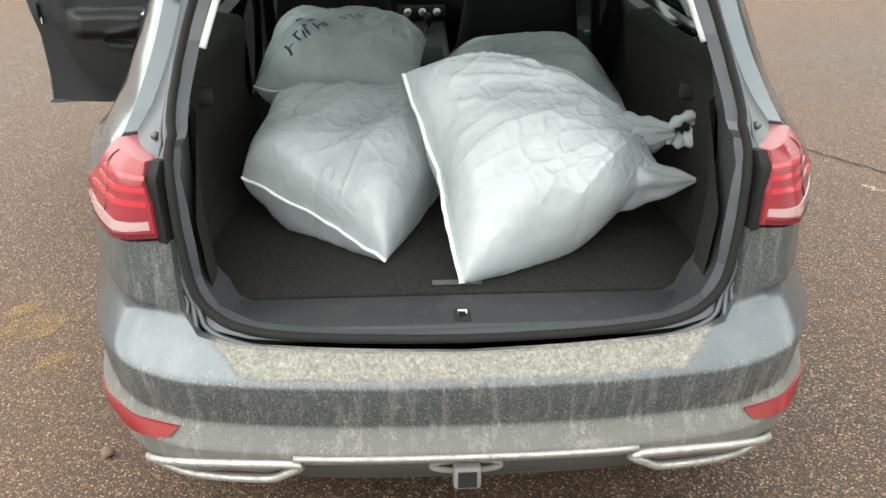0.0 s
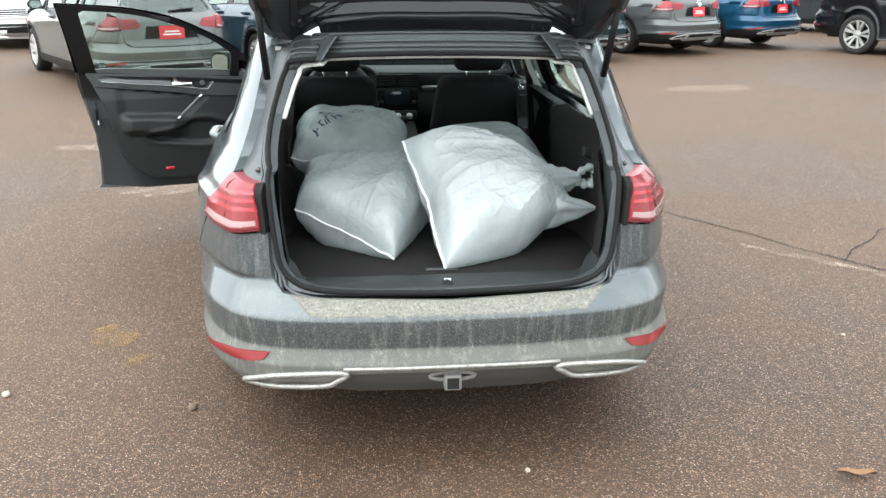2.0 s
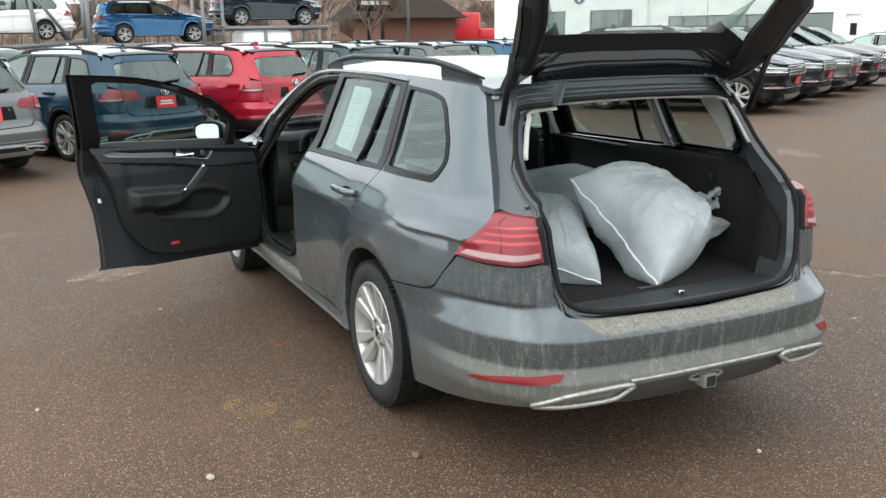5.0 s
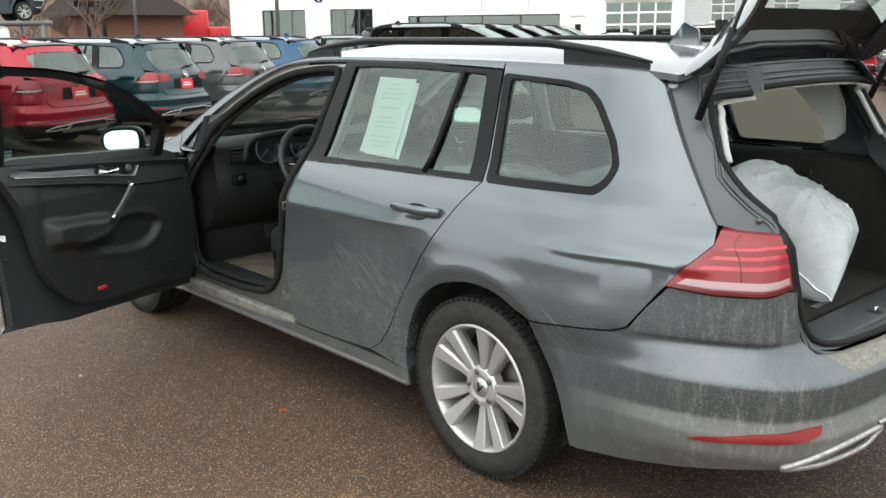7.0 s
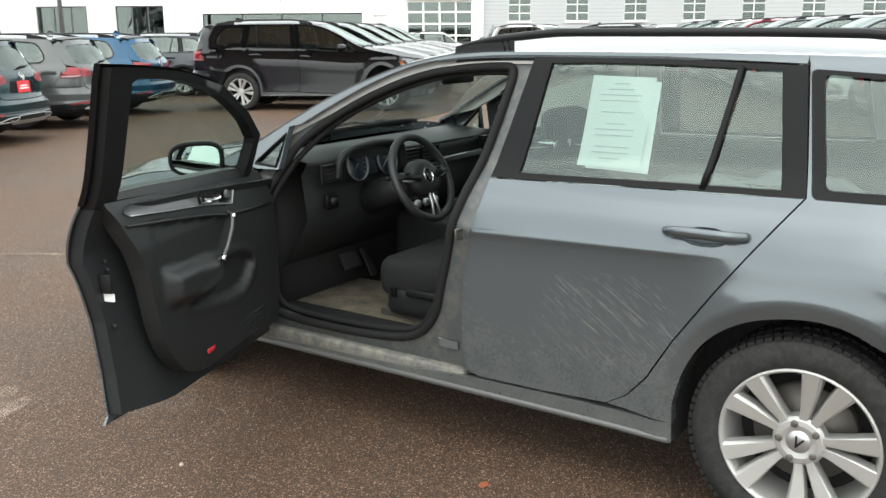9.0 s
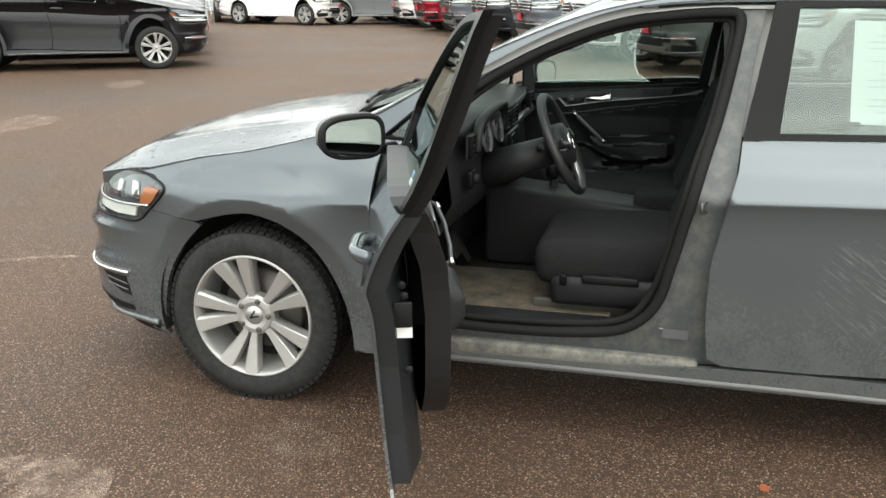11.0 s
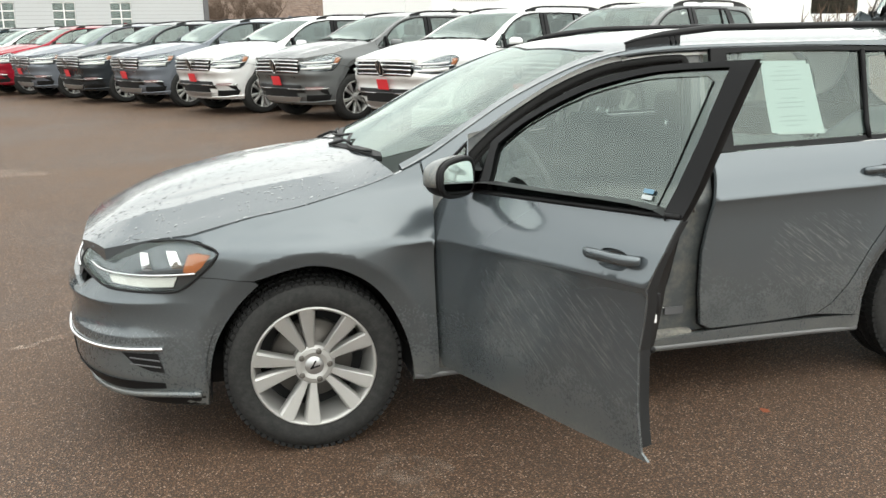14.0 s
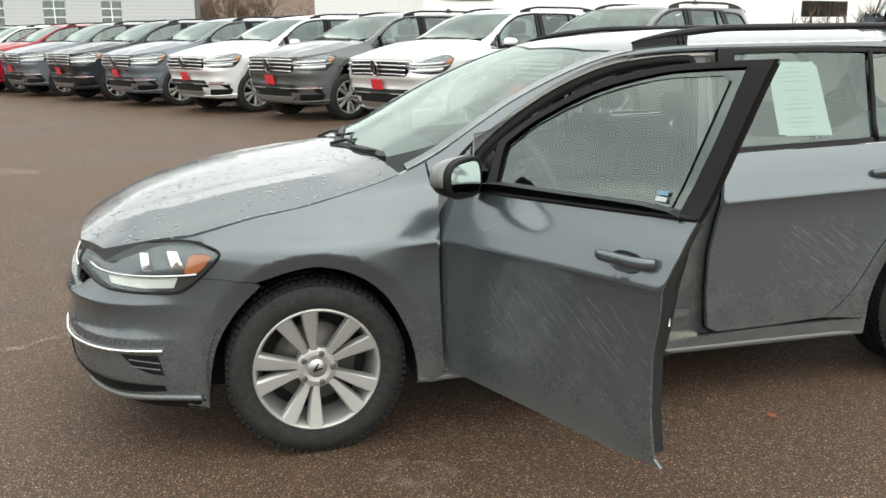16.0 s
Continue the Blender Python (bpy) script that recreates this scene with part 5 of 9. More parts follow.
    wall_tube("chin_blade", [(4.06, 0.240), (4.22, 0.238), (-0.6, 0.228, "f"), (0.0, 0.222, "f"), (0.6, 0.228, "f")] , paint, fb, 0.012, -0.008, s, sides=(1,))
    # roof rails
    for sd in (1, -1):
        bm = bmesh.new()
        pts, rad = [], []
        for k in range(41):
            y = 0.60 + (2.36 - 0.60) * k / 40
            lift = 0.038 * min(1, min(k, 40 - k) / 9) ** 0.8
            pts.append((sd * (s.half(y) - 0.045), y, s.g(y) + 0.024 + lift))
            rad.append(0.005 + 0.010 * min(1, min(k, 40 - k) / 4))
        tube(bm, pts, rad, 10, flat=0.9)
        rail = part("roof_rail", bm, M_RAIL, car, "satin black roof rail")
        for y0, y1 in ((0.60, 0.92), (2.12, 2.36)):
            bm = bmesh.new()
            ys = np.linspace(y0, y1, 12)
            lo = [bm.verts.new((sd * (s.half(y) - 0.045 + 0.008), y, s.g(y) + 0.005)) for y in ys]
            hi = []
            for y in ys:
                k = (y - 0.60) / 1.76 * 40
                hi.append(bm.verts.new((sd * (s.half(y) - 0.045 + 0.008), y, s.g(y) + 0.020 + 0.038 * max(0.0, min(1, min(k, 40 - k) / 9)) ** 0.8)))
            for a in range(11):
                bm.faces.new((lo[a], lo[a + 1], hi[a + 1], hi[a]))
            bmesh.ops.solidify(bm, geom=bm.faces[:], thickness=0.02)
            part("rail_foot", bm, M_RAIL, rail)
    bm = bmesh.new()
    sheet(bm, [(-0.30, 0.0), (0.0, 0.0), (-0.03, 0.035), (-0.16, 0.05)][::-1], lambda a, b, d: Vector((d - 0.006, 0.78 - a * 0.45, 1.432 + b * 1.6)), (), 0.03, 0.012, inner=True)
    part("aerial_fin", bm, paint, car)
    # wheel arch liners, near-black so that the arch's shade is in their colour
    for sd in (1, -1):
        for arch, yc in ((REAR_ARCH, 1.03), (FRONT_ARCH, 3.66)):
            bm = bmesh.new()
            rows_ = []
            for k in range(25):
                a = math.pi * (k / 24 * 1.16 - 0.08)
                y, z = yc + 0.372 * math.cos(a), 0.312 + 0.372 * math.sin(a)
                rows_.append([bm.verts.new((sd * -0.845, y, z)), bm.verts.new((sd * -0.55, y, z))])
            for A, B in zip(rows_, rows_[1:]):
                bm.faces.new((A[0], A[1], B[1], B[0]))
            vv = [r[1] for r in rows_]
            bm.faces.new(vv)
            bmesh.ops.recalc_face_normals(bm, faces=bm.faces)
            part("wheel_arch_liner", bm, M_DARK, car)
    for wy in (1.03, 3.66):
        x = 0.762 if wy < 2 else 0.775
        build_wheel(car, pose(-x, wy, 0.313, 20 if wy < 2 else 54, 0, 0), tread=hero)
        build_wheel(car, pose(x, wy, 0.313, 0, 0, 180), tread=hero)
    # floor pan as a plain box, the shade under the car in its colour
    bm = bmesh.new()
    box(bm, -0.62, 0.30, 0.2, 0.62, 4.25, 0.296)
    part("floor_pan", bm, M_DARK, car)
    for sd in (1, -1):
        mirror_housing(car, s, sd, paint) if (not hero or sd < 0) else None


def mirror_housing(parent, s, sd, paint):
    """Door mirror: rounded shell, dark foot, mirror face looking back."""
    c = Vector((sd * -0.938, 2.94, 0.998))
    bm = bmesh.new()
    bmesh.ops.create_uvsphere(bm, u_segments=24, v_segments=14, radius=1.0)
    for v in bm.verts:
        x, y, z = v.co
        if y < -0.15:
            y = -0.15
        sx = 0.100 * (abs(x) ** 0.65) * (1 if x > 0 else -1)
        v.co = (sx, y * 0.085, 0.064 * (abs(z) ** 0.7) * (1 if z > 0 else -1) * (1.0 + 0.14 * (x * sd)))
    shell = part("door_mirror", bm, M_BLACK, parent, place=Matrix.Translation(c) @ pose(0, 0, 0, 0, 0, 22 * sd))
    bm = bmesh.new()
    lathe(bm, [(0.0, 0.0005), (0.0, 1.0)], 32, "Y")
    for v in bm.verts:
        x, y, z = v.co
        v.co = (0.086 * abs(x) ** 0.62 * (1 if x > 0 else -1), -0.0165 - 0.006, (1.0 + 0.14 * x * sd) * 0.053 * abs(z) ** 0.66 * (1 if z > 0 else -1))
    bmesh.ops.rotate(bm, cent=(0, -0.0225, 0), matrix=Matrix.Rotation(radians(-4), 3, "X"), verts=bm.verts)
    part("mirror_face", bm, M_MIRROR, shell)
    bm = bmesh.new()
    loop = [(0.093 * abs(math.cos(a)) ** 0.62 * math.copysign(1, math.cos(a)), -0.015, 0.058 * (1 + 0.14 * sd * math.cos(a)) * abs(math.sin(a)) ** 0.66 * math.copysign(1, math.sin(a))) for a in np.linspace(0, 2 * math.pi, 33)[:-1]]
    tube(bm, loop, 0.010, 6, True)
    part("mirror_rim", bm, M_BLACK, shell)
    bm = bmesh.new()
    bmesh.ops.create_uvsphere(bm, u_segments=24, v_segments=14, radius=1.0)
    bmesh.ops.delete(bm, geom=[v for v in bm.verts if v.co.z < -0.25 or v.co.y < -0.02], context="VERTS")
    for v in bm.verts:
        x, y, z = v.co
        v.co = (0.103 * (abs(x) ** 0.65) * (1 if x > 0 else -1), y * 0.088, 0.067 * (abs(z) ** 0.7) * (1 if z > 0 else -1) * (1.0 + 0.14 * (x * sd)))
    bmesh.ops.solidify(bm, geom=bm.faces[:], thickness=0.002)
    bmesh.ops.recalc_face_normals(bm, faces=bm.faces)
    part("mirror_cap", bm, paint, shell, "grey painted mirror cap")
    bm = bmesh.new()
    tube(bm, [(sd * 0.07, 0.02, -0.035), (sd * 0.11, 0.03, -0.05), (sd * 0.15, 0.05, -0.055)], [0.022, 0.024, 0.03], 10, flat=0.6)
    part("mirror_foot", bm, M_BLACK, shell)
    return shell


# ---- hero car: tailgate, driver's door, cabin ----
def build_aperture(car):
    """Frame of the load opening: pressed metal, rubber seal, inner tunnel, sill cover, striker."""
    s = W
    outer = [(0.0, 0.598), (-0.43, 0.604), (-0.53, 0.618), (-0.585, 0.66), (-0.605, 0.80), (-0.64, 0.94), (-0.688, 0.962), (-0.675, 0.995), (-0.656, 1.05), (-0.632, 1.134), (-0.600, 1.267), (-0.576, 1.345), (-0.50, 1.372), (-0.2, 1.385), (0.0, 1.388)]
    o = s.outline(mirrored(outer))
    h = s.outline(mirrored(OPENING_HALF))
    def sunk(z):
        return 0.022 + 0.014 * smoothstep(0.93, 1.02, z)

    bm = bmesh.new()
    sheet(bm, o, lambda u, v, d: s.wall(u, v, sunk(v) + d), [h], 0.03, 0.03)
    fr = link_mesh(bm, "aperture_frame", M_FRAME, car)
    loop = [(u, z) for u, z in catmull(h, 3, True)]
    bm = bmesh.new()
    tube(bm, [s.wall(u, z, sunk(z) - 0.006) for u, z in loop], 0.0095, 8, True)
    part("rubber_seal", bm, M_RUBBER, fr)
    for k, (off, r) in enumerate(((0.022, 0.006), (0.038, 0.006), (0.062, 0.005))):
        bm = bmesh.new()
        grown = []
        for u, z in loop:
            c = Vector((u, z - 0.95))
            grown.append((u + math.copysign(off, u) * min(1, abs(u) / 0.4), z + (off if z > 1.1 else -off if z < 0.66 else 0)))
        tube(bm, [s.wall(u, z, sunk(z) - 0.0025) for u, z in grown], r, 8, True)
        part("frame_ridge", bm, M_FRAME, fr)
    bm = bmesh.new()
    A, B = [], []
    for u, z in loop:
        p = s.wall(u * 0.994, z + (-0.004 if z < 0.7 or z > 1.28 else 0.0), sunk(z) - 0.004)
        deep = 0.17 - 0.12 * smoothstep(1.00, 1.14, z)
        A.append(bm.verts.new(p))
        B.append(bm.verts.new(p + Vector((0, deep, -0.026 if z < 0.64 else 0.0))))
    for k in range(len(A)):
        j = (k + 1) % len(A)
        bm.faces.new((A[k], A[j], B[j], B[k]))
    bmesh.ops.recalc_face_normals(bm, faces=bm.faces)
    part("tunnel_trim", bm, M_SILLPLASTIC, fr)
    bm = bmesh.new()
    tube(bm, [s.wall(u * 0.975, z - 0.014, sunk(z) + 0.035) for u, z in loop if z > 1.115], 0.010, 8, flat=0.6)
    part("headliner_edge", bm, M_LIGHTGREY, fr, "pale grey edge of the roof lining")
    # sill cover with the striker
    bm = bmesh.new()
    box(bm, -0.50, 0.06, 0.57, 0.50, 0.20, 0.606, 0.012)
    sill = part("load_sill_cover", bm, M_SILLPLASTIC, car, "scuffed dark grey plastic load sill cover")
    # no hollow is cut: a near-black block gives the striker recess its shade
    bm = bmesh.new()
    box(bm, -0.018, 0.075, 0.600, 0.018, 0.125, 0.609, 0.004)
    part("striker_recess", bm, M_DARK, sill)
    bm = bmesh.new()
    tube(bm, [(-0.007, 0.095, 0.600), (-0.007, 0.095, 0.622), (0.007, 0.095, 0.622), (0.007, 0.095, 0.600)], 0.004, 8)
    part("striker", bm, M_CHROME, sill)
    # inner lamp brackets
    for sd in (1, -1):
        wall_panel("lamp_bracket", [(-0.598, 0.945, "r"), (-0.592, 0.79, "r"), (-0.575, 0.79, "r"), (-0.578, 0.945, "r")], M_BLACK, car, step=0.03, thick=0.06, lift=0.004, sides=(sd,))
        bm = bmesh.new()
        bmesh.ops.create_uvsphere(bm, u_segments=12, v_segments=8, radius=0.009)
        p = s.wall(sd * s.across(-0.618, 0.975), 0.975, 0.02)
        part("rubber_stop", bm, M_BRAKE, car, place=Matrix.Translation(p))


def build_tailgate(car):
    s = GATE
    half = [(0.0, 0.615), (-0.48, 0.622), (-0.555, 0.68), (-0.575, 0.80), (-0.595, 0.95), (-0.648, 1.00), (-0.605, 1.134), (-0.574, 1.265), (-0.55, 1.335), (-0.50, 1.352), (-0.2, 1.366), (0.0, 1.370)]
    glass = [(0.0, 0.985), (-0.45, 0.985), (-0.55, 1.0), (-0.565, 1.03), (-0.528, 1.235), (-0.51, 1.265), (-0.45, 1.283), (-0.2, 1.298), (0.0, 1.302)]
    o, g = s.outline(mirrored(half)), s.outline(mirrored(glass))
    m = Matrix.Translation((0, 0.525, 1.385)) @ Matrix.Rotation(radians(-96), 4, "X") @ Matrix.Translation((0, -0.525, -1.365))
    gate = wall_panel("tailgate", o, M_PAINT, car, [g], 0.04, 0.014, 0.0, "raised tailgate, grey outside, black inside", (1,), s, raw=True)[0]
    gate.matrix_basis = m
    inner = [(x * 0.985, 0.625 + (z - 0.615) * 0.985) for x, z in half]
    bm = bmesh.new()
    io, gi = s.outline(mirrored(inner)), s.outline(mirrored([(x * 0.98, z + (0.01 if z < 1.1 else -0.012)) for x, z in glass]))
    sheet(bm, io, lambda u, v, d: s.wall(u, v, 0.050 - d), [gi], 0.035, 0.035)
    bmesh.ops.reverse_faces(bm, faces=bm.faces)
    link_mesh(bm, "inner_panel", M_GATE_TRIM, gate, "glossy black inner panel")
    wall_panel("gate_glass", g, M_GLASS_DUSTY, gate, step=0.08, thick=0.004, lift=-0.012, sides=(1,), raw=True, shape=s)
    band = [(0.0, 1.235), (-0.2, 1.232), (-0.40, 1.218), (-0.522, 1.195), (-0.525, 1.250), (-0.45, 1.281), (-0.2, 1.296), (0.0, 1.300)]
    wall_panel("printed_band", s.outline(mirrored(band)), M_DARK, gate, step=0.06, thick=0.003, lift=-0.017, sides=(1,), raw=True, shape=s)
    ring = [(u, z) for u, z in catmull(g, 3, True)]
    bm = bmesh.new()
    tube(bm, [s.wall(u, z, 0.05) for u, z in ring], 0.014, 8, True)
    part("glass_trim", bm, M_GATE_TRIM, gate)
    for x in (-0.35, 0.35):
        bm = bmesh.new()
        for dx in (-0.018, 0.018):
            box(bm, x + dx - 0.006, 0.40, 1.315, x + dx + 0.006, 0.53, 1.335, 0.003)
        part("gate_hinge_arm", bm, M_BLACK, gate)
    bm = bmesh.new()
    tube(bm, [s.wall(s.across(x, 1.318), 1.345 - 0.012 * math.cos(x * 5), 0.066) for x in np.linspace(-0.30, 0.30, 17)], 0.014, 8)
    part("wiring_loom", bm, M_BLACK, gate)
    p = s.wall(0, 1.325, 0.085)
    bm = bmesh.new()
    box(bm, -0.03, -0.002, -0.012, 0.03, 0.002, 0.012)
    part("white_sticker", bm, M_WHITEPL, gate, "white paper sticker", smooth=False, place=Matrix.Translation(p) @ pose(0, 0, 0, -43, 0, 0))
    # hinges on the body and gas struts
    for x in (-0.35, 0.35):
        bm = bmesh.new()
        box(bm, x - 0.03, 0.47, 1.352, x + 0.03, 0.55, 1.362, 0.003)
        for dx in (-0.022, 0.022):
            tube(bm, [(x + dx, 0.50, 1.358), (x + dx, 0.512, 1.39), (x + dx, 0.50, 1.415), (x + dx * 0.4, 0.475, 1.43)], 0.005, 6)
        part("tailgate_hinge", bm, M_BLACK, car)
    for sd in (1, -1):
        a, b = Vector((-sd * 0.575, 0.42, 1.235)), Vector((-sd * 0.60, 0.225, 1.72))
        mid = a.lerp(b, 0.52)
        bm = bmesh.new()
        tube(bm, [a, mid], 0.012, 10)
        strut = part("gas_strut", bm, M_BLACK, car)
        bm = bmesh.new()
        tube(bm, [mid, b], 0.0055, 8)
        part("strut_rod", bm, M_BRAKE, strut)


HINGE = Matrix.Translation((-0.868, 3.195, 0)) @ Matrix.Rotation(radians(-70.3), 4, "Z") @ Matrix.Translation((0.868, -3.195 + 0.052, 0))


def sprung(ob):
    """The open door hangs on leaning hinges: its upper rear corner stands further out than when shut."""

    def moved(p):
        ky, kz = min(max((3.10 - p.y) / 1.05, 0.0), 1.15), max(0.0, (p.z - 0.30) / 1.07)
        return Vector((p.x - 0.055 * ky * kz, p.y - 0.048 * ky * kz, p.z))

    if ob.parent.type == "MESH" and ob.matrix_basis.translation.length > 0.01:
        ob.matrix_basis.translation = moved(ob.matrix_basis.translation)
        return
    for v in ob.data.vertices:
        v.co = moved(v.co)


def window_sticker(door):
    """Two small stickers in the lower rear corner of the driver's window."""
    for z, material, label in ((1.018, M_STICKER, "small white sticker"), (1.034, M_SKYBLUE, "small blue sticker")):
        bm = bmesh.new()
        box(bm, -0.001, -0.018, -0.006, 0.001, 0.018, 0.006)
        part("window_sticker", bm, material, door, label, smooth=False, place=Matrix.Translation((-0.800 + (z - 1.02) * 0.4, 2.212, z)) @ pose(0, 0, 0, 0, 22, 0))


def card_x(z):
    return float(np.interp(z, [0.30, 0.35, 0.5, 0.70, 0.83, 0.92, 0.96, 1.02], [-0.735, -0.715, -0.710, -0.712, -0.724, -0.752, -0.768, -0.800]))


POCKET = [(2.430, 0.615), (2.445, 0.580), (2.60, 0.555), (2.75, 0.535), (2.838, 0.553), (2.895, 0.600), (2.904, 0.635), (2.885, 0.655), (2.80, 0.685), (2.70, 0.690), (2.62, 0.655), (2.53, 0.635)]


def card_relief(y, z):
    """Height of the door lining over its plain surface: arm rest, hollow above it, map pocket with its rim."""
    top, low = 0.738 - 0.065 * (y - 2.223), 0.665 - 0.13 * (y - 2.24)
    arm = smoothstep(low - 0.045, low + 0.005, z) * (1 - smoothstep(top - 0.022, top + 0.014, z)) * (1 - smoothstep(2.56, 2.68, y)) * smoothstep(2.27, 2.33, y)
    line = 0.914 - 0.138 * (y - 2.174)
    hollow = smoothstep(top - 0.005, top + 0.02, z) * (1 - smoothstep(line - 0.012, line, z)) * (1 - smoothstep(2.62 + (z - 0.708) * 1.15, 2.68 + (z - 0.708) * 1.15, y)) * smoothstep(2.25, 2.32, y)
    d = pocket_depth(y, z)
    return 0.044 * arm - 0.014 * hollow + 0.006 * math.exp(-((d + 0.012) / 0.016) ** 2) - 0.026 * smoothstep(-0.006, 0.024, d)


def pocket_depth(y, z):
    """Distance inside (+) or outside (-) the pocket's outline."""
    P = np.array(rounded(POCKET, 3))
    a, b = P, np.roll(P, -1, axis=0)
    e = b - a
    q = np.array((y, z)) - a
    t = np.clip((q * e).sum(1) / (e * e).sum(1), 0, 1)
    d = float(np.sqrt(((q - e * t[:, None]) ** 2).sum(1)).min())
    return d if inside(P, np.array([(y, z)]))[0] else -d


def build_door_card(door, s, sd):
    """Inner lining of a front door with arm rest, pocket, inlay, release, grab bar and switch."""

    def on(y, z, d=0.0):
        return Vector((sd * (card_x(z) + d), y, z))

    edge = [(2.150, 1.000), (2.145, 0.92), (2.205, 0.77), (2.262, 0.534), (2.35, 0.412), (2.48, 0.350), (2.80, 0.326), (3.05, 0.322), (3.115, 0.40), (3.125, 0.75), (3.10, 0.90), (2.985, 0.962), (2.6, 0.985)]
    bm = bmesh.new()
    sheet(bm, rounded(edge, 4), lambda u, v, d: Vector((card_x(v) + card_relief(u, v) - d, u, v)), (), 0.0145, 0.06)
    bmesh.ops.scale(bm, vec=(sd, 1, 1), verts=bm.verts)
    bmesh.ops.recalc_face_normals(bm, faces=bm.faces)
    card = link_mesh(bm, "door_card", M_CARD, door, "black plastic door lining")

    def raised(name, pts, material, lift, thick, label="", parent=door, n=3):
        bm = bmesh.new()
        sheet(bm, rounded(pts, n), lambda u, v, d: Vector((card_x(v) + lift - d, u, v)), (), 0.03, thick)
        bmesh.ops.scale(bm, vec=(sd, 1, 1), verts=bm.verts)
        bmesh.ops.recalc_face_normals(bm, faces=bm.faces)
        return part(name, bm, material, parent, label)

    raised("trim_inlay", [(2.196, 0.934), (2.204, 0.964), (2.40, 0.956), (2.62, 0.945), (2.828, 0.930), (2.842, 0.918), (2.795, 0.870), (2.775, 0.868), (2.60, 0.893), (2.40, 0.913)], M_INLAY, 0.005, 0.012, "dark grey inlay with a pale edge")
    bm = bmesh.new()
    tube(bm, [on(y, z, 0.006) for y, z in rounded([(2.196, 0.934), (2.40, 0.912), (2.60, 0.892), (2.775, 0.867), (2.80, 0.872), (2.843, 0.918)], 4, False)], 0.0022, 6)
    part("inlay_strip", bm, M_SILVER, door, "thin silver strip")
    bm = bmesh.new()
    tube(bm, [on(y, z, 0.004) for y, z in ((2.165, 0.910), (2.40, 0.883), (2.60, 0.858), (2.752, 0.832), (2.90, 0.822), (3.08, 0.815))], 0.005, 6)
    part("lining_fold", bm, M_CARD, door)
    # flat near-black plate, its colour stands for the shade behind the release
    raised("release_recess", [(2.58, 0.898), (2.585, 0.938), (2.71, 0.930), (2.70, 0.888)], M_DARK, 0.0065, 0.004, n=1)
    raised("release_handle", [(2.583, 0.900), (2.588, 0.937), (2.603, 0.942), (2.625, 0.921), (2.70, 0.913), (2.70, 0.902)], M_CHROME, 0.026, 0.012, "chrome door release", n=1)
    raised("switch_plate", [(2.712, 0.884), (2.716, 0.930), (2.815, 0.920), (2.785, 0.876)], M_TRIM, 0.008, 0.006, n=2)
    bm = bmesh.new()
    lathe(bm, [(0, 0.0005), (0.012 * sd, 0.013), (0.0, 0.016)], 16, "X")
    part("mirror_switch", bm, M_INLAY, door, place=Matrix.Translation(on(2.765, 0.903, 0.010)))
    bm = bmesh.new()
    tube(bm, [on(2.752, 0.842, 0.0), on(2.746, 0.834, 0.020), on(2.70, 0.795, 0.034), on(2.64, 0.744, 0.040), on(2.603, 0.712, 0.036), on(2.594, 0.702, 0.010)], [0.007, 0.008, 0.0085, 0.0085, 0.008, 0.007], 8, flat=0.75)
    part("grab_handle", bm, M_INLAY, door, "dark silver grab bar")
    for y, z, d in ((2.744, 0.831, 0.024), (2.604, 0.713, 0.038)):
        bm = bmesh.new()
        tube(bm, [on(y + 0.007, z + 0.006, d), on(y - 0.007, z - 0.006, d + 0.001)], 0.0098, 8, flat=0.75)
        part("grab_bar_collar", bm, M_CHROME, door)
    # speaker slots as near-black bars on the lining, shade by colour
    for k in range(7):
        bm = bmesh.new()
        tube(bm, [on(2.80, 0.43 - 0.012 * k, 0.002), on(2.99, 0.43 - 0.012 * k, 0.002)], 0.0025, 4)
        part("speaker_slot", bm, M_DARK, card)


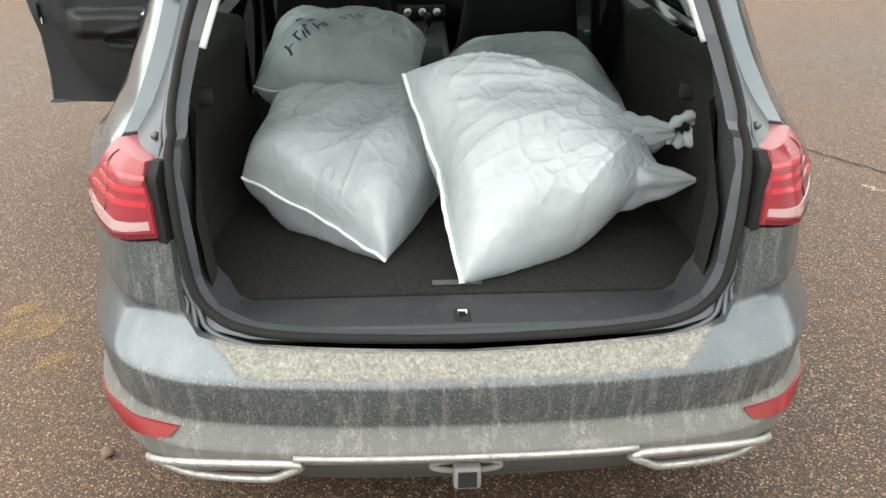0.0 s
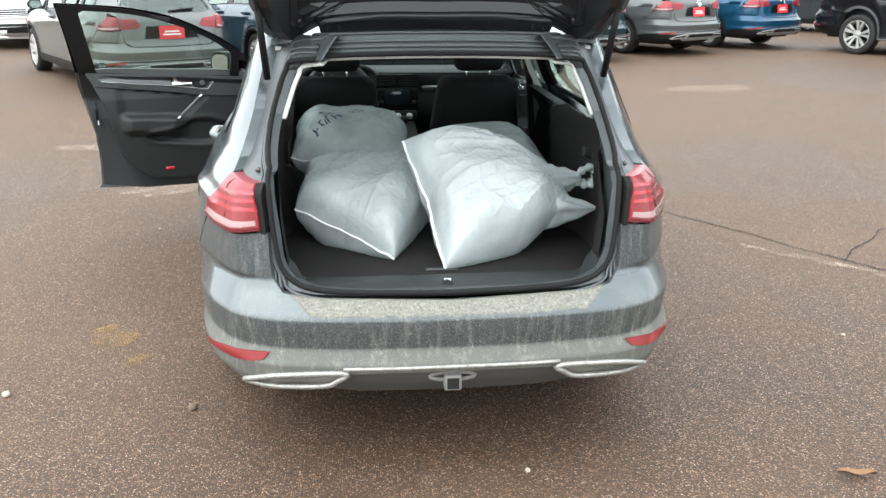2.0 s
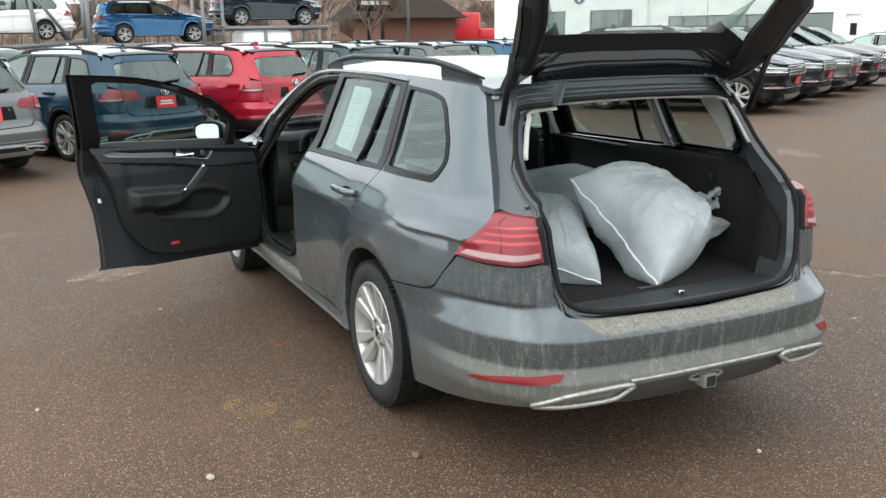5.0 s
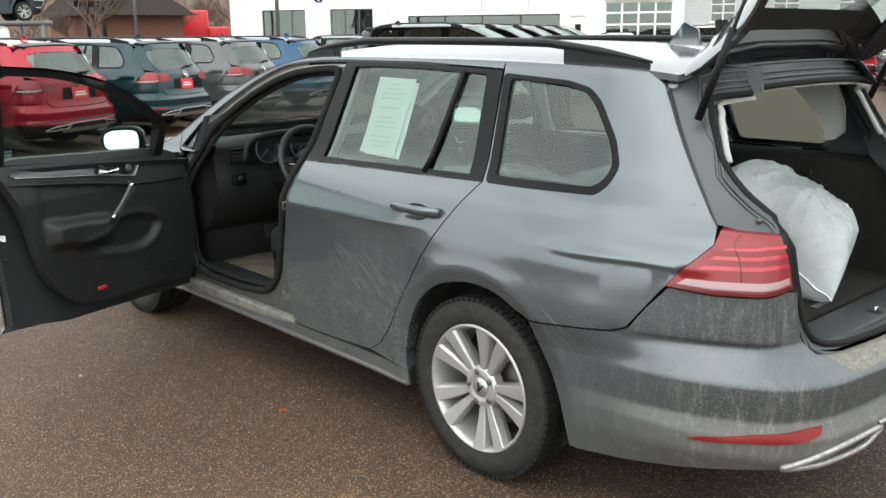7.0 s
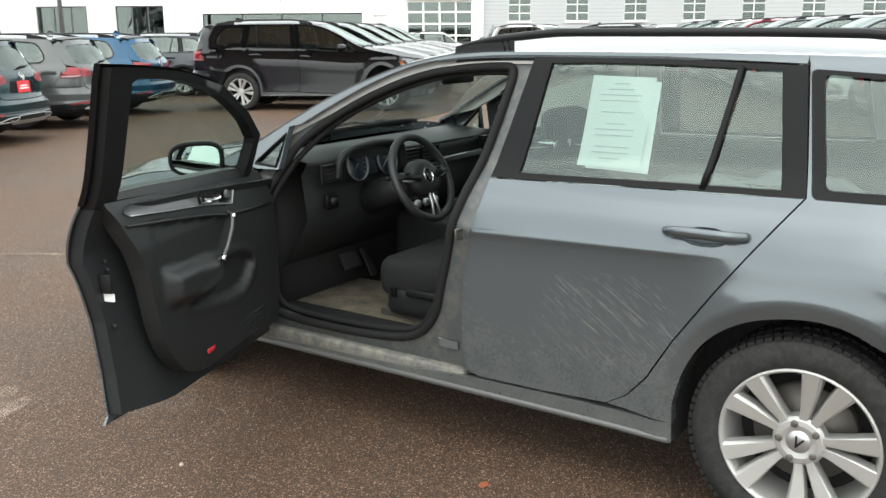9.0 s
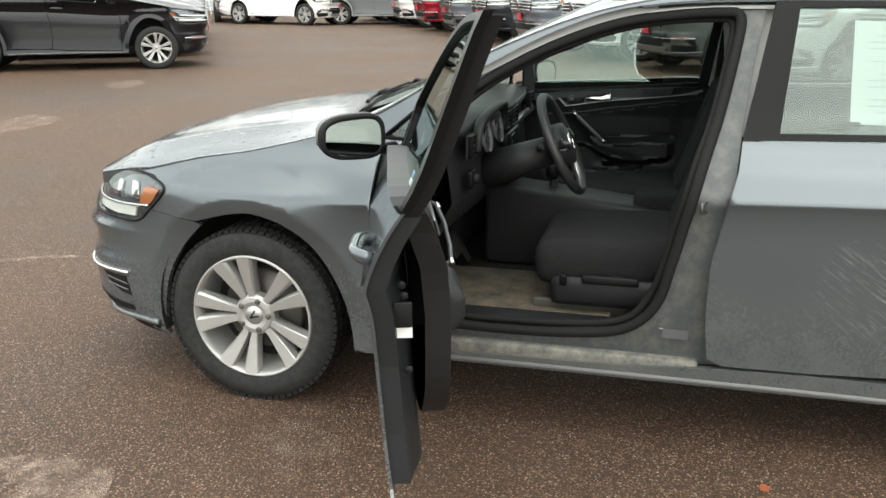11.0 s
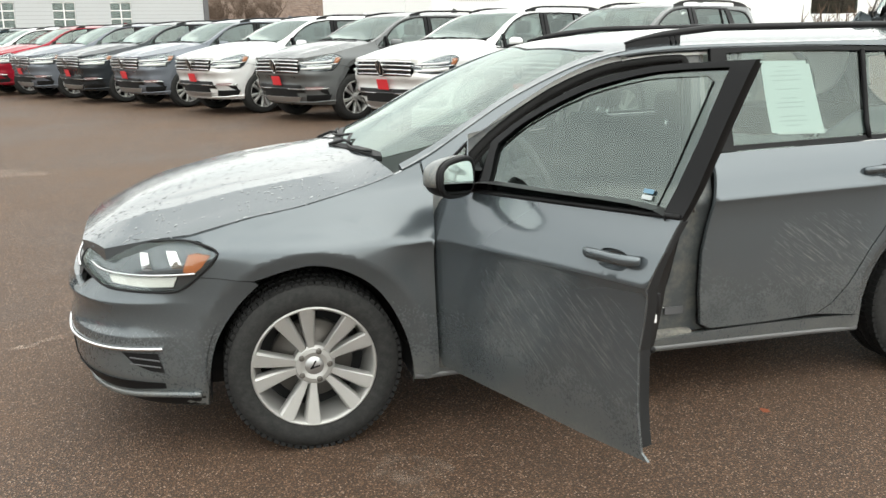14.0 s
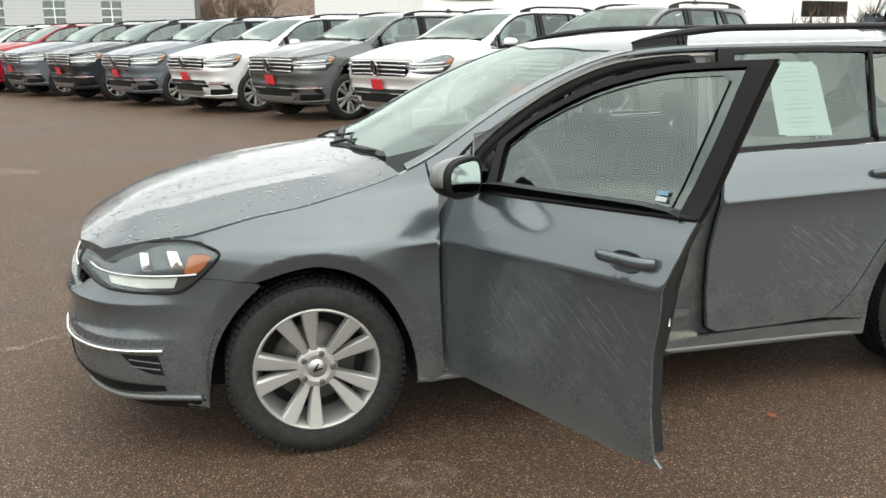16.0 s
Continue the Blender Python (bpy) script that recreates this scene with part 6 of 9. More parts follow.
def build_front_door(car, s, paint, sd=1, opened=False, detail=True):
    """Front door on the wall; sd -1 is the right side."""
    door = wall_panel("front_door", FRONT_DOOR, paint, car, [scoop_ring(2.265, 0.853)] if detail else (), 0.03 if opened else 0.05, 0.008 if opened else 0.028, 0.0, "open driver's door, dusty, with scratches" if opened else "", (sd,), s, CREASE)[0]
    if opened:
        door.matrix_basis = HINGE
    wall_panel("door_glass", FRONT_WINDOW, M_GLASS, door, step=0.08, thick=0.003, lift=-0.01, sides=(sd,), shape=s)
    wall_panel("window_frame", DOOR_FRAME, M_TRIM, door, [FRONT_WINDOW], 0.04, 0.02, 0.002, "", (sd,), s)
    wall_tube("belt_strip", [(3.15, 0.919), (3.0, 0.929), (2.6, 0.955), (2.3, 0.975), (2.10, 0.988)], M_BLACK, door, 0.008, -0.001, s, sides=(sd,))
    bm = bmesh.new()
    P = catmull([(2.365, 0.852, 0.0), (2.33, 0.862, -0.03), (2.26, 0.866, -0.036), (2.20, 0.868, -0.034), (2.165, 0.866, 0.0)], 5)
    tube(bm, [Vector((sd * s.wall(s.uy(y), z, dd).x, y, z)) for y, z, dd in P], 0.019, 12, flat=0.8)
    part("door_handle", bm, paint, door)
    if detail:
        hand_scoop(door, s, sd, 2.265, 0.853, paint)
    if detail:
        shell = [(3.17, 0.27), (3.18, 0.476), (3.185, 0.71), (3.17, 0.855), (3.14, 0.90), (2.6, 0.945), (2.106, 0.972), (2.126, 0.804), (2.162, 0.613), (2.164, 0.441), (2.154, 0.318), (2.4, 0.285)]
        bm = bmesh.new()
        sheet(bm, s.outline(shell), lambda u, v, d: s.wall(u, v, (1 - d / 0.085) * (0.05 + 0.035 * smoothstep(s.uy(2.13), s.uy(2.36), u))), (), 0.05, 0.085)
        for v in bm.verts:
            v.co.x *= sd
        bmesh.ops.recalc_face_normals(bm, faces=bm.faces)
        link_mesh(bm, "inner_shell", M_SHELL, door)
        frame = [(2.998, 0.90), (2.990, 1.090), (2.85, 1.182), (2.63, 1.288), (2.40, 1.342), (2.18, 1.366), (2.042, 1.372), (2.072, 1.2), (2.112, 0.96)]
        bm = bmesh.new()
        sheet(bm, s.outline(frame), lambda u, v, d: s.wall(u, v, 0.045 - d), [s.outline([(2.945, 0.935), (2.950, 1.06)] + arc([(2.944, 1.082), (2.82, 1.168), (2.61, 1.262), (2.39, 1.318), (2.17, 1.338)]) + [(2.145, 1.325), (2.20, 0.985)])], 0.05, 0.04)
        bmesh.ops.scale(bm, vec=(sd, 1, 1), verts=bm.verts)
        bmesh.ops.recalc_face_normals(bm, faces=bm.faces)
        link_mesh(bm, "inner_frame", M_BLACK, door)
        if opened:
            for o in (door, *door.children_recursive):
                sprung(o)
            window_sticker(door)

        def at(y, z, d):
            p = s.wall(s.uy(y), z, d)
            return Vector((sd * p.x, p.y, p.z))

        build_door_card(door, s, sd)
        bm = bmesh.new()
        box(bm, -0.003, -0.025, -0.009, 0.003, 0.025, 0.009, 0.003)
        part("red_reflector", bm, M_RED_BRIGHT, door, "small red reflector", place=Matrix.Translation((sd * -0.704, 2.531, 0.406)))
        if opened:
            mirror_housing(door, s, sd, paint)
            bm = bmesh.new()
            box(bm, -0.025, -0.002, -0.012, 0.025, 0.002, 0.012)
            part("door_label", bm, M_WHITEPL, door, "white paper label", smooth=False, place=Matrix.Translation(at(2.160, 0.690, 0.045)))
            bm = bmesh.new()
            box(bm, -0.022, -0.004, -0.03, 0.022, 0.006, 0.03, 0.004)
            part("latch", bm, M_BLACK, door, place=Matrix.Translation(at(2.150, 0.735, 0.05)))
            for zz in (0.60, 0.775, 0.80):
                bm = bmesh.new()
                lathe(bm, [(-0.004, 0.0005), (-0.004, 0.008), (0, 0.01)], 12, "Y")
                part("grommet", bm, M_BLACK, door, place=Matrix.Translation(at(2.160, zz, 0.06)))
            for zz in (0.42, 0.78):
                bm = bmesh.new()
                box(bm, -0.03, -0.01, -0.02, 0.03, 0.03, 0.02, 0.004)
                part("door_hinge", bm, M_FRAME, door, place=Matrix.Translation(at(3.185, zz, 0.06)))
    return door


def seat(car, x, detail=True):
    bm = bmesh.new()
    box(bm, x - 0.25, 2.20, 0.44, x + 0.25, 2.72, 0.585, 0.055, 3)
    for v in bm.verts:
        if abs(v.co.x - x) > 0.17 and v.co.z > 0.52:
            v.co.z += 0.022
        if v.co.y > 2.6:
            v.co.z -= 0.02
    st = part("front_seat", bm, M_CLOTH, car, "charcoal cloth front seat")
    bm = bmesh.new()
    box(bm, x - 0.265, -0.07, 0.0, x + 0.265, 0.07, 0.54, 0.055, 3)
    for v in bm.verts:
        w = 1.0 - 0.34 * max(0.0, (v.co.z - 0.30) / 0.24) ** 1.6
        v.co.x = x + (v.co.x - x) * w
        if abs(v.co.x - x) > 0.17:
            v.co.y += 0.03
    part("backrest", bm, M_CLOTH, st, place=Matrix.Translation((0, 2.20, 0.52)) @ pose(0, 0, 0, 17, 0, 0))
    bm = bmesh.new()
    box(bm, x - 0.13, 1.97, 1.07, x + 0.13, 2.07, 1.19, 0.045, 3)
    part("headrest", bm, M_CLOTH, st)
    for dx in (-0.06, 0.06):
        bm = bmesh.new()
        tube(bm, [(x + dx, 2.04, 1.0), (x + dx, 2.02, 1.10)], 0.007, 8)
        part("headrest_post", bm, M_CHROME, st)
    bm = bmesh.new()
    box(bm, x - 0.265, 2.18, 0.36, x + 0.265, 2.66, 0.47, 0.03)
    part("seat_base", bm, M_INTERIOR, st)
    if detail:
        bm = bmesh.new()
        box(bm, x - 0.285, 2.36, 0.455, x - 0.262, 2.55, 0.485, 0.008)
        part("height_lever", bm, M_BLACK, st)
        bm = bmesh.new()
        box(bm, x - 0.278, 2.60, 0.44, x - 0.264, 2.625, 0.48, 0.004)
        part("seat_switch", bm, M_TRIM, st)
        for dx in (-0.2, 0.2):
            bm = bmesh.new()
            box(bm, x + dx - 0.02, 2.15, 0.325, x + dx + 0.02, 2.72, 0.37, 0.005)
            part("seat_rail", bm, M_BRAKE, st)
    return st


def build_cabin(car):
    s = W
    # floor, tunnel, carpet
    bm = bmesh.new()
    box(bm, -0.72, 1.60, 0.30, 0.72, 3.30, 0.328)
    part("cabin_floor", bm, M_CARPET, car)
    bm = bmesh.new()
    box(bm, -0.63, 2.45, 0.328, -0.20, 3.20, 0.340, 0.004)
    for v in bm.verts:
        v.co.z += 0.0
    part("floor_mat", bm, M_MUDDY, car, "muddy brown rubber floor mat")
    # bulkhead, with the footwell's shade put into its near-black colour
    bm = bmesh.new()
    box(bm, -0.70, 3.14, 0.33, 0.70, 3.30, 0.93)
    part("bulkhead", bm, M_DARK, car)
    # load floor and side linings
    bm = bmesh.new()
    box(bm, -0.60, 0.235, 0.55, 0.60, 1.28, 0.590, 0.006)
    part("load_floor", bm, M_CARPET, car, "charcoal carpet load mat")
    bm = bmesh.new()
    box(bm, -0.66, 1.10, 0.34, 0.66, 1.80, 0.64, 0.03)
    part("folded_rear_seat", bm, M_CLOTH, car, "charcoal rear seat folded flat")
    for k, y in enumerate((0.250, 0.2505)):
        bm = bmesh.new()
        box(bm, -0.055, y + 0.012, 0.588, 0.055, y + 0.034, 0.5935 if k == 0 else 0.5945)
        part("mat_label_bar", bm, M_INLAY if k else M_DARK, car, smooth=False)
    for sd in (1, -1):
        bm = bmesh.new()
        grid = []
        for k in range(16):
            y = 0.15 + 1.10 * k / 15
            bulge = 0.06 * math.exp(-(((y - 1.0) / 0.28) ** 2))
            col = []
            wide = 0.085 * smoothstep(0.22, 0.42, y)
            bulge += 0.04 * math.exp(-(((y - 1.05) / 0.25) ** 2))
            for z, x in ((0.57, 0.505 + wide), (0.62, 0.512 + wide), (0.80, 0.535 + wide * 0.9), (0.98, 0.548 + wide * 0.6), (1.0, 0.565 + wide * 0.6), (1.01, 0.68)):
                yy = max(y, 0.15 + (z - 0.6) * 0.42 if z > 0.8 else y)
                col.append(bm.verts.new((-sd * (x - (bulge if z < 0.75 else bulge * 0.3)), yy + (0.08 * (z - 0.62)), z)))
            grid.append(col)
        for A, B in zip(grid, grid[1:]):
            for j in range(5):
                bm.faces.new((A[j], A[j + 1], B[j + 1], B[j]))
        bmesh.ops.recalc_face_normals(bm, faces=bm.faces)
        lining = part("load_side_lining", bm, M_CARPET, car, "black felt side lining")
        bm = bmesh.new()
        box(bm, -0.03, -0.012, -0.02, 0.03, 0.012, 0.02, 0.006)
        part("bag_hook", bm, M_INTERIOR, lining, place=Matrix.Translation((-sd * 0.60, 0.62, 0.93)))
        # pale upper lining round the load opening and pillars
        pil = [(0.54, 1.065), (0.585, 1.058), (0.585, 1.095), (0.62, 1.165), (0.70, 1.27), (0.75, 1.30), (0.84, 1.32), (1.12, 1.34), (1.12, 1.372), (0.56, 1.345), (0.45, 1.31), (0.43, 1.20), (0.47, 1.10)]
        wall_panel("pillar_lining", pil, M_LIGHTGREY, car, step=0.05, thick=0.01, lift=-0.075, sides=(sd,))
        bp = [(1.06, 1.01), (1.12, 1.37), (1.17, 1.37), (1.13, 1.01)]
        wall_panel("rear_pillar_lining", bp, M_LIGHTGREY, car, step=0.08, thick=0.02, lift=-0.03, sides=(sd,))
        bp = [(2.04, 0.98), (2.0, 1.37), (2.10, 1.37), (2.155, 0.98)]
        wall_panel("middle_pillar_lining", bp, M_LIGHTGREY, car, step=0.08, thick=0.03, lift=-0.085, sides=(sd,))
        card = [(2.06, 0.99), (2.12, 0.80), (2.15, 0.6), (2.14, 0.33), (1.6, 0.33), (1.45, 0.45), (1.3, 0.7), (1.09, 0.99)]
        wall_panel("rear_door_card", card, M_INTERIOR, car, step=0.08, thick=0.05, lift=-0.10, sides=(sd,))
        bm = bmesh.new()
        tube(bm, [(-sd * 0.60, 2.10, 1.28), (-sd * 0.66, 2.12, 1.0), (-sd * 0.69, 2.12, 0.6), (-sd * 0.69, 2.12, 0.36)], 0.022, 6, flat=0.12)
        part("seat_belt", bm, M_BLACK, car)
        ap = gut(2.35, 3.2, 10, 0.005) + [(3.06, 1.06), (2.877, 1.150), (2.688, 1.245), (2.50, 1.312), (2.36, 1.335)]
        wall_panel("front_pillar_lining", ap, M_LIGHTGREY, car, step=0.06, thick=0.02, lift=-0.045, sides=(sd,))
    # roof lining
    bm = bmesh.new()
    hw = [(y, s.half(y) - 0.02) for y in (0.52, 0.8, 1.2, 1.6, 2.0, 2.2, 2.38)]
    roof = [(-h, y) for y, h in hw] + [(h, y) for y, h in hw[::-1]]
    sheet(bm, roof, lambda x, y, d: s.top(x, y, 0.035 + d), (), 0.08, 0.01)
    bmesh.ops.recalc_face_normals(bm, faces=bm.faces)
    link_mesh(bm, "roof_lining", M_LIGHTGREY, car)
    # door aperture on the left
    wall_panel("door_aperture", [(3.215, 0.24), (3.22, 0.72), (3.20, 0.90), (3.10, 0.99)] + [(y, z + 0.006) for y, z in OPENING_TOP] + [(2.03, 1.376), (2.06, 1.2), (2.085, 0.98), (2.10, 0.8), (2.14, 0.6), (2.14, 0.44), (2.13, 0.30), (2.09, 0.275), (2.6, 0.255)], M_PAINT_INNER, car, [FRONT_SEAL], 0.04, 0.02, -0.05, "", (1,))
    wall_tube("door_seal", FRONT_SEAL, M_RUBBER, car, 0.016, 0.045, closed=True, n=4)
    wall_tube("inner_seal", [(y + (0.02 if y < 2.4 else -0.02 if y > 3.0 else 0), z + (0.022 if z < 0.5 else -0.02 if z > 0.95 else 0)) for y, z in FRONT_SEAL], M_RUBBER, car, 0.012, 0.075, closed=True, n=4)
    bm = bmesh.new()
    box(bm, -0.845, 2.16, 0.236, -0.66, 3.20, 0.292, 0.012)
    part("sill_step", bm, M_MUDDY_PAINT, car, "dust-caked painted door step")
    bm = bmesh.new()
    box(bm, -0.76, 2.26, 0.29, -0.64, 3.16, 0.345, 0.012)
    part("sill_cover", bm, M_INTERIOR, car)
    bm = bmesh.new()
    tube(bm, [(-0.835, 2.172, 0.80), (-0.855, 2.185, 0.80), (-0.855, 2.185, 0.77), (-0.835, 2.172, 0.77)], 0.005, 8)
    part("door_striker", bm, M_BRAKE, car)
    bm = bmesh.new()
    box(bm, -0.0015, -0.04, -0.015, 0.0015, 0.04, 0.015)
    part("sill_label", bm, M_INLAY, car, "small printed label", smooth=False, place=Matrix.Translation((-0.822, 2.235, 0.37)))
    bm = bmesh.new()
    box(bm, -0.0015, -0.012, -0.02, 0.0015, 0.012, 0.02)
    part("pillar_label", bm, M_WHITEPL, car, "white printed label", smooth=False, place=Matrix.Translation((-0.815, 2.27, 0.40)) @ pose(0, 0, 0, 20, 0, 0))
    # seats
    seat(car, -0.37)
    seat(car, 0.37)
    # dashboard
    bm = bmesh.new()
    xs = np.linspace(-0.72, 0.72, 25)
    grid = []
    for x in xs:
        hood = 0.035 * math.exp(-(((x + 0.36) / 0.20) ** 4))
        e = 0.05 * (abs(x) / 0.72) ** 3
        prof = [(3.33, 0.952), (3.24, 0.968), (3.10, 0.965 + hood * 0.6), (2.97 - hood, 0.955 + hood), (2.93 + e - hood * 0.6, 0.935 + hood * 0.7), (2.955 + e, 0.90), (2.94 + e, 0.80), (2.93 + e, 0.72), (2.99 + e, 0.62), (3.08, 0.55), (3.15, 0.50)]
        grid.append([bm.verts.new((x, y, z)) for y, z in prof])
    for A, B in zip(grid, grid[1:]):
        for j in range(len(A) - 1):
            bm.faces.new((A[j], B[j], B[j + 1], A[j + 1]))
    bmesh.ops.recalc_face_normals(bm, faces=bm.faces)
    dash = part("dashboard", bm, M_INTERIOR, car, "black soft-touch dashboard")
    # instrument binnacle: hooded cowl, dark panel, two ringed dials and a small display
    bm = bmesh.new()
    hood_pts = [(-0.585, 2.93, 0.875), (-0.575, 2.925, 0.945), (-0.52, 2.915, 0.985), (-0.36, 2.905, 1.000), (-0.20, 2.915, 0.985), (-0.150, 2.925, 0.945), (-0.140, 2.93, 0.875)]
    tube(bm, catmull(hood_pts, 6), [0.016] * 37, 10, flat=1.4)
    part("binnacle_hood", bm, M_INTERIOR, dash)
    flat_bits("instrument_panel", [[(-0.215, -0.055), (-0.205, 0.025), (-0.14, 0.062), (0.0, 0.072), (0.14, 0.062), (0.205, 0.025), (0.215, -0.055)]], M_TRIM, dash, 0.012, Matrix.Translation((-0.36, 2.945, 0.918)) @ pose(0, 0, 0, 78, 0, 0))
    for x in (-0.462, -0.258):
        base = Matrix.Translation((x, 2.928, 0.918)) @ pose(0, 0, 0, 78, 0, 0)
        bm = bmesh.new()
        lathe(bm, [(0.0, 0.066), (0.011, 0.067), (0.013, 0.065), (0.002, 0.063)], 36, "Z")
        part("dial_ring", bm, M_INLAY, dash, "thin silver dial ring", place=base)
        bm = bmesh.new()
        lathe(bm, [(0.001, 0.0005), (0.001, 0.062)], 32, "Z")
        part("dial_face", bm, M_SCREEN, dash, place=base)
        for k in range(13):
            a = radians(220 - k * 21.5)
            flat_bits("dial_mark", [[(-0.0012, 0.049), (0.0012, 0.049), (0.0012, 0.057), (-0.0012, 0.057)]], M_INLAY, dash, 0.0015, base @ Matrix.Rotation(a - math.pi / 2, 4, "Z") @ Matrix.Translation((0, 0, 0.001)))
        flat_bits("needle", [[(-0.003, -0.008), (0.003, -0.008), (0.001, 0.050), (-0.001, 0.050)]], M_INLAY, dash, 0.002, base @ Matrix.Rotation(radians(128), 4, "Z") @ Matrix.Translation((0, 0, 0.003)))
    flat_bits("display", [[(-0.030, -0.045), (0.030, -0.045), (0.030, 0.045), (-0.030, 0.045)]], M_SCREEN, dash, 0.002, Matrix.Translation((-0.36, 2.930, 0.915)) @ pose(0, 0, 0, 78, 0, 0))
    # pale strip along the dashboard and a stitched fold over it
    bm = bmesh.new()
    tube(bm, [(0.15, 2.925, 0.868), (0.35, 2.935, 0.870), (0.55, 2.955, 0.868), (0.70, 2.985, 0.862)], 0.008, 6, flat=0.6)
    part("dash_strip", bm, M_SILVER, dash, "thin silver dashboard strip")
    bm = bmesh.new()
    tube(bm, [(-0.12, 2.915, 0.955), (0.15, 2.925, 0.952), (0.45, 2.945, 0.948), (0.70, 2.985, 0.940)], 0.007, 6)
    part("dash_fold", bm, M_INTERIOR, dash)
    def vent(x0, x1, z0, z1, y):
        bm = bmesh.new()
        for a, b, c, d2 in ((x0, x1, z0, z0 + 0.006), (x0, x1, z1 - 0.006, z1), (x0, x0 + 0.006, z0, z1), (x1 - 0.006, x1, z0, z1)):
            box(bm, a, y - 0.012, c, b, y + 0.004, d2, 0.002)
        v = part("air_vent", bm, M_TRIM, dash)
        # near-black board behind the slats holds the vent's inner shade
        bm = bmesh.new()
        box(bm, x0, y, z0, x1, y + 0.01, z1)
        part("vent_back", bm, M_DARK, dash, smooth=False)
        for k in range(3):
            z = z0 + (z1 - z0) * (k + 1) / 4
            bm = bmesh.new()
            box(bm, x0 + 0.005, y - 0.008, z - 0.003, x1 - 0.005, y + 0.004, z + 0.001)
            part("vent_slat", bm, M_INTERIOR, dash, smooth=False)
    vent(-0.67, -0.565, 0.865, 0.94, 2.935)
    vent(-0.145, -0.01, 0.875, 0.945, 2.925)
    vent(0.0, 0.135, 0.875, 0.945, 2.925)
    vent(0.565, 0.67, 0.865, 0.94, 2.945)
    bm = bmesh.new()
    box(bm, -0.13, 2.905, 0.745, 0.125, 2.935, 0.865, 0.008)
    radio = part("radio", bm, M_TRIM, dash, "dark touch-screen radio")
    bm = bmesh.new()
    box(bm, -0.075, 2.902, 0.765, 0.07, 2.907, 0.85, 0.003)
    part("screen", bm, M_SCREEN, radio)
    for x in (-0.105, 0.10):
        bm = bmesh.new()
        lathe(bm, [(0.0, 0.016), (-0.015, 0.015), (-0.016, 0.0005)], 16, "Y", (x, 2.903, 0.775))
        part("radio_knob", bm, M_BLACK, radio)
    bm = bmesh.new()
    box(bm, -0.12, 2.905, 0.66, 0.115, 2.935, 0.725, 0.008)
    ac = part("heater_panel", bm, M_INTERIOR, dash)
    for x in (-0.07, 0.0, 0.07):
        bm = bmesh.new()
        lathe(bm, [(0.0, 0.02), (-0.018, 0.018), (-0.019, 0.0005)], 18, "Y", (x, 2.903, 0.693))
        part("heater_knob", bm, M_SILVER, ac)
    bm = bmesh.new()
    box(bm, 0.16, 2.935, 0.845, 0.70, 2.955, 0.875, 0.006)
    part("dash_inlay", bm, M_INLAY, dash)
    bm = bmesh.new()
    box(bm, -0.66, 2.925, 0.76, -0.585, 2.945, 0.82, 0.006)
    sw = part("light_switch_panel", bm, M_TRIM, dash)
    bm = bmesh.new()
    lathe(bm, [(0, 0.018), (-0.014, 0.016), (-0.015, 0.0005)], 18, "Y", (-0.622, 2.924, 0.79))
    part("light_switch", bm, M_BLACK, sw)
    # steering wheel
    m = Matrix.Translation((-0.36, 2.665, 0.872)) @ pose(0, 0, 0, 90 - 25, 0, 0)
    bm = bmesh.new()
    R = 0.18
    tube(bm, [(R * math.cos(a), R * math.sin(a) * (1 if math.sin(a) > -0.85 else 0.97), 0) for a in np.linspace(0, 2 * math.pi, 49)[:-1]], 0.0165, 10, True)
    wheel = part("steering_wheel", bm, M_LEATHER, car, "black leather steering wheel", place=m)
    bm = bmesh.new()
    lathe(bm, [(0.03, 0.0005), (0.03, 0.04), (0.022, 0.062), (-0.02, 0.068), (-0.04, 0.05)], 28, "Z")
    bmesh.ops.scale(bm, vec=(1.45, 1.2, 1), verts=bm.verts)
    part("airbag_cover", bm, M_INTERIOR, wheel)
    for a0, wd in ((radians(8), 0.034), (radians(172), 0.034), (radians(262), 0.016), (radians(278), 0.016)):
        bm = bmesh.new()
        tube(bm, [(0.055 * math.cos(a0), 0.055 * math.sin(a0), 0.012), (0.12 * math.cos(a0), 0.12 * math.sin(a0), 0.01), (R * math.cos(a0), R * math.sin(a0), 0)], [wd, wd * 0.8, wd * 0.7], 8, flat=0.5)
        part("spoke", bm, M_TRIM if wd > 0.02 else M_SILVER, wheel)
    for a0 in (radians(8), radians(172)):
        bm = bmesh.new()
        tube(bm, [(0.085 * math.cos(a0), 0.085 * math.sin(a0) - 0.02, 0.024), (0.12 * math.cos(a0), 0.12 * math.sin(a0) - 0.024, 0.022), (0.155 * math.cos(a0), 0.155 * math.sin(a0) - 0.016, 0.014)], 0.005, 6)
        part("spoke_trim", bm, M_SILVER, wheel, "silver spoke trim")
        bm = bmesh.new()
        box(bm, 0.115 * math.cos(a0) - 0.022, 0.115 * math.sin(a0) - 0.014, 0.018, 0.115 * math.cos(a0) + 0.022, 0.115 * math.sin(a0) + 0.016, 0.026, 0.004)
        part("wheel_buttons", bm, M_TRIM, wheel)
    round_badge("emblem", car, m @ Matrix.Translation((0, 0, 0.031)), 0.030)
    bm = bmesh.new()
    tube(bm, [(-0.36, 2.68, 0.86), (-0.36, 2.95, 0.76)], [0.05, 0.07], 14)
    part("steering_column", bm, M_INTERIOR, car)
    for sd in (-1, 1):
        bm = bmesh.new()
        tube(bm, [(-0.36 + sd * 0.05, 2.74, 0.865), (-0.36 + sd * 0.19, 2.71, 0.89)], [0.012, 0.008], 8)
        part("column_stalk", bm, M_BLACK, car)
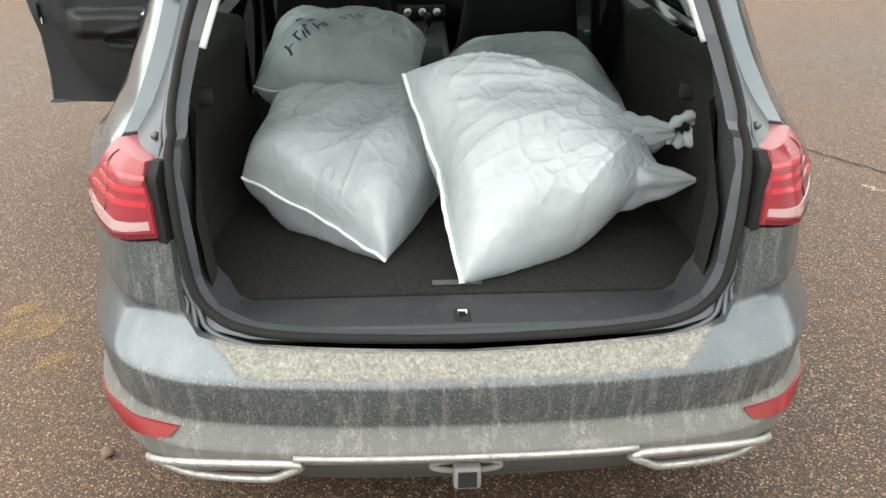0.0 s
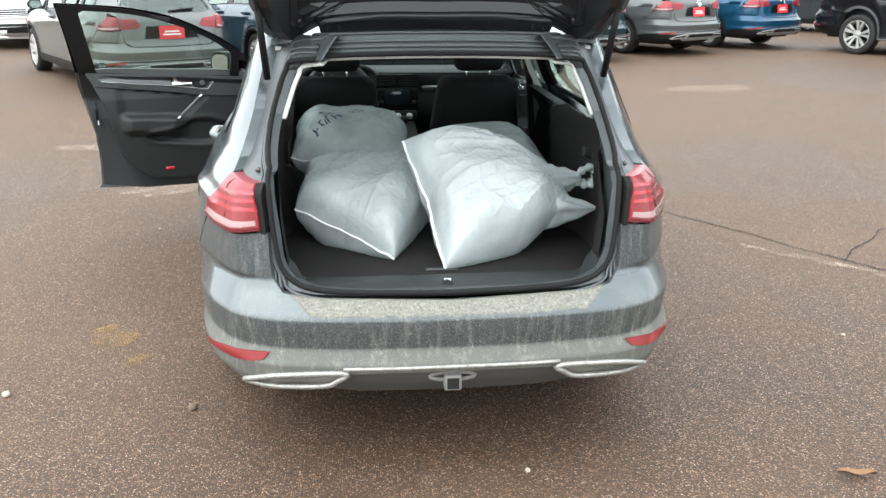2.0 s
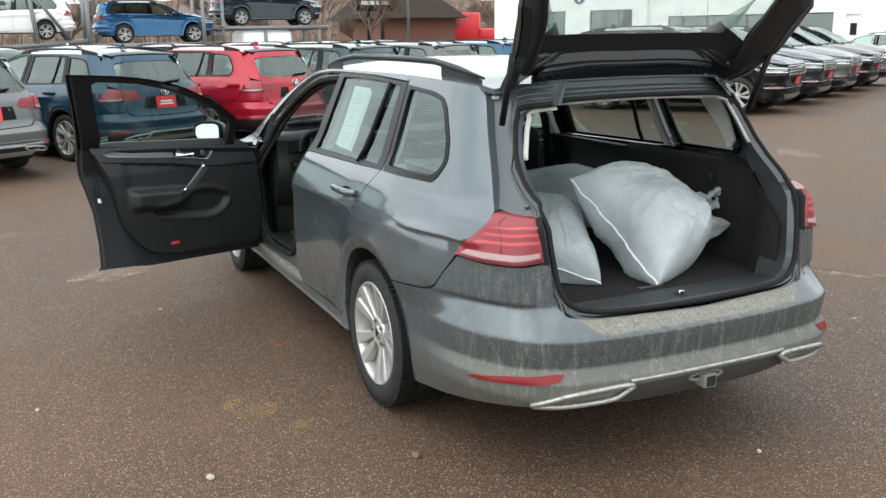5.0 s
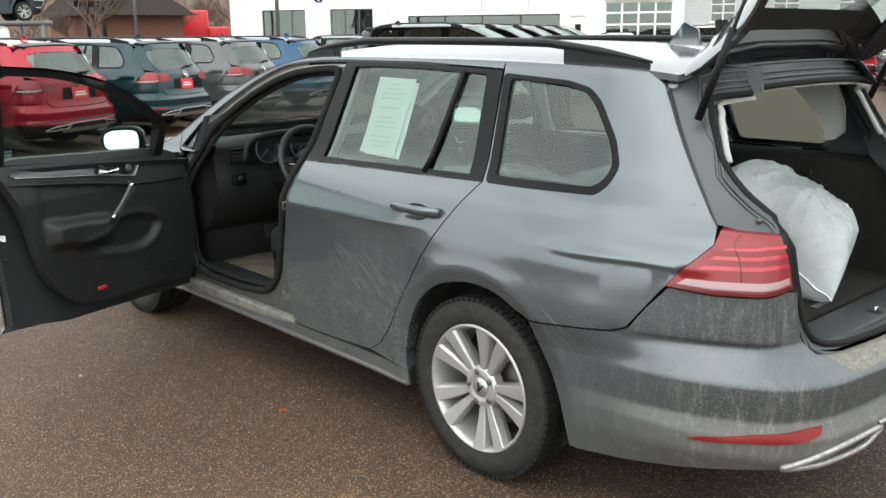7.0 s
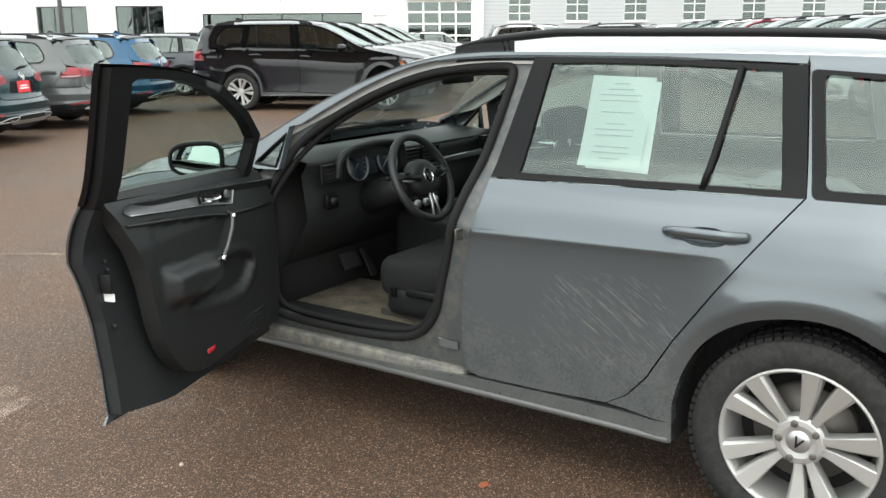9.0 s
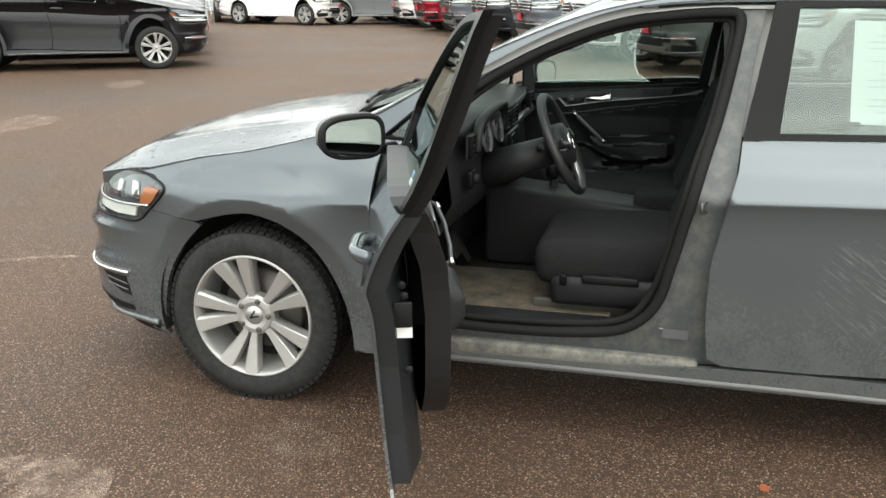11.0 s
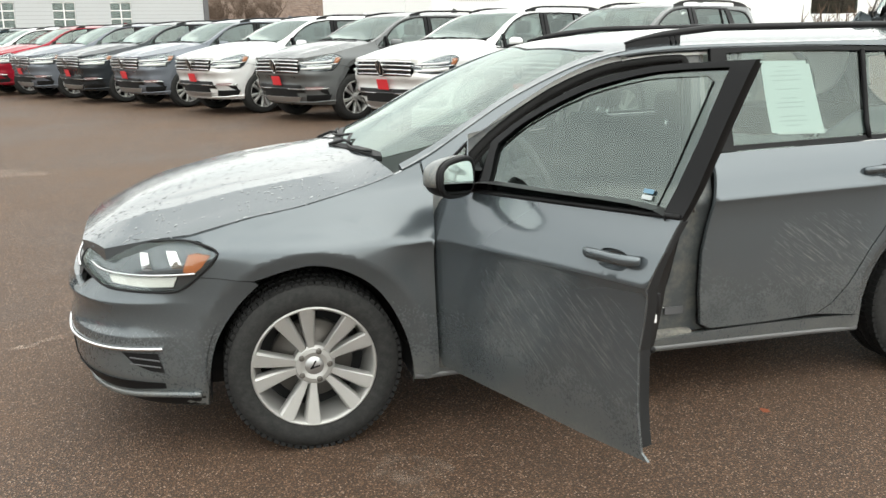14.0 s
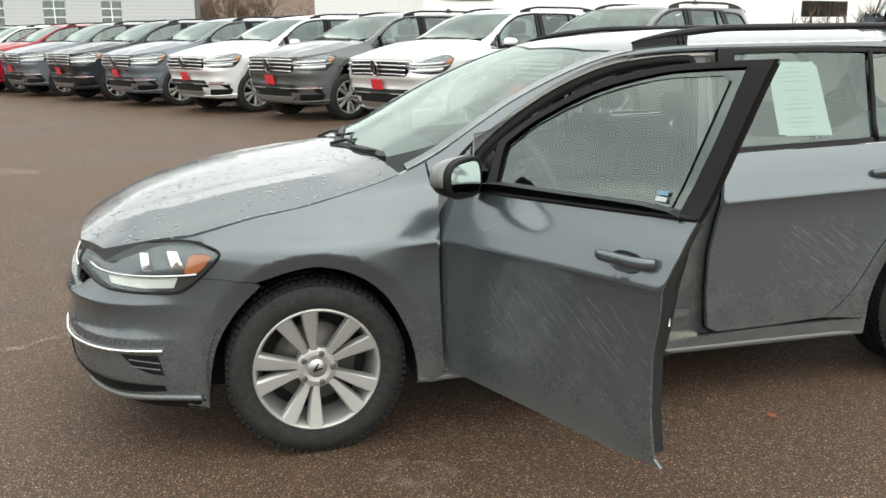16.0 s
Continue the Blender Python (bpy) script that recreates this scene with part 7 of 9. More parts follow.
    # console, selector, hand rest, pedals
    bm = bmesh.new()
    box(bm, -0.11, 2.05, 0.33, 0.11, 3.0, 0.56, 0.02)
    for v in bm.verts:
        if v.co.z > 0.5:
            v.co.z += 0.10 * smoothstep(2.5, 2.95, v.co.y)
    con = part("centre_console", bm, M_INTERIOR, car)
    bm = bmesh.new()
    tube(bm, [(0.02, 2.74, 0.58), (0.022, 2.745, 0.67)], [0.03, 0.012], 12)
    lever = part("gear_lever", bm, M_INTERIOR, con)
    bm = bmesh.new()
    bmesh.ops.create_uvsphere(bm, u_segments=16, v_segments=10, radius=0.026)
    bmesh.ops.scale(bm, vec=(0.9, 1.1, 1.25), verts=bm.verts)
    part("gear_knob", bm, M_TRIM, lever, place=Matrix.Translation((0.023, 2.75, 0.69)))
    bm = bmesh.new()
    for a, b, c, d2 in ((-0.05, 0.09, 2.64, 2.648), (-0.05, 0.09, 2.83, 2.838), (-0.05, -0.042, 2.64, 2.838), (0.082, 0.09, 2.64, 2.838)):
        box(bm, a, c, 0.595, b, d2, 0.602)
    part("selector_surround", bm, M_CHROME, con, smooth=False)
    bm = bmesh.new()
    box(bm, -0.075, 2.10, 0.56, 0.075, 2.42, 0.64, 0.02)
    part("arm_rest_box", bm, M_CLOTH, con)
    bm = bmesh.new()
    box(bm, -0.06, -0.006, -0.04, 0.06, 0.006, 0.04, 0.006)
    part("brake_pedal", bm, M_RUBBER, car, place=Matrix.Translation((-0.36, 3.06, 0.47)) @ pose(0, 0, 0, -30, 0, 0))
    bm = bmesh.new()
    box(bm, -0.025, -0.006, -0.07, 0.025, 0.006, 0.07, 0.006)
    part("accelerator", bm, M_RUBBER, car, place=Matrix.Translation((-0.22, 3.07, 0.43)) @ pose(0, 0, 0, -30, 0, 0))
    bm = bmesh.new()
    box(bm, -0.12, -0.012, -0.028, 0.12, 0.012, 0.028, 0.01)
    part("rear_view_mirror", bm, M_BLACK, car, place=Matrix.Translation((0.0, 2.72, 1.265)))
    # tow hitch
    bm = bmesh.new()
    box(bm, -0.028, -0.085, 0.305, 0.028, 0.15, 0.358, 0.006)
    hitch = part("tow_hitch", bm, M_HITCH, car, "dusty black tow hitch receiver")
    # receiver is solid; a near-black plate on its end paints the hole's shade
    bm = bmesh.new()
    box(bm, -0.019, -0.088, 0.313, 0.019, -0.080, 0.350)
    part("receiver_hole", bm, M_DARK, hitch, smooth=False)
    bm = bmesh.new()
    tube(bm, [(0.072 * math.cos(a), -0.055, 0.345 + 0.014 * math.sin(a)) for a in np.linspace(0, 2 * math.pi, 25)[:-1]], 0.007, 8, True)
    part("chain_loop", bm, M_HITCH, hitch)
    # sheets of paper inside the rear window
    for k, (y0, y1, z0, z1, dep) in enumerate(((1.582, 1.792, 1.040, 1.318, 0.016), (1.565, 1.775, 1.033, 1.305, 0.020))):
        bm = bmesh.new()
        q = []
        for a in range(5):
            row = []
            for b in range(5):
                y, z = y1 + (y0 - y1) * a / 4 - 0.012 * k * (1 - b / 4), z0 + (z1 - z0) * b / 4 - 0.004 * a / 4
                row.append(bm.verts.new(s.wall(s.uy(y), z, dep + 0.003 * math.sin(a + b))))
            q.append(row)
        for A, B in zip(q, q[1:]):
            for j in range(4):
                bm.faces.new((A[j], A[j + 1], B[j + 1], B[j]))
        sh = part("paper_sheet", bm, M_PAPER, car, "white printed sheet taped inside the window")
        if k == 0:
            rng = random.Random(4)
            for j in range(14):
                z = 1.295 - j * 0.0175
                w = (0.3, 0.5, 0.8, 0.75, 0.0, 0.62, 0.0, 0.35, 0.7, 0.72, 0.0, 0.66, 0.7, 0.4)[j] * rng.uniform(0.9, 1.0)
                if not w:
                    continue
                bm = bmesh.new()
                y2 = 1.688 + 0.095 * w
                y3 = 1.688 - 0.095 * w
                vs = [bm.verts.new(s.wall(s.uy(y), zz, dep - 0.003)) for y, zz in ((y2, z), (y3, z), (y3, z - 0.003), (y2, z - 0.003))]
                bm.faces.new(vs)
                part("print_line", bm, M_INK, sh, smooth=False)


def creased(p, off, sharp=3.0):
    """Ridged noise: near 1 along thin crooked lines, 0 between them."""
    return max(0.0, 1 - abs(noise.noise(p + off)) * 2.6) ** sharp


def pillow(name, corners, h_up, h_down, label, seed, power=0.48, n=64, gather=0.0, mouth=(0.5, 1.25), crumple=0.45):
    """A filled plastic sack: four corners, swollen on both sides; folds fan out from its tied mouth, thin creases cross them."""
    A, B, C, D = [Vector(c) for c in corners]
    nrm = ((C - A).cross(D - B)).normalized()
    if nrm.z < 0:
        nrm = -nrm
    bm = bmesh.new()
    rng = random.Random(seed)
    off = Vector((rng.uniform(0, 50), rng.uniform(0, 50), rng.uniform(0, 50)))
    mid = (A + B + C + D) / 4
    sides = []
    for sign, h in ((1, h_up), (-1, h_down)):
        grid = []
        for i in range(n + 1):
            row = []
            for j in range(n + 1):
                u, v = i / n, j / n
                narrow = 1 - gather * smoothstep(0.42, 1.0, v) ** 1.3
                uu = 0.5 + (u - 0.5) * narrow
                p = (A * (1 - uu) + B * uu) * (1 - v) + (D * (1 - uu) + C * uu) * v
                a, b = 2 * u - 1, 2 * v - 1
                f = max(0.0, (1 - abs(a) ** 3.4)) ** power * max(0.0, (1 - abs(b) ** 3.4)) ** power
                edge = max(abs(a), abs(b))
                p = p + (mid - p) * (0.07 * (1 - (abs(a * b)) ** 0.7) * edge**4)
                # folds that fan out from the mouth and die away over the swollen middle
                du, dv = uu - mouth[0], mouth[1] - v
                ang, far = math.atan2(du, dv), math.hypot(du, dv)
                q = Vector((ang * 5.5, far * 0.9, sign * 3.0))
                fan = creased(q * 0.7, off, 1.5) * 0.020 + creased(q * 1.7, off.zxy, 2.5) * 0.010 * smoothstep(0.9, 0.2, far)
                fan *= 0.16 + 0.34 * math.exp(-((far - 0.45) / 0.40) ** 2)
                # broad dents and thin creases of slack film
                w = Vector((u * 2.6 + v * 0.7, v * 2.2 - u * 0.8, sign * 7.0))
                dent = noise.noise(w * 1.4 + off) * 0.026
                thin = creased(Vector((w.x * 2.2, w.y * 0.9, w.z)), off, 5.0) * 0.009 + creased(w * 3.4, off.yzx, 6.0) * 0.006 + creased(w.yxz * 6.5, off, 6.0) * 0.003
                hem = 0.010 * noise.noise(Vector((u * 7, v * 7, 2.0)) + off) * edge**6
                keep = min(1.0, (1 - edge) * 9) if edge < 0.999 else 0.0
                p = p + nrm * (sign * h * (1 - 0.5 * (gather > 0) * smoothstep(0.5, 1.0, v)) * f + (sign * (fan + thin) * crumple + dent) * keep + hem)
                row.append(p)
            grid.append(row)
        sides.append(grid)
    low = 0.593
    vt = [[bm.verts.new((p.x, p.y, max(p.z, low))) for p in row] for row in sides[0]]
    vb = []
    for i in range(n + 1):
        row = []
        for j in range(n + 1):
            if i in (0, n) or j in (0, n):
                row.append(vt[i][j])
            else:
                p = sides[1][i][j]
                row.append(bm.verts.new((p.x, p.y, max(p.z, low))))
        vb.append(row)
    for i in range(n):
        for j in range(n):
            bm.faces.new((vt[i][j], vt[i + 1][j], vt[i + 1][j + 1], vt[i][j + 1]))
            bm.faces.new((vb[i][j], vb[i][j + 1], vb[i + 1][j + 1], vb[i + 1][j]))
    bmesh.ops.recalc_face_normals(bm, faces=bm.faces)
    bag = tagged(finish(bm, name, M_BAG), label, "bag", "sacks in the load space")
    # welded seam: a thin wavy ribbon that stands off the edge
    out = (mid - (A + B) / 2).normalized() * -1
    bm = bmesh.new()
    prev = None
    for i in range(n + 1):
        p = sides[0][i][0]
        wide = 0.008 + 0.004 * noise.noise(Vector((i * 0.11, seed, 0)))
        tip = out * wide + nrm * 0.006 * noise.noise(Vector((i * 0.12, seed, 5)))
        ring = []
        for d in (nrm * 0.0018, -nrm * 0.0018):
            for e in (-out * 0.006, tip):
                c = p + d + e
                ring.append(bm.verts.new((c.x, c.y, max(c.z, low + 0.004))))
        if prev:
            for k0, k1 in ((0, 1), (1, 3), (3, 2), (2, 0)):
                bm.faces.new((prev[k0], prev[k1], ring[k1], ring[k0]))
        prev = ring
    bmesh.ops.recalc_face_normals(bm, faces=bm.faces)
    part("seam", bm, M_SEAM, bag, "pale welded seam")
    # dark tyre that shows through the film
    side = (B - A).normalized()
    fwd = nrm.cross(side).normalized()
    side = fwd.cross(nrm).normalized()
    m = Matrix((side, fwd, nrm)).transposed().to_4x4()
    m.translation = mid.lerp((A + B) / 2, 0.16)
    r = 0.33 * min((B - A).length, (D - A).length)
    hh = min(h_up, h_down) * 0.60
    bm = bmesh.new()
    lathe(bm, [(-hh, r * 0.70), (-hh * 1.05, r * 0.9), (-hh * 0.6, r), (hh * 0.6, r), (hh * 1.05, r * 0.9), (hh, r * 0.70), (0, r * 0.66)], 40, "Z", closed=True)
    part("packed_tyre", bm, M_RUBBER, bag, place=m)
    return bag


def film_cone(bm, root, tip, r0, r1, turns, seed, n=14, seg=26):
    """Gathered film between two points: a pleated sleeve that opens or closes along its way."""
    root, tip = Vector(root), Vector(tip)
    d = (tip - root).normalized()
    e = d.orthogonal().normalized()
    g = d.cross(e)
    rings = []
    for k in range(n + 1):
        t = k / n
        r = r0 + (r1 - r0) * t
        ring = []
        for j in range(seg):
            a = 2 * math.pi * j / seg
            pleat = 1 + 0.30 * math.sin(turns * a + seed) * (0.4 + 0.6 * t) + 0.25 * noise.noise(Vector((math.cos(a) * 2 + seed, math.sin(a) * 2, t * 4)))
            bend = e * (0.012 * math.sin(2.6 * t + seed))
            ring.append(bm.verts.new(root.lerp(tip, t) + bend + (e * math.cos(a) * 0.75 + g * math.sin(a)) * r * pleat))
        rings.append(ring)
    for P, Q in zip(rings, rings[1:]):
        for j in range(seg):
            bm.faces.new((P[j], P[(j + 1) % seg], Q[(j + 1) % seg], Q[j]))
    bmesh.ops.recalc_face_normals(bm, faces=bm.faces)


def build_bags():
    from mathutils.bvhtree import BVHTree

    a = pillow("plastic_sack", [(0.010, 0.245, 0.604), (-0.105, 0.68, 0.965), (0.46, 0.83, 0.85), (0.545, 0.40, 0.70)], 0.182, 0.16, "translucent white plastic sack with a tyre, leaning on another", 3, n=120, gather=0.50, mouth=(0.60, 1.10), crumple=0.8)
    bm = bmesh.new()
    film_cone(bm, (0.44, 0.60, 0.80), (0.555, 0.600, 0.835), 0.085, 0.020, 7, 1.0)
    part("gathered_neck", bm, M_BAG, a)
    bm = bmesh.new()
    tube(bm, catmull([(0.545, 0.600, 0.830), (0.565, 0.590, 0.862), (0.602, 0.592, 0.872), (0.622, 0.600, 0.838), (0.598, 0.606, 0.806), (0.562, 0.602, 0.812)], 5, True), [0.0135 * (1 + 0.28 * math.sin(k * 1.7)) for k in range(30)], 9, True, flat=1.5)
    bmesh.ops.recalc_face_normals(bm, faces=bm.faces)
    part("knot", bm, M_BAG, a, "knotted loop of film")
    bm = bmesh.new()
    film_cone(bm, (0.42, 0.53, 0.745), (0.600, 0.508, 0.732), 0.100, 0.006, 5, 4.0)
    part("loose_tail", bm, M_BAG, a)
    pillow("plastic_sack", [(-0.160, 0.375, 0.602), (-0.515, 0.60, 0.735), (-0.50, 1.12, 0.74), (0.13, 0.98, 0.735)], 0.150, 0.13, "translucent white plastic sack with a tyre, lying flat", 5, n=110, power=0.36, mouth=(0.6, 1.3), crumple=0.8)
    b = pillow("plastic_sack", [(-0.05, 1.12, 0.76), (-0.56, 1.18, 0.80), (-0.56, 1.72, 0.84), (-0.02, 1.74, 0.82)], 0.15, 0.12, "translucent plastic sack with blue print on folded seats", 8, n=80, mouth=(1.2, -0.1), crumple=0.8)
    # the sack's print follows its film: slanted strokes in two groups and a mark above them
    tree = BVHTree.FromPolygons([v.co[:] for v in b.data.vertices], [p.vertices[:] for p in b.data.polygons])
    way = Vector((0.66, 0.75, 0)).normalized()
    up = Vector((-0.75, 0.66, 0))

    def stroke(x, y, x2, y2, wide):
        """A thin dark stroke on the film between two points of the plan."""
        bm = bmesh.new()
        p0, p1 = Vector((x, y, 2)), Vector((x2, y2, 2))
        d = (p1 - p0).normalized()
        q = Vector((-d.y, d.x, 0)) * wide / 2
        prev = None
        for k in range(5):
            c = p0.lerp(p1, k / 4)
            ring = []
            for e in (-q, q):
                hit = tree.ray_cast(c + e, Vector((0, 0, -1)))[0]
                if hit is None:
                    continue
                ring.append(bm.verts.new(hit + Vector((0, 0, 0.003))))
            if prev and len(ring) == 2 and len(prev) == 2:
                bm.faces.new((prev[0], prev[1], ring[1], ring[0]))
            prev = ring
        bmesh.ops.recalc_face_normals(bm, faces=bm.faces)
        part("blue_print", bm, M_BLUE, b, smooth=False)

    start = Vector((-0.44, 1.20, 0))
    for k in range(9):
        if k == 5:
            continue
        o = start + way * (0.040 * k)
        h = up * 0.040
        lean = way * 0.010
        stroke(*(o.xy), *((o + h + lean).xy), 0.007)
        c = o + (h if k % 3 else h * 0.5) + lean * 0.5
        stroke(*(c.xy), *((c + way * 0.020).xy), 0.006)
        if k % 2:
            stroke(*((o + way * 0.024).xy), *((o + way * 0.024 + h * 0.7 + lean).xy), 0.006)
    for k in range(4):
        o = start + way * (0.10 + 0.024 * k) + up * (0.075 + 0.012 * (k % 2))
        stroke(*(o.xy), *((o + up * 0.03 + way * 0.03).xy), 0.010)
    pillow("plastic_sack", [(0.06, 1.05, 0.70), (0.02, 1.60, 0.74), (0.54, 1.62, 0.77), (0.56, 1.05, 0.74)], 0.150, 0.10, "translucent plastic sack with a tyre on folded seats", 11, n=60)


# ---- other cars ----
E1, E2 = Vector((0.875, 0.485, 0)), Vector((-0.485, 0.875, 0))
LOT = 29.0


def lot(a, b, z=0.0):
    return E1 * a + E2 * b + Vector((0, 0, z))


def closed_back(car, s, paint):
    """Shut tailgate with glass, spoiler, wiper, emblem and a red dealer's plate."""
    half = [(0.0, 0.600), (-0.48, 0.608), (-0.555, 0.66), (-0.575, 0.79), (-0.60, 0.95), (-0.668, 0.99), (-0.625, 1.15), (-0.585, 1.29), (-0.50, 1.348), (0.0, 1.362)]
    glass = [(0.0, 0.985), (-0.45, 0.985), (-0.53, 1.0), (-0.56, 1.03), (-0.525, 1.23), (-0.49, 1.268), (-0.2, 1.285), (0.0, 1.288)]
    o, g = s.outline(mirrored(half)), s.outline(mirrored(glass))
    gate = wall_panel("tailgate", o, paint, car, [g], 0.06, 0.03, 0.0, "", (1,), s, raw=True)[0]
    wall_panel("gate_glass", g, M_FAR_GLASS, gate, step=0.1, thick=0.004, lift=-0.006, sides=(1,), raw=True, shape=s)
    top = [(-0.53, 0.54), (-0.50, 0.40), (-0.2, 0.36), (0.2, 0.36), (0.50, 0.40), (0.53, 0.54)]
    top_panel("spoiler", top, M_TRIM, gate, step=0.08, thick=0.03, lift=0.012, shape=s)
    for sd in (1, -1):
        wall_panel("gate_lamp", [(-0.585, 0.935, "r"), (-0.580, 0.80, "r"), (-0.40, 0.815, "r"), (-0.36, 0.85, "r"), (-0.42, 0.925, "r")], M_RED, gate, step=0.05, thick=0.02, lift=0.008, sides=(sd,), shape=s)
    bm = bmesh.new()
    tube(bm, [s.wall(u, z, -0.02) for u, z in s.outline([(0.0, 1.0, "r"), (0.12, 1.02, "r"), (0.32, 1.03, "r")])], 0.012, 6)
    part("rear_wiper", bm, M_BLACK, gate)
    round_badge("emblem", car, Matrix.Translation(s.wall(0, 0.90, -0.004)) @ pose(0, 0, 0, 72, 0, 0), 0.055)
    p = s.wall(0, 0.76, -0.006)
    bm = bmesh.new()
    box(bm, -0.155, -0.004, -0.078, 0.155, 0.004, 0.078, 0.003)
    plate = part("dealer_plate", bm, M_SIGNRED, car, "red dealer's plate", smooth=False, place=Matrix.Translation(p) @ pose(0, 0, 0, -6, 0, 0))
    for z, w in ((0.012, 0.09), (-0.022, 0.11)):
        bm = bmesh.new()
        box(bm, -w, -0.0055, z - 0.009, w, -0.003, z + 0.009)
        part("plate_bar", bm, M_WHITEPL, plate, smooth=False)
    wall_panel("plate_recess", [(-0.30, 0.84, "r"), (-0.33, 0.69, "r"), (0.33, 0.69, "r"), (0.30, 0.84, "r")], M_TRIM, gate, step=0.1, thick=0.01, lift=0.001, sides=(1,), shape=s)


def cladding(car, s):
    """Black wheel-arch and sill cladding with a pale skid plate."""
    for arch in (REAR_ARCH[1:], FRONT_ARCH[1:]):
        wall_tube("arch_cladding", arch, M_BLACK, car, 0.028, 0.0, s, sides=(1, -1), n=3, flat=0.6)
    wall_panel("sill_cladding", [(1.40, 0.20), (1.40, 0.33), (3.29, 0.31), (3.29, 0.20)], M_BLACK, car, step=0.12, thick=0.02, lift=0.012, shape=s)
    lowr = s.outline([(0.64, 0.235), (0.64, 0.36), (0.3, 0.40), (-0.60, 0.44, "r"), (-0.3, 0.44, "r"), (0.0, 0.44, "r")])
    lowb = s.outline([(0.0, 0.27, "r"), (-0.4, 0.27, "r"), (0.3, 0.25)])
    full = lowr + [(-u, z) for u, z in lowr[::-1][1:]] + [(-u, z) for u, z in lowb[::-1]] + lowb
    wall_panel("rear_cladding", full, M_BLACK, car, step=0.08, thick=0.02, lift=0.01, sides=(1,), shape=s, raw=True)
    wall_panel("skid_plate", [(-0.52, 0.345, "r"), (-0.42, 0.275, "r"), (0.42, 0.275, "r"), (0.52, 0.345, "r"), (0.40, 0.33, "r"), (-0.40, 0.33, "r")], M_SILVER, car, step=0.08, thick=0.02, lift=0.02, sides=(1,), shape=s)


def dark_cabin(car, s):
    """Seats and dark lining as seen through the glass."""
    bm = bmesh.new()
    box(bm, -0.70, 0.45, 0.35, 0.70, 3.2, 0.72, 0.05)
    part("cabin_tub", bm, M_INTERIOR, car)
    for y in (1.35, 2.15):
        for x in (-0.36, 0.36):
            bm = bmesh.new()
            box(bm, x - 0.23, y - 0.07, 0.6, x + 0.23, y + 0.07, 1.08, 0.05)
            box(bm, x - 0.13, y - 0.05, 1.10, x + 0.13, y + 0.05, 1.27, 0.04)
            part("seat_back", bm, M_CLOTH, car)


def suv_front(car, s, bars):
    """Upright nose: dark grille with bright bars, slim lamps, lower grille, red plate."""
    g = s.outline([(-0.56, 0.60, "f"), (-0.58, 0.72, "f"), (0.0, 0.735, "f"), (0.58, 0.72, "f"), (0.56, 0.60, "f")])
    gr = wall_panel("grille", g, M_TRIM, car, sides=(1,), raw=True, step=0.07, shape=s, lift=0.006)[0]
    for z in np.linspace(0.612, 0.722, bars):
        wall_tube("grille_bar", [(-0.56, z, "f"), (-0.2, z + 0.004, "f"), (0.2, z + 0.004, "f"), (0.56, z, "f")], M_CHROME, gr, 0.0085, -0.012, s, flat=0.8)
    low = s.outline([(-0.60, 0.36, "f"), (-0.56, 0.47, "f"), (0.56, 0.47, "f"), (0.60, 0.36, "f")])
    lg = wall_panel("lower_grille", low, M_BLACK, car, sides=(1,), raw=True, step=0.07, shape=s, lift=0.01)[0]
    for z in (0.42,):
        wall_tube("lower_bar", [(-0.57, z, "f"), (0.0, z, "f"), (0.57, z, "f")], M_INLAY, lg, 0.004, -0.013, s)
    wall_panel("chin", [(4.15, 0.33), (-0.6, 0.33, "f"), (-0.55, 0.24, "f"), (4.2, 0.22)], M_BLACK, car, step=0.08, lift=0.01, shape=s)
    wall_panel("skid", s.outline([(-0.5, 0.30, "f"), (-0.4, 0.22, "f"), (0.4, 0.22, "f"), (0.5, 0.30, "f")]), M_SILVER, car, sides=(1,), raw=True, step=0.1, shape=s, lift=0.02)
    for sd in (1, -1):
        wall_panel("fog_lamp", [(4.24, 0.44), (4.30, 0.445), (-0.64, 0.44, "f"), (-0.64, 0.40, "f"), (4.28, 0.40)], M_CLEAR_LENS, car, step=0.06, thick=0.01, lift=0.012, sides=(sd,), shape=s)
        for z in (0.645, 0.70):
            wall_tube("lamp_strip", [(4.12, z + 0.01), (4.25, z, ), (-0.62, z, "f")], M_WHITEPL, car, 0.008, -0.012, s, sides=(sd,))
    round_badge("emblem", car, Matrix.Translation((0, 4.56, 0.668)) @ pose(0, 0, 0, 90, 0, 180), 0.075)
    bm = bmesh.new()
    box(bm, -0.11, -0.006, -0.055, 0.11, 0.006, 0.055, 0.003)
    plate = part("dealer_plate", bm, M_SIGNRED, car, "red dealer's plate", smooth=False, place=pose(0, 4.575, 0.515))
    for z, w in ((0.010, 0.07), (-0.016, 0.08)):
        bm = bmesh.new()
        box(bm, -w, 0.005, z - 0.008, w, 0.0075, z + 0.008)
        part("plate_bar", bm, M_WHITEPL, plate, smooth=False)


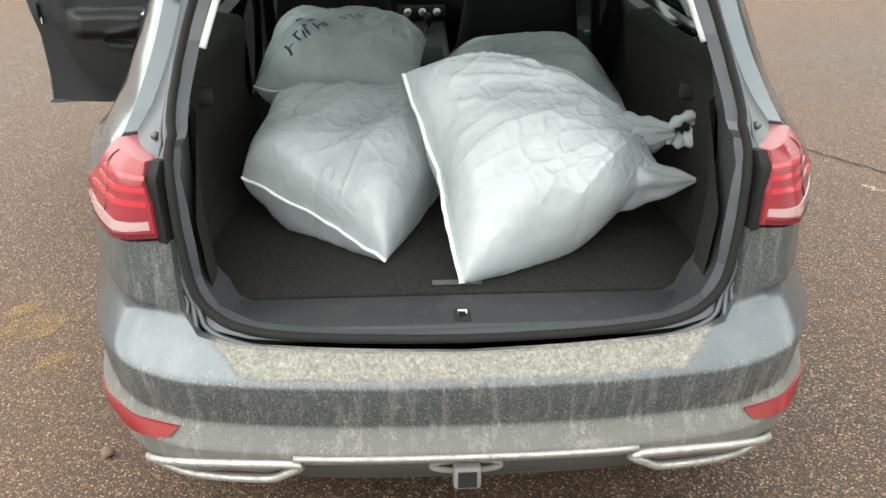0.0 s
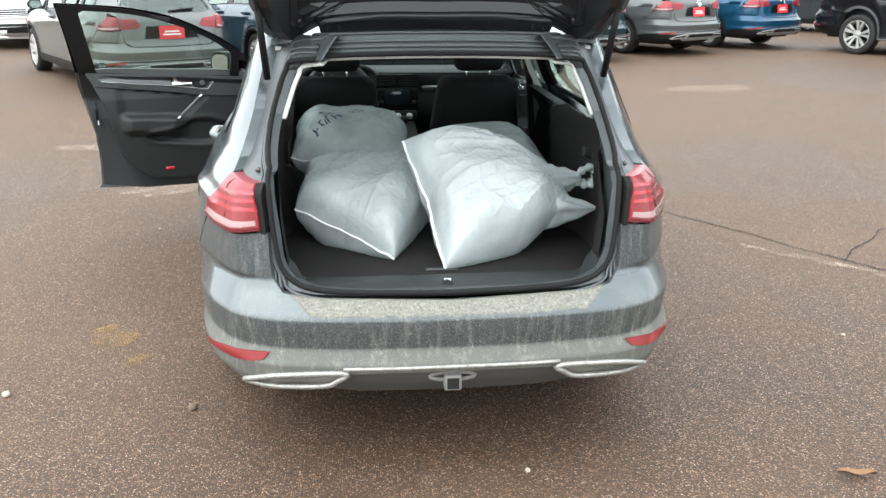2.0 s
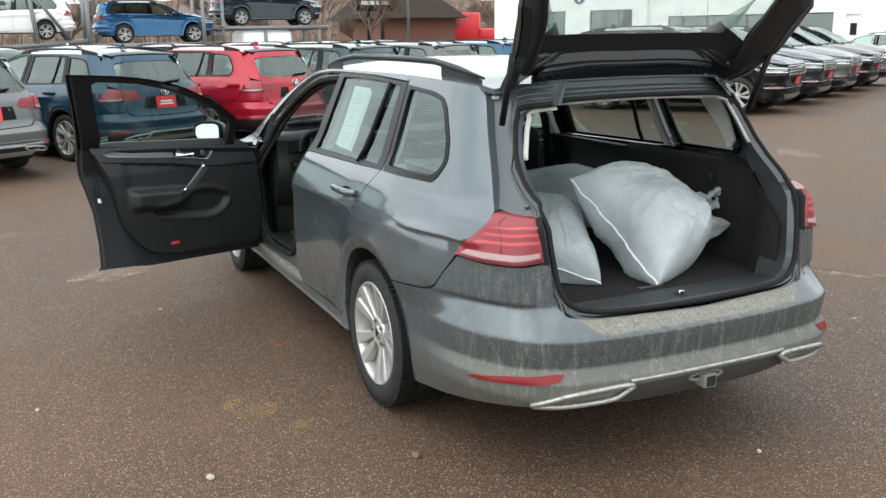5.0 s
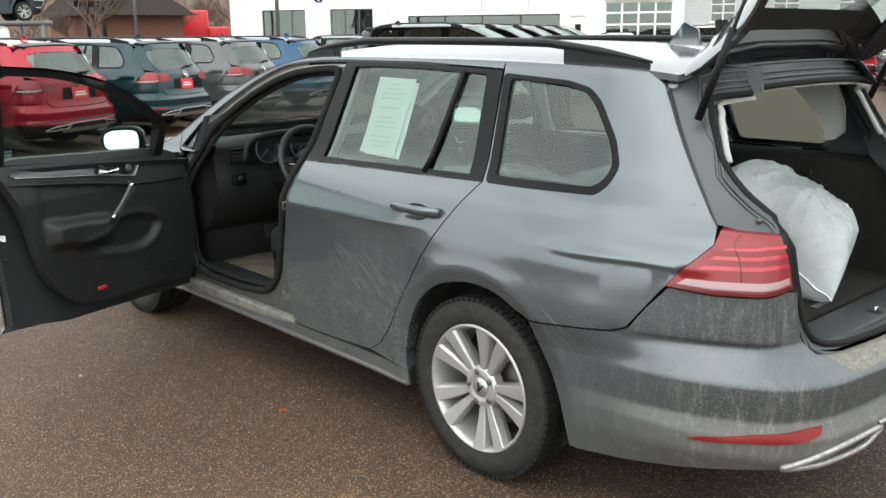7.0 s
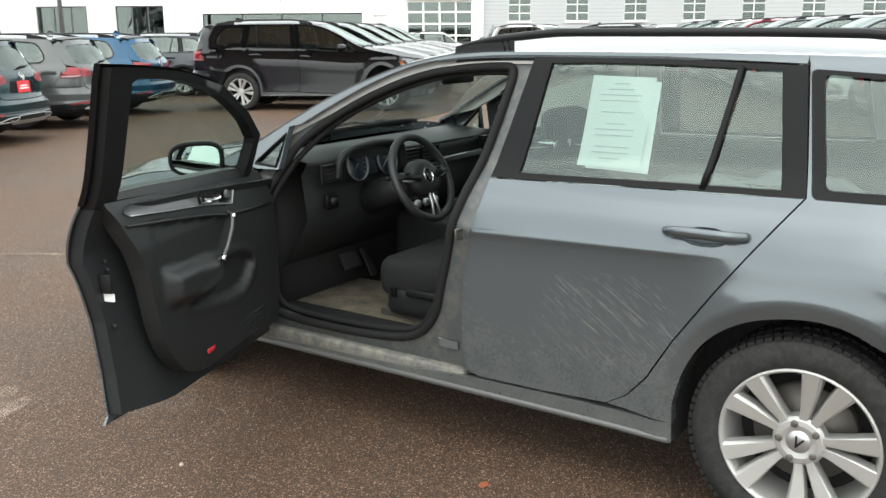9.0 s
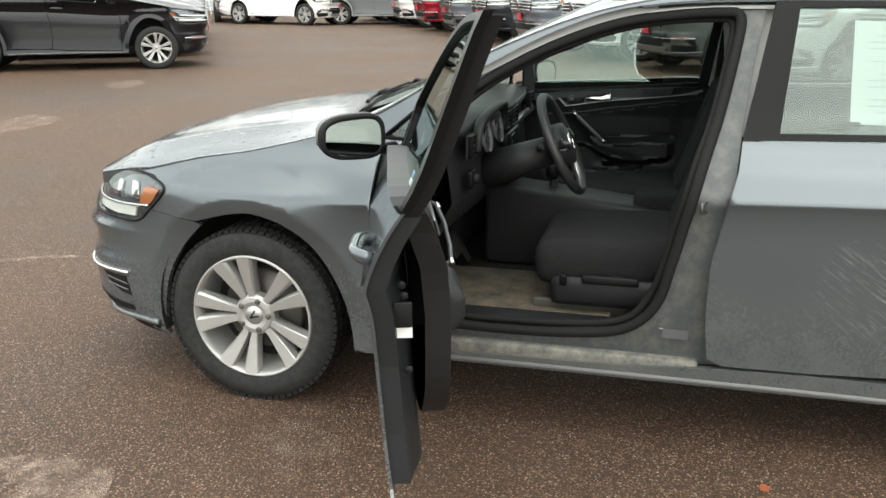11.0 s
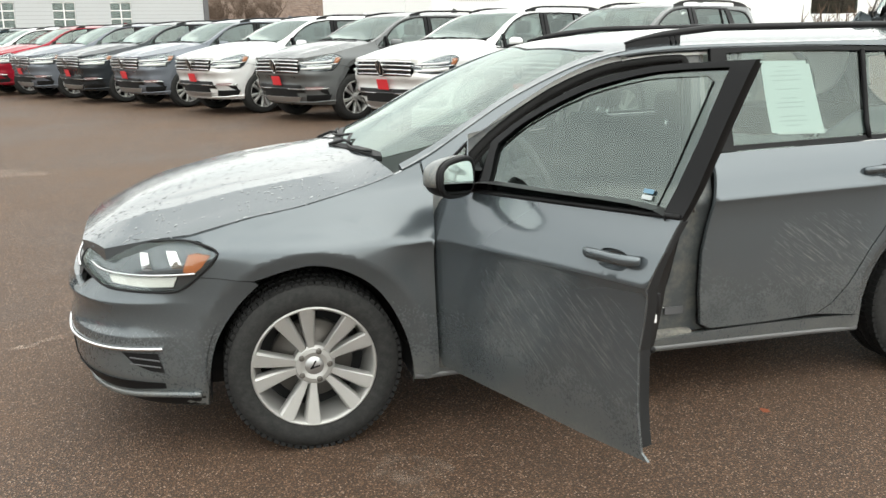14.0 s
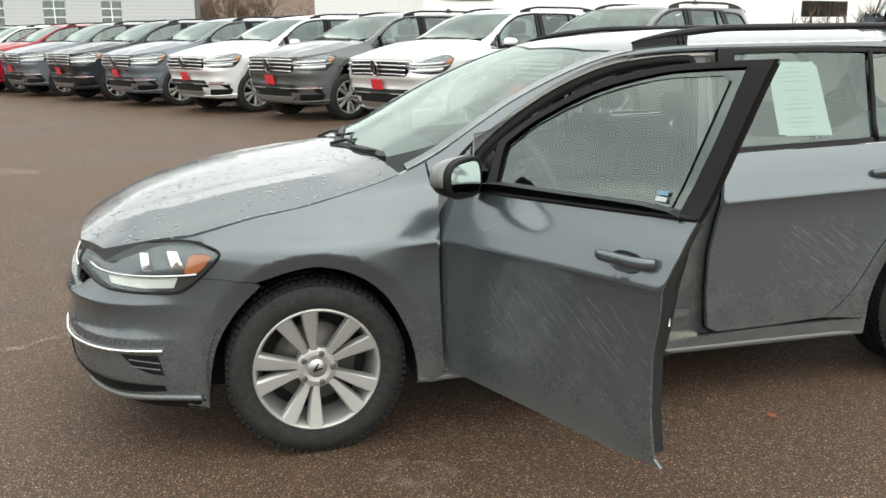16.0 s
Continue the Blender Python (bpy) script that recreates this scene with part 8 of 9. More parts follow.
def warped(src, name, f, wheel_r, wheels):
    """A car of another build: every part of src with its points moved by f, and larger wheels."""
    car = new(name)
    made = {src: car}
    for o in src.children_recursive:
        top = o
        while top.parent is not src:
            top = top.parent
        if top.name.startswith("wheel") and not top.name.startswith("wheel_arch"):
            continue
        me = o.data.copy()
        m = o.matrix_basis.copy()
        p = o.parent
        while p is not src:
            m = p.matrix_basis @ m
            p = p.parent
        for v in me.vertices:
            v.co = f(m @ v.co)
        n = new(o.name.split(".")[0], me)
        made[o] = n
        n.parent = made[o.parent]
        if "label" in o:
            n["label"] = o["label"]
    for x, y in wheels:
        build_wheel(car, pose(-x, y, wheel_r - 0.006, 30, 0, 0), wheel_r, wheel_r * 0.69, 0.235, 40, 5, False)
        build_wheel(car, pose(x, y, wheel_r - 0.006, 12, 0, 180), wheel_r, wheel_r * 0.69, 0.235, 40, 5, False)
    return car


def paint_all(ob, color):
    for o in (ob, *ob.children_recursive):
        o.color = (*color, 1)


def place_car(src, at, turn, color, label, group, z=0.0, used=[]):
    m = pose(at[0], at[1], z, 0, 0, turn)
    if src.name not in used:
        used.append(src.name)
        src.matrix_basis = m
        c = src
    else:
        c = copy_thing(src, m)
    paint_all(c, color)
    tagged(c, label, "car", group)
    return c


def make_sources():
    wagon = new("estate_car")
    build_body(wagon, W, M_PAINT_FAR, False, 0.06)
    for sd in (1, -1):
        build_front_door(wagon, W, M_PAINT_FAR, sd, False, False)
    closed_back(wagon, W, M_PAINT_FAR)
    dark_cabin(wagon, W)

    def suv_point(kx, ky, kz, z0, hood, box_back):
        def f(v):
            x, y, z = v
            lift = hood * smoothstep(2.9, 3.7, y) * smoothstep(0.5, 0.75, z) * (1 - smoothstep(1.0, 1.25, z))
            back = box_back * smoothstep(0.9, 1.3, z) * (1 - smoothstep(0.3, 1.2, y))
            nose = 0.10 * smoothstep(4.1, 4.4, y) * smoothstep(0.45, 0.75, z)
            blunt = 0.11 * smoothstep(0.30, 0.78, abs(x)) * smoothstep(4.0, 4.4, y) * smoothstep(0.3, 0.5, z) * (1 - smoothstep(0.85, 1.0, z))
            return Vector((x * kx, (y - back + nose + blunt) * ky, z * kz + z0 + lift))
        return f

    suv_front(wagon, W, 4)
    tiguan = warped(wagon, "compact_suv", suv_point(1.03, 1.03, 1.135, 0.035, 0.05, 0.10), 0.36, ((0.79, 1.06), (0.80, 3.85)))
    atlas = warped(wagon, "large_suv", suv_point(1.105, 1.10, 1.185, 0.065, 0.10, 0.14), 0.39, ((0.85, 1.13), (0.85, 4.11)))

    def notch(v):
        x, y, z = v
        if z > 0.97:
            z = 0.97 + (z - 0.97) * smoothstep(0.42, 1.25, y)
        return Vector((x, y, z))

    saloon = warped(wagon, "saloon_car", notch, 0.32, ((0.76, 1.03), (0.77, 3.66)))
    cladding(wagon, W)
    return wagon, tiguan, atlas, saloon


def build_lot_cars():
    wagon, tiguan, atlas, saloon = make_sources()
    GREY, BLUE, RED, TEAL, SILVER, LBLUE, BLACK, WHITE, DARK = (0.125, 0.13, 0.13), (0.009, 0.040, 0.070), (0.28, 0.008, 0.022), (0.006, 0.028, 0.034), (0.085, 0.09, 0.09), (0.010, 0.058, 0.115), (0.008, 0.008, 0.010), (0.80, 0.80, 0.79), (0.03, 0.035, 0.04)
    row = "row of parked estate cars"
    names = [(GREY, "grey estate car with black cladding and red dealer plate"), (BLUE, "blue estate car with black cladding and red dealer plate"), (RED, "red estate car with black cladding and red dealer plate"), (TEAL, "dark teal estate car with black cladding and red dealer plate"), (SILVER, "grey metallic estate car with black cladding and red dealer plate"), (LBLUE, "bright blue estate car with black cladding and red dealer plate")]
    for k, (c, lab) in enumerate(names):
        rr = Vector((-0.15, 11.25, 0)) + (k - 1) * Vector((2.09, 1.11, 0))
        at = rr - E1 * 0.76 - E2 * 1.03
        place_car(wagon, at, LOT, c, lab, row)
    at = Vector((11.4, 17.7, 0)) + E1 * 0.76 - E2 * 1.03
    place_car(wagon, at, LOT, DARK, "dark grey estate car beside black suvs", row)
    # cars of the row behind, nose to nose
    cols = [WHITE, DARK, SILVER, WHITE, GREY, WHITE, SILVER, DARK]
    for k, c in enumerate(cols):
        rr = Vector((-3.2, 10.0, 0)) + k * Vector((2.35, 1.25, 0)) + E2 * 10.4
        place_car(wagon, rr, LOT + 180, c, "parked estate car in the second row", "second row of cars")
    for k in range(5):
        at = Vector((9.1, 13.45, 0)) + E1 * 0.79 + E2 * 1.06 + k * E1 * 2.55
        place_car(tiguan, at, LOT + 180, BLACK if k == 0 else (DARK, GREY, BLACK, GREY)[k - 1], "black suv with chrome window line" if k == 0 else "parked suv in a row, dark paint", "row of dark suvs")
    SLATE = (0.15, 0.165, 0.19)
    big = {-2: GREY, -1: WHITE, 0: GREY, 1: WHITE, 2: SLATE, 3: DARK, 4: SLATE, 5: RED, 6: WHITE, 7: TEAL, 8: GREY}
    nm = {WHITE: "white", GREY: "grey", DARK: "dark grey", SILVER: "silver-grey", SLATE: "slate-grey", RED: "red", TEAL: "dark blue"}
    for k, c in big.items():
        fl = Vector((11.5, 1.7, 0)) + k * Vector((2.22, 1.42, 0))
        at = fl + E1 * 0.85 - E2 * 4.11
        place_car(atlas, at, LOT, c, nm[c] + " large suv with bright grille bars and red dealer plate", "row of large suvs")
    place_car(tiguan, (27.2, 18.3, 0), 168, WHITE, "white suv parked across the lot", "cars by the service building")
    place_car(tiguan, (26.9, 14.9, 0), 190, GREY, "grey suv parked across the lot", "cars by the service building")
    place_car(saloon, (28.6, 20.4, 0), 40, WHITE, "white saloon car parked by the service doors", "cars by the service building")
    for k in range(4):
        place_car(tiguan, lot(37, 9 - k * 6.5), LOT + 90, (DARK, GREY, WHITE, SILVER)[k], "parked suv near the service building", "cars by the service building")
    for k in range(3):
        place_car(saloon, lot(33 + 2 * k, -38 - 8 * k), LOT + 80, (WHITE, SILVER, WHITE)[k], "pale car parked by the body shop", "cars by the body shop")
    # car transporter with its load
    return tiguan, wagon


def build_transporter(tiguan):
    tr = tagged(new("car_transporter"), "steel car transporter with two sloping decks", "truck")
    def beam(a, b, r=0.09, name="post"):
        bm = bmesh.new()
        tube(bm, [a, b], r, 6)
        part(name, bm, M_STEEL, tr)
    for y in (36.9, 39.2):
        beam((-7, y, 1.0), (0.8, y, 1.55), 0.10, "lower_rail")
        beam((0.8, y, 1.35), (6.4, y, 1.35), 0.10, "lower_rail")
        beam((-9, y, 2.1), (-2.0, y, 3.4), 0.09, "upper_rail")
        beam((6.0, y, 2.0), (10.8, y, 2.0), 0.10, "upper_rail")
        for x, t in ((-4.6, 3.2), (-2.9, 4.2), (-0.9, 4.2), (0.9, 3.9), (5.4, 3.6), (6.2, 3.3), (8.0, 2.1), (10.4, 2.1)):
            beam((x, y, 0.4), (x - (0.35 if t > 4 else 0), y, t), 0.085)
        beam((0.4, y, 1.3), (-1.6, y, 4.2), 0.07, "brace")
    for k in range(9):
        beam((5.75, 36.8, 0.8 + 0.32 * k), (6.15, 36.8, 0.8 + 0.32 * k), 0.03, "rung")
    bm = bmesh.new()
    box(bm, 7.0, 36.9, 0.5, 9.2, 39.2, 1.9, 0.2)
    part("cab", bm, M_WHITEPL, tr, "white truck cab")
    for x in (-6.5, -5.0, 3.0, 4.4, 8.2):
        bm = bmesh.new()
        lathe(bm, [(-0.14, 0.2), (-0.15, 0.48), (0.15, 0.48), (0.14, 0.2)], 24, "Y", (x, 36.9, 0.5))
        part("truck_tyre", bm, M_RUBBER, tr)
    g = "cars on the transporter"
    place_car(tiguan, (1.2, 38.0, 0), -90, (0.02, 0.09, 0.20), "blue suv loaded on the transporter", g, 1.45)
    place_car(tiguan, (0.4, 38.0, 0), 90, (0.8, 0.8, 0.8), "white suv in wrapping on the transporter", g, 1.62)
    place_car(tiguan, (6.0, 38.0, 0), -90, (0.02, 0.03, 0.04), "dark suv on the upper deck", g, 2.1)
    place_car(tiguan, (-4.2, 38.0, 0), 90, (0.01, 0.01, 0.012), "black suv on the upper deck", g, 2.75)


# ---- buildings: a runs away from the lot, b along the fronts ----
ROT = pose(0, 0, 0, 0, 0, LOT)


def lot_box(name, a0, b0, z0, a1, b1, z1, material, parent, bevel=0.0, label=""):
    bm = bmesh.new()
    box(bm, a0, b0, z0, a1, b1, z1, bevel, m=ROT)
    return part(name, bm, material, parent, label, smooth=False)


def lot_wall(name, a, depth, b0, b1, z1, holes, material, parent, z0=0.0):
    """A front wall with real openings through it."""
    bm = bmesh.new()
    sheet(bm, [(b0, z0), (b1, z0), (b1, z1), (b0, z1)], lambda u, v, d: ROT @ Vector((a + d, u, v)), [[(p, r), (q, r), (q, t), (p, t)] for p, q, r, t in holes], 2.5, depth)
    bmesh.ops.recalc_face_normals(bm, faces=bm.faces)
    ob = link_mesh(bm, name, material, parent)
    for p in ob.data.polygons:
        p.use_smooth = False
    return ob


def window_unit(parent, a, b0, b1, z0, z1, nb, nz, frame, glass=None, bar=0.06):
    """Frame with bars and one pane a field, set back in an opening."""
    w = lot_box("window", a + 0.05, b0, z0, a + 0.15, b1, z0 + bar, frame, parent)
    lot_box("frame", a + 0.05, b0, z1 - bar, a + 0.15, b1, z1, frame, w)
    for k in range(nb + 1):
        b = b0 + (b1 - b0) * k / nb
        lot_box("bar", a + 0.06, max(b - bar / 2, b0), z0, a + 0.14, min(b + bar / 2, b1), z1, frame, w)
    for k in range(1, nz):
        z = z0 + (z1 - z0) * k / nz
        lot_box("bar", a + 0.07, b0, z - bar / 2, a + 0.13, b1, z + bar / 2, frame, w)
    for i in range(nb):
        for j in range(nz):
            lot_box("pane", a + 0.095, b0 + (b1 - b0) * i / nb, z0 + (z1 - z0) * j / nz, a + 0.105, b0 + (b1 - b0) * (i + 1) / nb, z0 + (z1 - z0) * (j + 1) / nz, glass or M_SHOWGLASS, w)
    lot_box("room_back", a + 2.5, b0 - 0.5, max(z0 - 0.5, 0), a + 2.6, b1 + 0.5, z1 + 0.3, M_ROOM, w)
    return w


def words(text, size, material, parent, m):
    cu = bpy.data.curves.new("lettering", "FONT")
    cu.body, cu.size, cu.extrude, cu.align_x, cu.align_y = text, size, 0.01, "CENTER", "CENTER"
    ob = bpy.data.objects.new("lettering_curve", cu)
    scene.collection.objects.link(ob)
    bpy.context.view_layer.update()
    me = bpy.data.meshes.new_from_object(ob.evaluated_get(bpy.context.evaluated_depsgraph_get()))
    bpy.data.objects.remove(ob)
    me.materials.clear()
    me.materials.append(material)
    t = new("lettering", me)
    t.parent = parent
    t.matrix_basis = m
    return t


def face(a, b, z):
    """Pose of something flat on a front, facing the lot."""
    return ROT @ Matrix.Translation((a, b, z)) @ pose(0, 0, 0, 90, 0, -90)


def build_buildings():
    show = tagged(new("showroom"), "white panelled car showroom with glazed doors", "building")
    left = [(25.6, 28.5, 0.25, 2.9), (21.3, 24.0, 0.02, 2.9)]
    right = [(10.43, 19.25, 0.9, 2.46), (9.05, 9.84, 0.02, 2.35), (4.5, 8.0, 0.02, 3.08)]
    lot_wall("front_wall", 46.7, 0.5, 20.4, 30.65, 7.0, left, M_WHITE, show)
    lot_wall("front_wall", 47.0, 0.5, 3.9, 20.4, 6.4, right, M_WHITE, show)
    lot_box("rear_block", 49.9, 3.9, 0, 62, 30.65, 6.3, M_WHITE, show)
    lot_box("end_wall", 46.75, 30.35, 0, 62, 30.6, 6.9, M_WHITE, show)
    lot_box("roof_edge", 46.6, 20.3, 7.0, 62, 30.75, 7.15, M_INLAY, show)
    lot_box("roof_edge", 46.9, 3.8, 6.4, 62, 20.4, 6.55, M_INLAY, show)
    for b in (17.0, 14.85, 12.2):
        lot_box("panel_joint", 46.993, b - 0.012, 2.5, 47.0, b + 0.012, 6.4, M_INLAY, show)
    window_unit(show, 46.75, 25.6, 28.5, 0.25, 2.9, 3, 1, M_INLAY)
    window_unit(show, 46.75, 21.3, 24.0, 0.02, 2.9, 3, 1, M_INLAY)
    window_unit(show, 47.05, 10.43, 19.25, 0.9, 2.46, 4, 1, M_BLACK)
    window_unit(show, 47.05, 4.5, 8.0, 0.02, 3.08, 4, 5, M_WHITEPL, None, 0.10)
    door = lot_box("side_door", 47.1, 9.05, 0.02, 47.15, 9.84, 2.35, M_WHITEPL, show)
    lot_box("door_window", 47.09, 9.3, 1.3, 47.1, 9.62, 1.9, M_DARK, door)
    lot_box("door_frame", 46.97, 4.35, 3.08, 47.06, 8.15, 3.62, M_LIGHTPANEL, show)
    words("Service", 0.38, M_INLAY, show, face(46.955, 6.25, 3.38))
    e = round_badge("emblem", show, face(46.69, 24.7, 3.66), 0.45, M_BLUE)
    siding = tagged(new("service_building"), "pale grey metal-sided workshop with a row of windows", "building")
    holes = []
    k = 0
    while 1.38 - 3.06 * k > -18.5:
        holes.append((1.38 - 3.06 * k, 2.57 - 3.06 * k, 1.95, 3.25))
        k += 1
    lot_wall("front_wall", 47.3, 0.4, -21.5, 3.9, 6.0, holes, M_SIDING, siding)
    lot_box("body", 50.1, -21.5, 0, 60, 3.9, 5.9, M_SIDING, siding)
    lot_box("corner_trim", 47.25, -21.6, 0, 47.6, -21.3, 6.0, M_INLAY, siding)
    lot_box("end_wall", 47.6, -21.5, 0, 60, -21.35, 6.0, M_SIDING, siding)
    lot_box("roof", 47.1, -21.8, 6.0, 60.2, 4.0, 6.2, M_LIGHTPANEL, siding)
    for p, q, r, t in holes:
        window_unit(siding, 47.3, p, q, r, t, 2, 3, M_WHITEPL, M_SHOWGLASS, 0.05)
        lot_box("window_sill", 47.2, p - 0.06, r - 0.07, 47.32, q + 0.06, r, M_WHITEPL, siding)
    body = tagged(new("body_shop"), "white body-repair shop with a dark name board", "building")
    lot_wall("front_wall", 47.0, 0.4, -130, -38.85, 5.0, [(-108.6, -96.4, 2.2, 4.0)], M_WHITE, body)
    lot_box("body", 49.9, -130, 0, 60, -38.85, 4.9, M_WHITE, body)
    lot_box("end_wall", 47.4, -39.05, 0, 60, -38.9, 4.95, M_WHITE, body)
    lot_box("roof", 46.8, -130.2, 5.0, 60, -38.7, 5.2, M_LIGHTPANEL, body)
    window_unit(body, 47.0, -108.6, -96.4, 2.2, 4.0, 3, 1, M_BLACK)
    sign = lot_box("name_board", 46.9, -45.77, 3.5, 46.99, -40.56, 4.5, M_BLACK, body)
    words("AUTO BODY", 0.72, M_WHITEPL, sign, face(46.885, -43.2, 3.95))
    # brown house with a dark hipped roof
    house = tagged(new("brick_restaurant"), "brown brick restaurant with a dark hipped roof", "building")
    bm = bmesh.new()
    box(bm, 24.7, 66, 0, 31.3, 76, 3.1)
    part("wall", bm, M_BRICK, house, smooth=False)
    bm = bmesh.new()
    v = [bm.verts.new(p) for p in ((24, 65, 3.0), (32, 65, 3.0), (32, 77, 3.0), (24, 77, 3.0), (27.2, 70, 7.2), (28.8, 72, 7.2))]
    for f in ((0, 1, 5, 4), (1, 2, 5), (2, 3, 4, 5), (3, 0, 4)):
        bm.faces.new([v[i] for i in f])
    part("roof", bm, M_ROOF, house, smooth=False)
    sgn = tagged(new("sign_tower"), "dark roadside sign with pale lettering bars", "sign")
    bm = bmesh.new()
    box(bm, -1.3, -0.2, 3.4, 1.3, 0.2, 4.9, 0.05)
    part("board", bm, M_BLACK, sgn)
    for x in (-0.5, 0.5):
        bm = bmesh.new()
        box(bm, x - 0.12, -0.12, 0, x + 0.12, 0.12, 3.4)
        part("sign_post", bm, M_BLACK, sgn)
    for z, w in ((4.4, 0.8), (3.95, 1.0)):
        bm = bmesh.new()
        box(bm, -w, -0.25, z - 0.13, w, -0.2, z + 0.13)
        part("letter_bar", bm, M_WHITEPL, sgn, smooth=False)
    bm = bmesh.new()
    bmesh.ops.create_icosphere(bm, subdivisions=2, radius=0.35)
    part("sign_mark", bm, M_GREEN, sgn, place=Matrix.Translation((0.2, -0.1, 5.0)))
    sgn.matrix_basis = pose(22.2, 60.5, 0, 0, 0, -20)
    pole = tagged(new("lamp_post"), "grey steel car-park lamp post", "lamp post", "lamp posts")
    bm = bmesh.new()
    tube(bm, [(0, 0, 0), (0, 0, 9.0)], [0.11, 0.07], 12)
    part("pole", bm, M_STEEL, pole)
    bm = bmesh.new()
    lathe(bm, [(0, 0.25), (0.6, 0.22), (0.62, 0.001)], 20, "Z")
    part("concrete_base", bm, M_LIGHTPANEL, pole)
    bm = bmesh.new()
    box(bm, -0.9, -0.15, 8.9, 0.9, 0.15, 9.1, 0.03)
    part("lamp_head", bm, M_STEEL, pole)
    pole.matrix_basis = pose(21.7, 37.5, 0)
    for p in ((21.7, 53.3), (12.0, 52.0), (2.0, 47.0)):
        copy_thing(pole, pose(*p, 0, 0, 0, 30))
    # red lorry far off
    lorry = tagged(new("red_lorry"), "red long-nosed lorry far off", "truck")
    for nm_, dims, mt in (("cab", (-1.2, 0.0, 0.9, 1.2, 2.4, 3.6), M_SIGNRED), ("nose", (-1.1, -1.8, 0.9, 1.1, 0.0, 2.2), M_SIGNRED), ("chassis", (-1.1, -1.6, 0.5, 1.1, 5.0, 0.9), M_BLACK)):
        bm = bmesh.new()
        box(bm, *dims, 0.15)
        part(nm_, bm, mt, lorry)
    lorry.matrix_basis = pose(37.5, 73.5, 0, 0, 0, 60)


def bare_tree(name, at, height, seed, label):
    """Leafless tree: tapered trunk, limbs, and many fine twigs."""
    rng = random.Random(seed)
    tree = tagged(new(name), label, "tree", "bare trees")
    bt, bw = bmesh.new(), bmesh.new()

    def grow(p, d, length, r, depth):
        n = 3
        pts = [p]
        for k in range(n):
            d = (d + Vector((rng.uniform(-1, 1), rng.uniform(-1, 1), rng.uniform(-0.3, 0.7))) * 0.16).normalized()
            pts.append(pts[-1] + d * length / n)
        rad = [r * (1 - 0.45 * k / n) for k in range(n + 1)]
        b = bt if depth < 2 else bw
        rings = []
        for q, rr in zip(pts, rad):
            s_ = d.orthogonal().normalized()
            t_ = d.cross(s_)
            rings.append([b.verts.new(q + rr * (math.cos(a) * s_ + math.sin(a) * t_)) for a in (0, 2.09, 4.19)])
        for A, B in zip(rings, rings[1:]):
            for j in range(3):
                b.faces.new((A[j], A[(j + 1) % 3], B[(j + 1) % 3], B[j]))
        if depth >= 5:
            return
        for k in range(4 if depth < 4 else 3):
            at_ = pts[rng.choice((1, 2, 3)) if depth else rng.choice((2, 3))]
            nd = (d * 0.6 + Vector((rng.uniform(-1, 1), rng.uniform(-1, 1), rng.uniform(-0.1, 0.9)))).normalized()
            grow(at_, nd, length * rng.uniform(0.55, 0.75), max(r * 0.5, 0.012), depth + 1)

    grow(Vector((0, 0, 0)), Vector((0, 0, 1)), height * 0.34, height * 0.022, 0)
    part("trunk", bt, M_BARK, tree)
    part("crown", bw, M_BARK, tree)
    tree.matrix_basis = pose(*at, 0)
    return tree


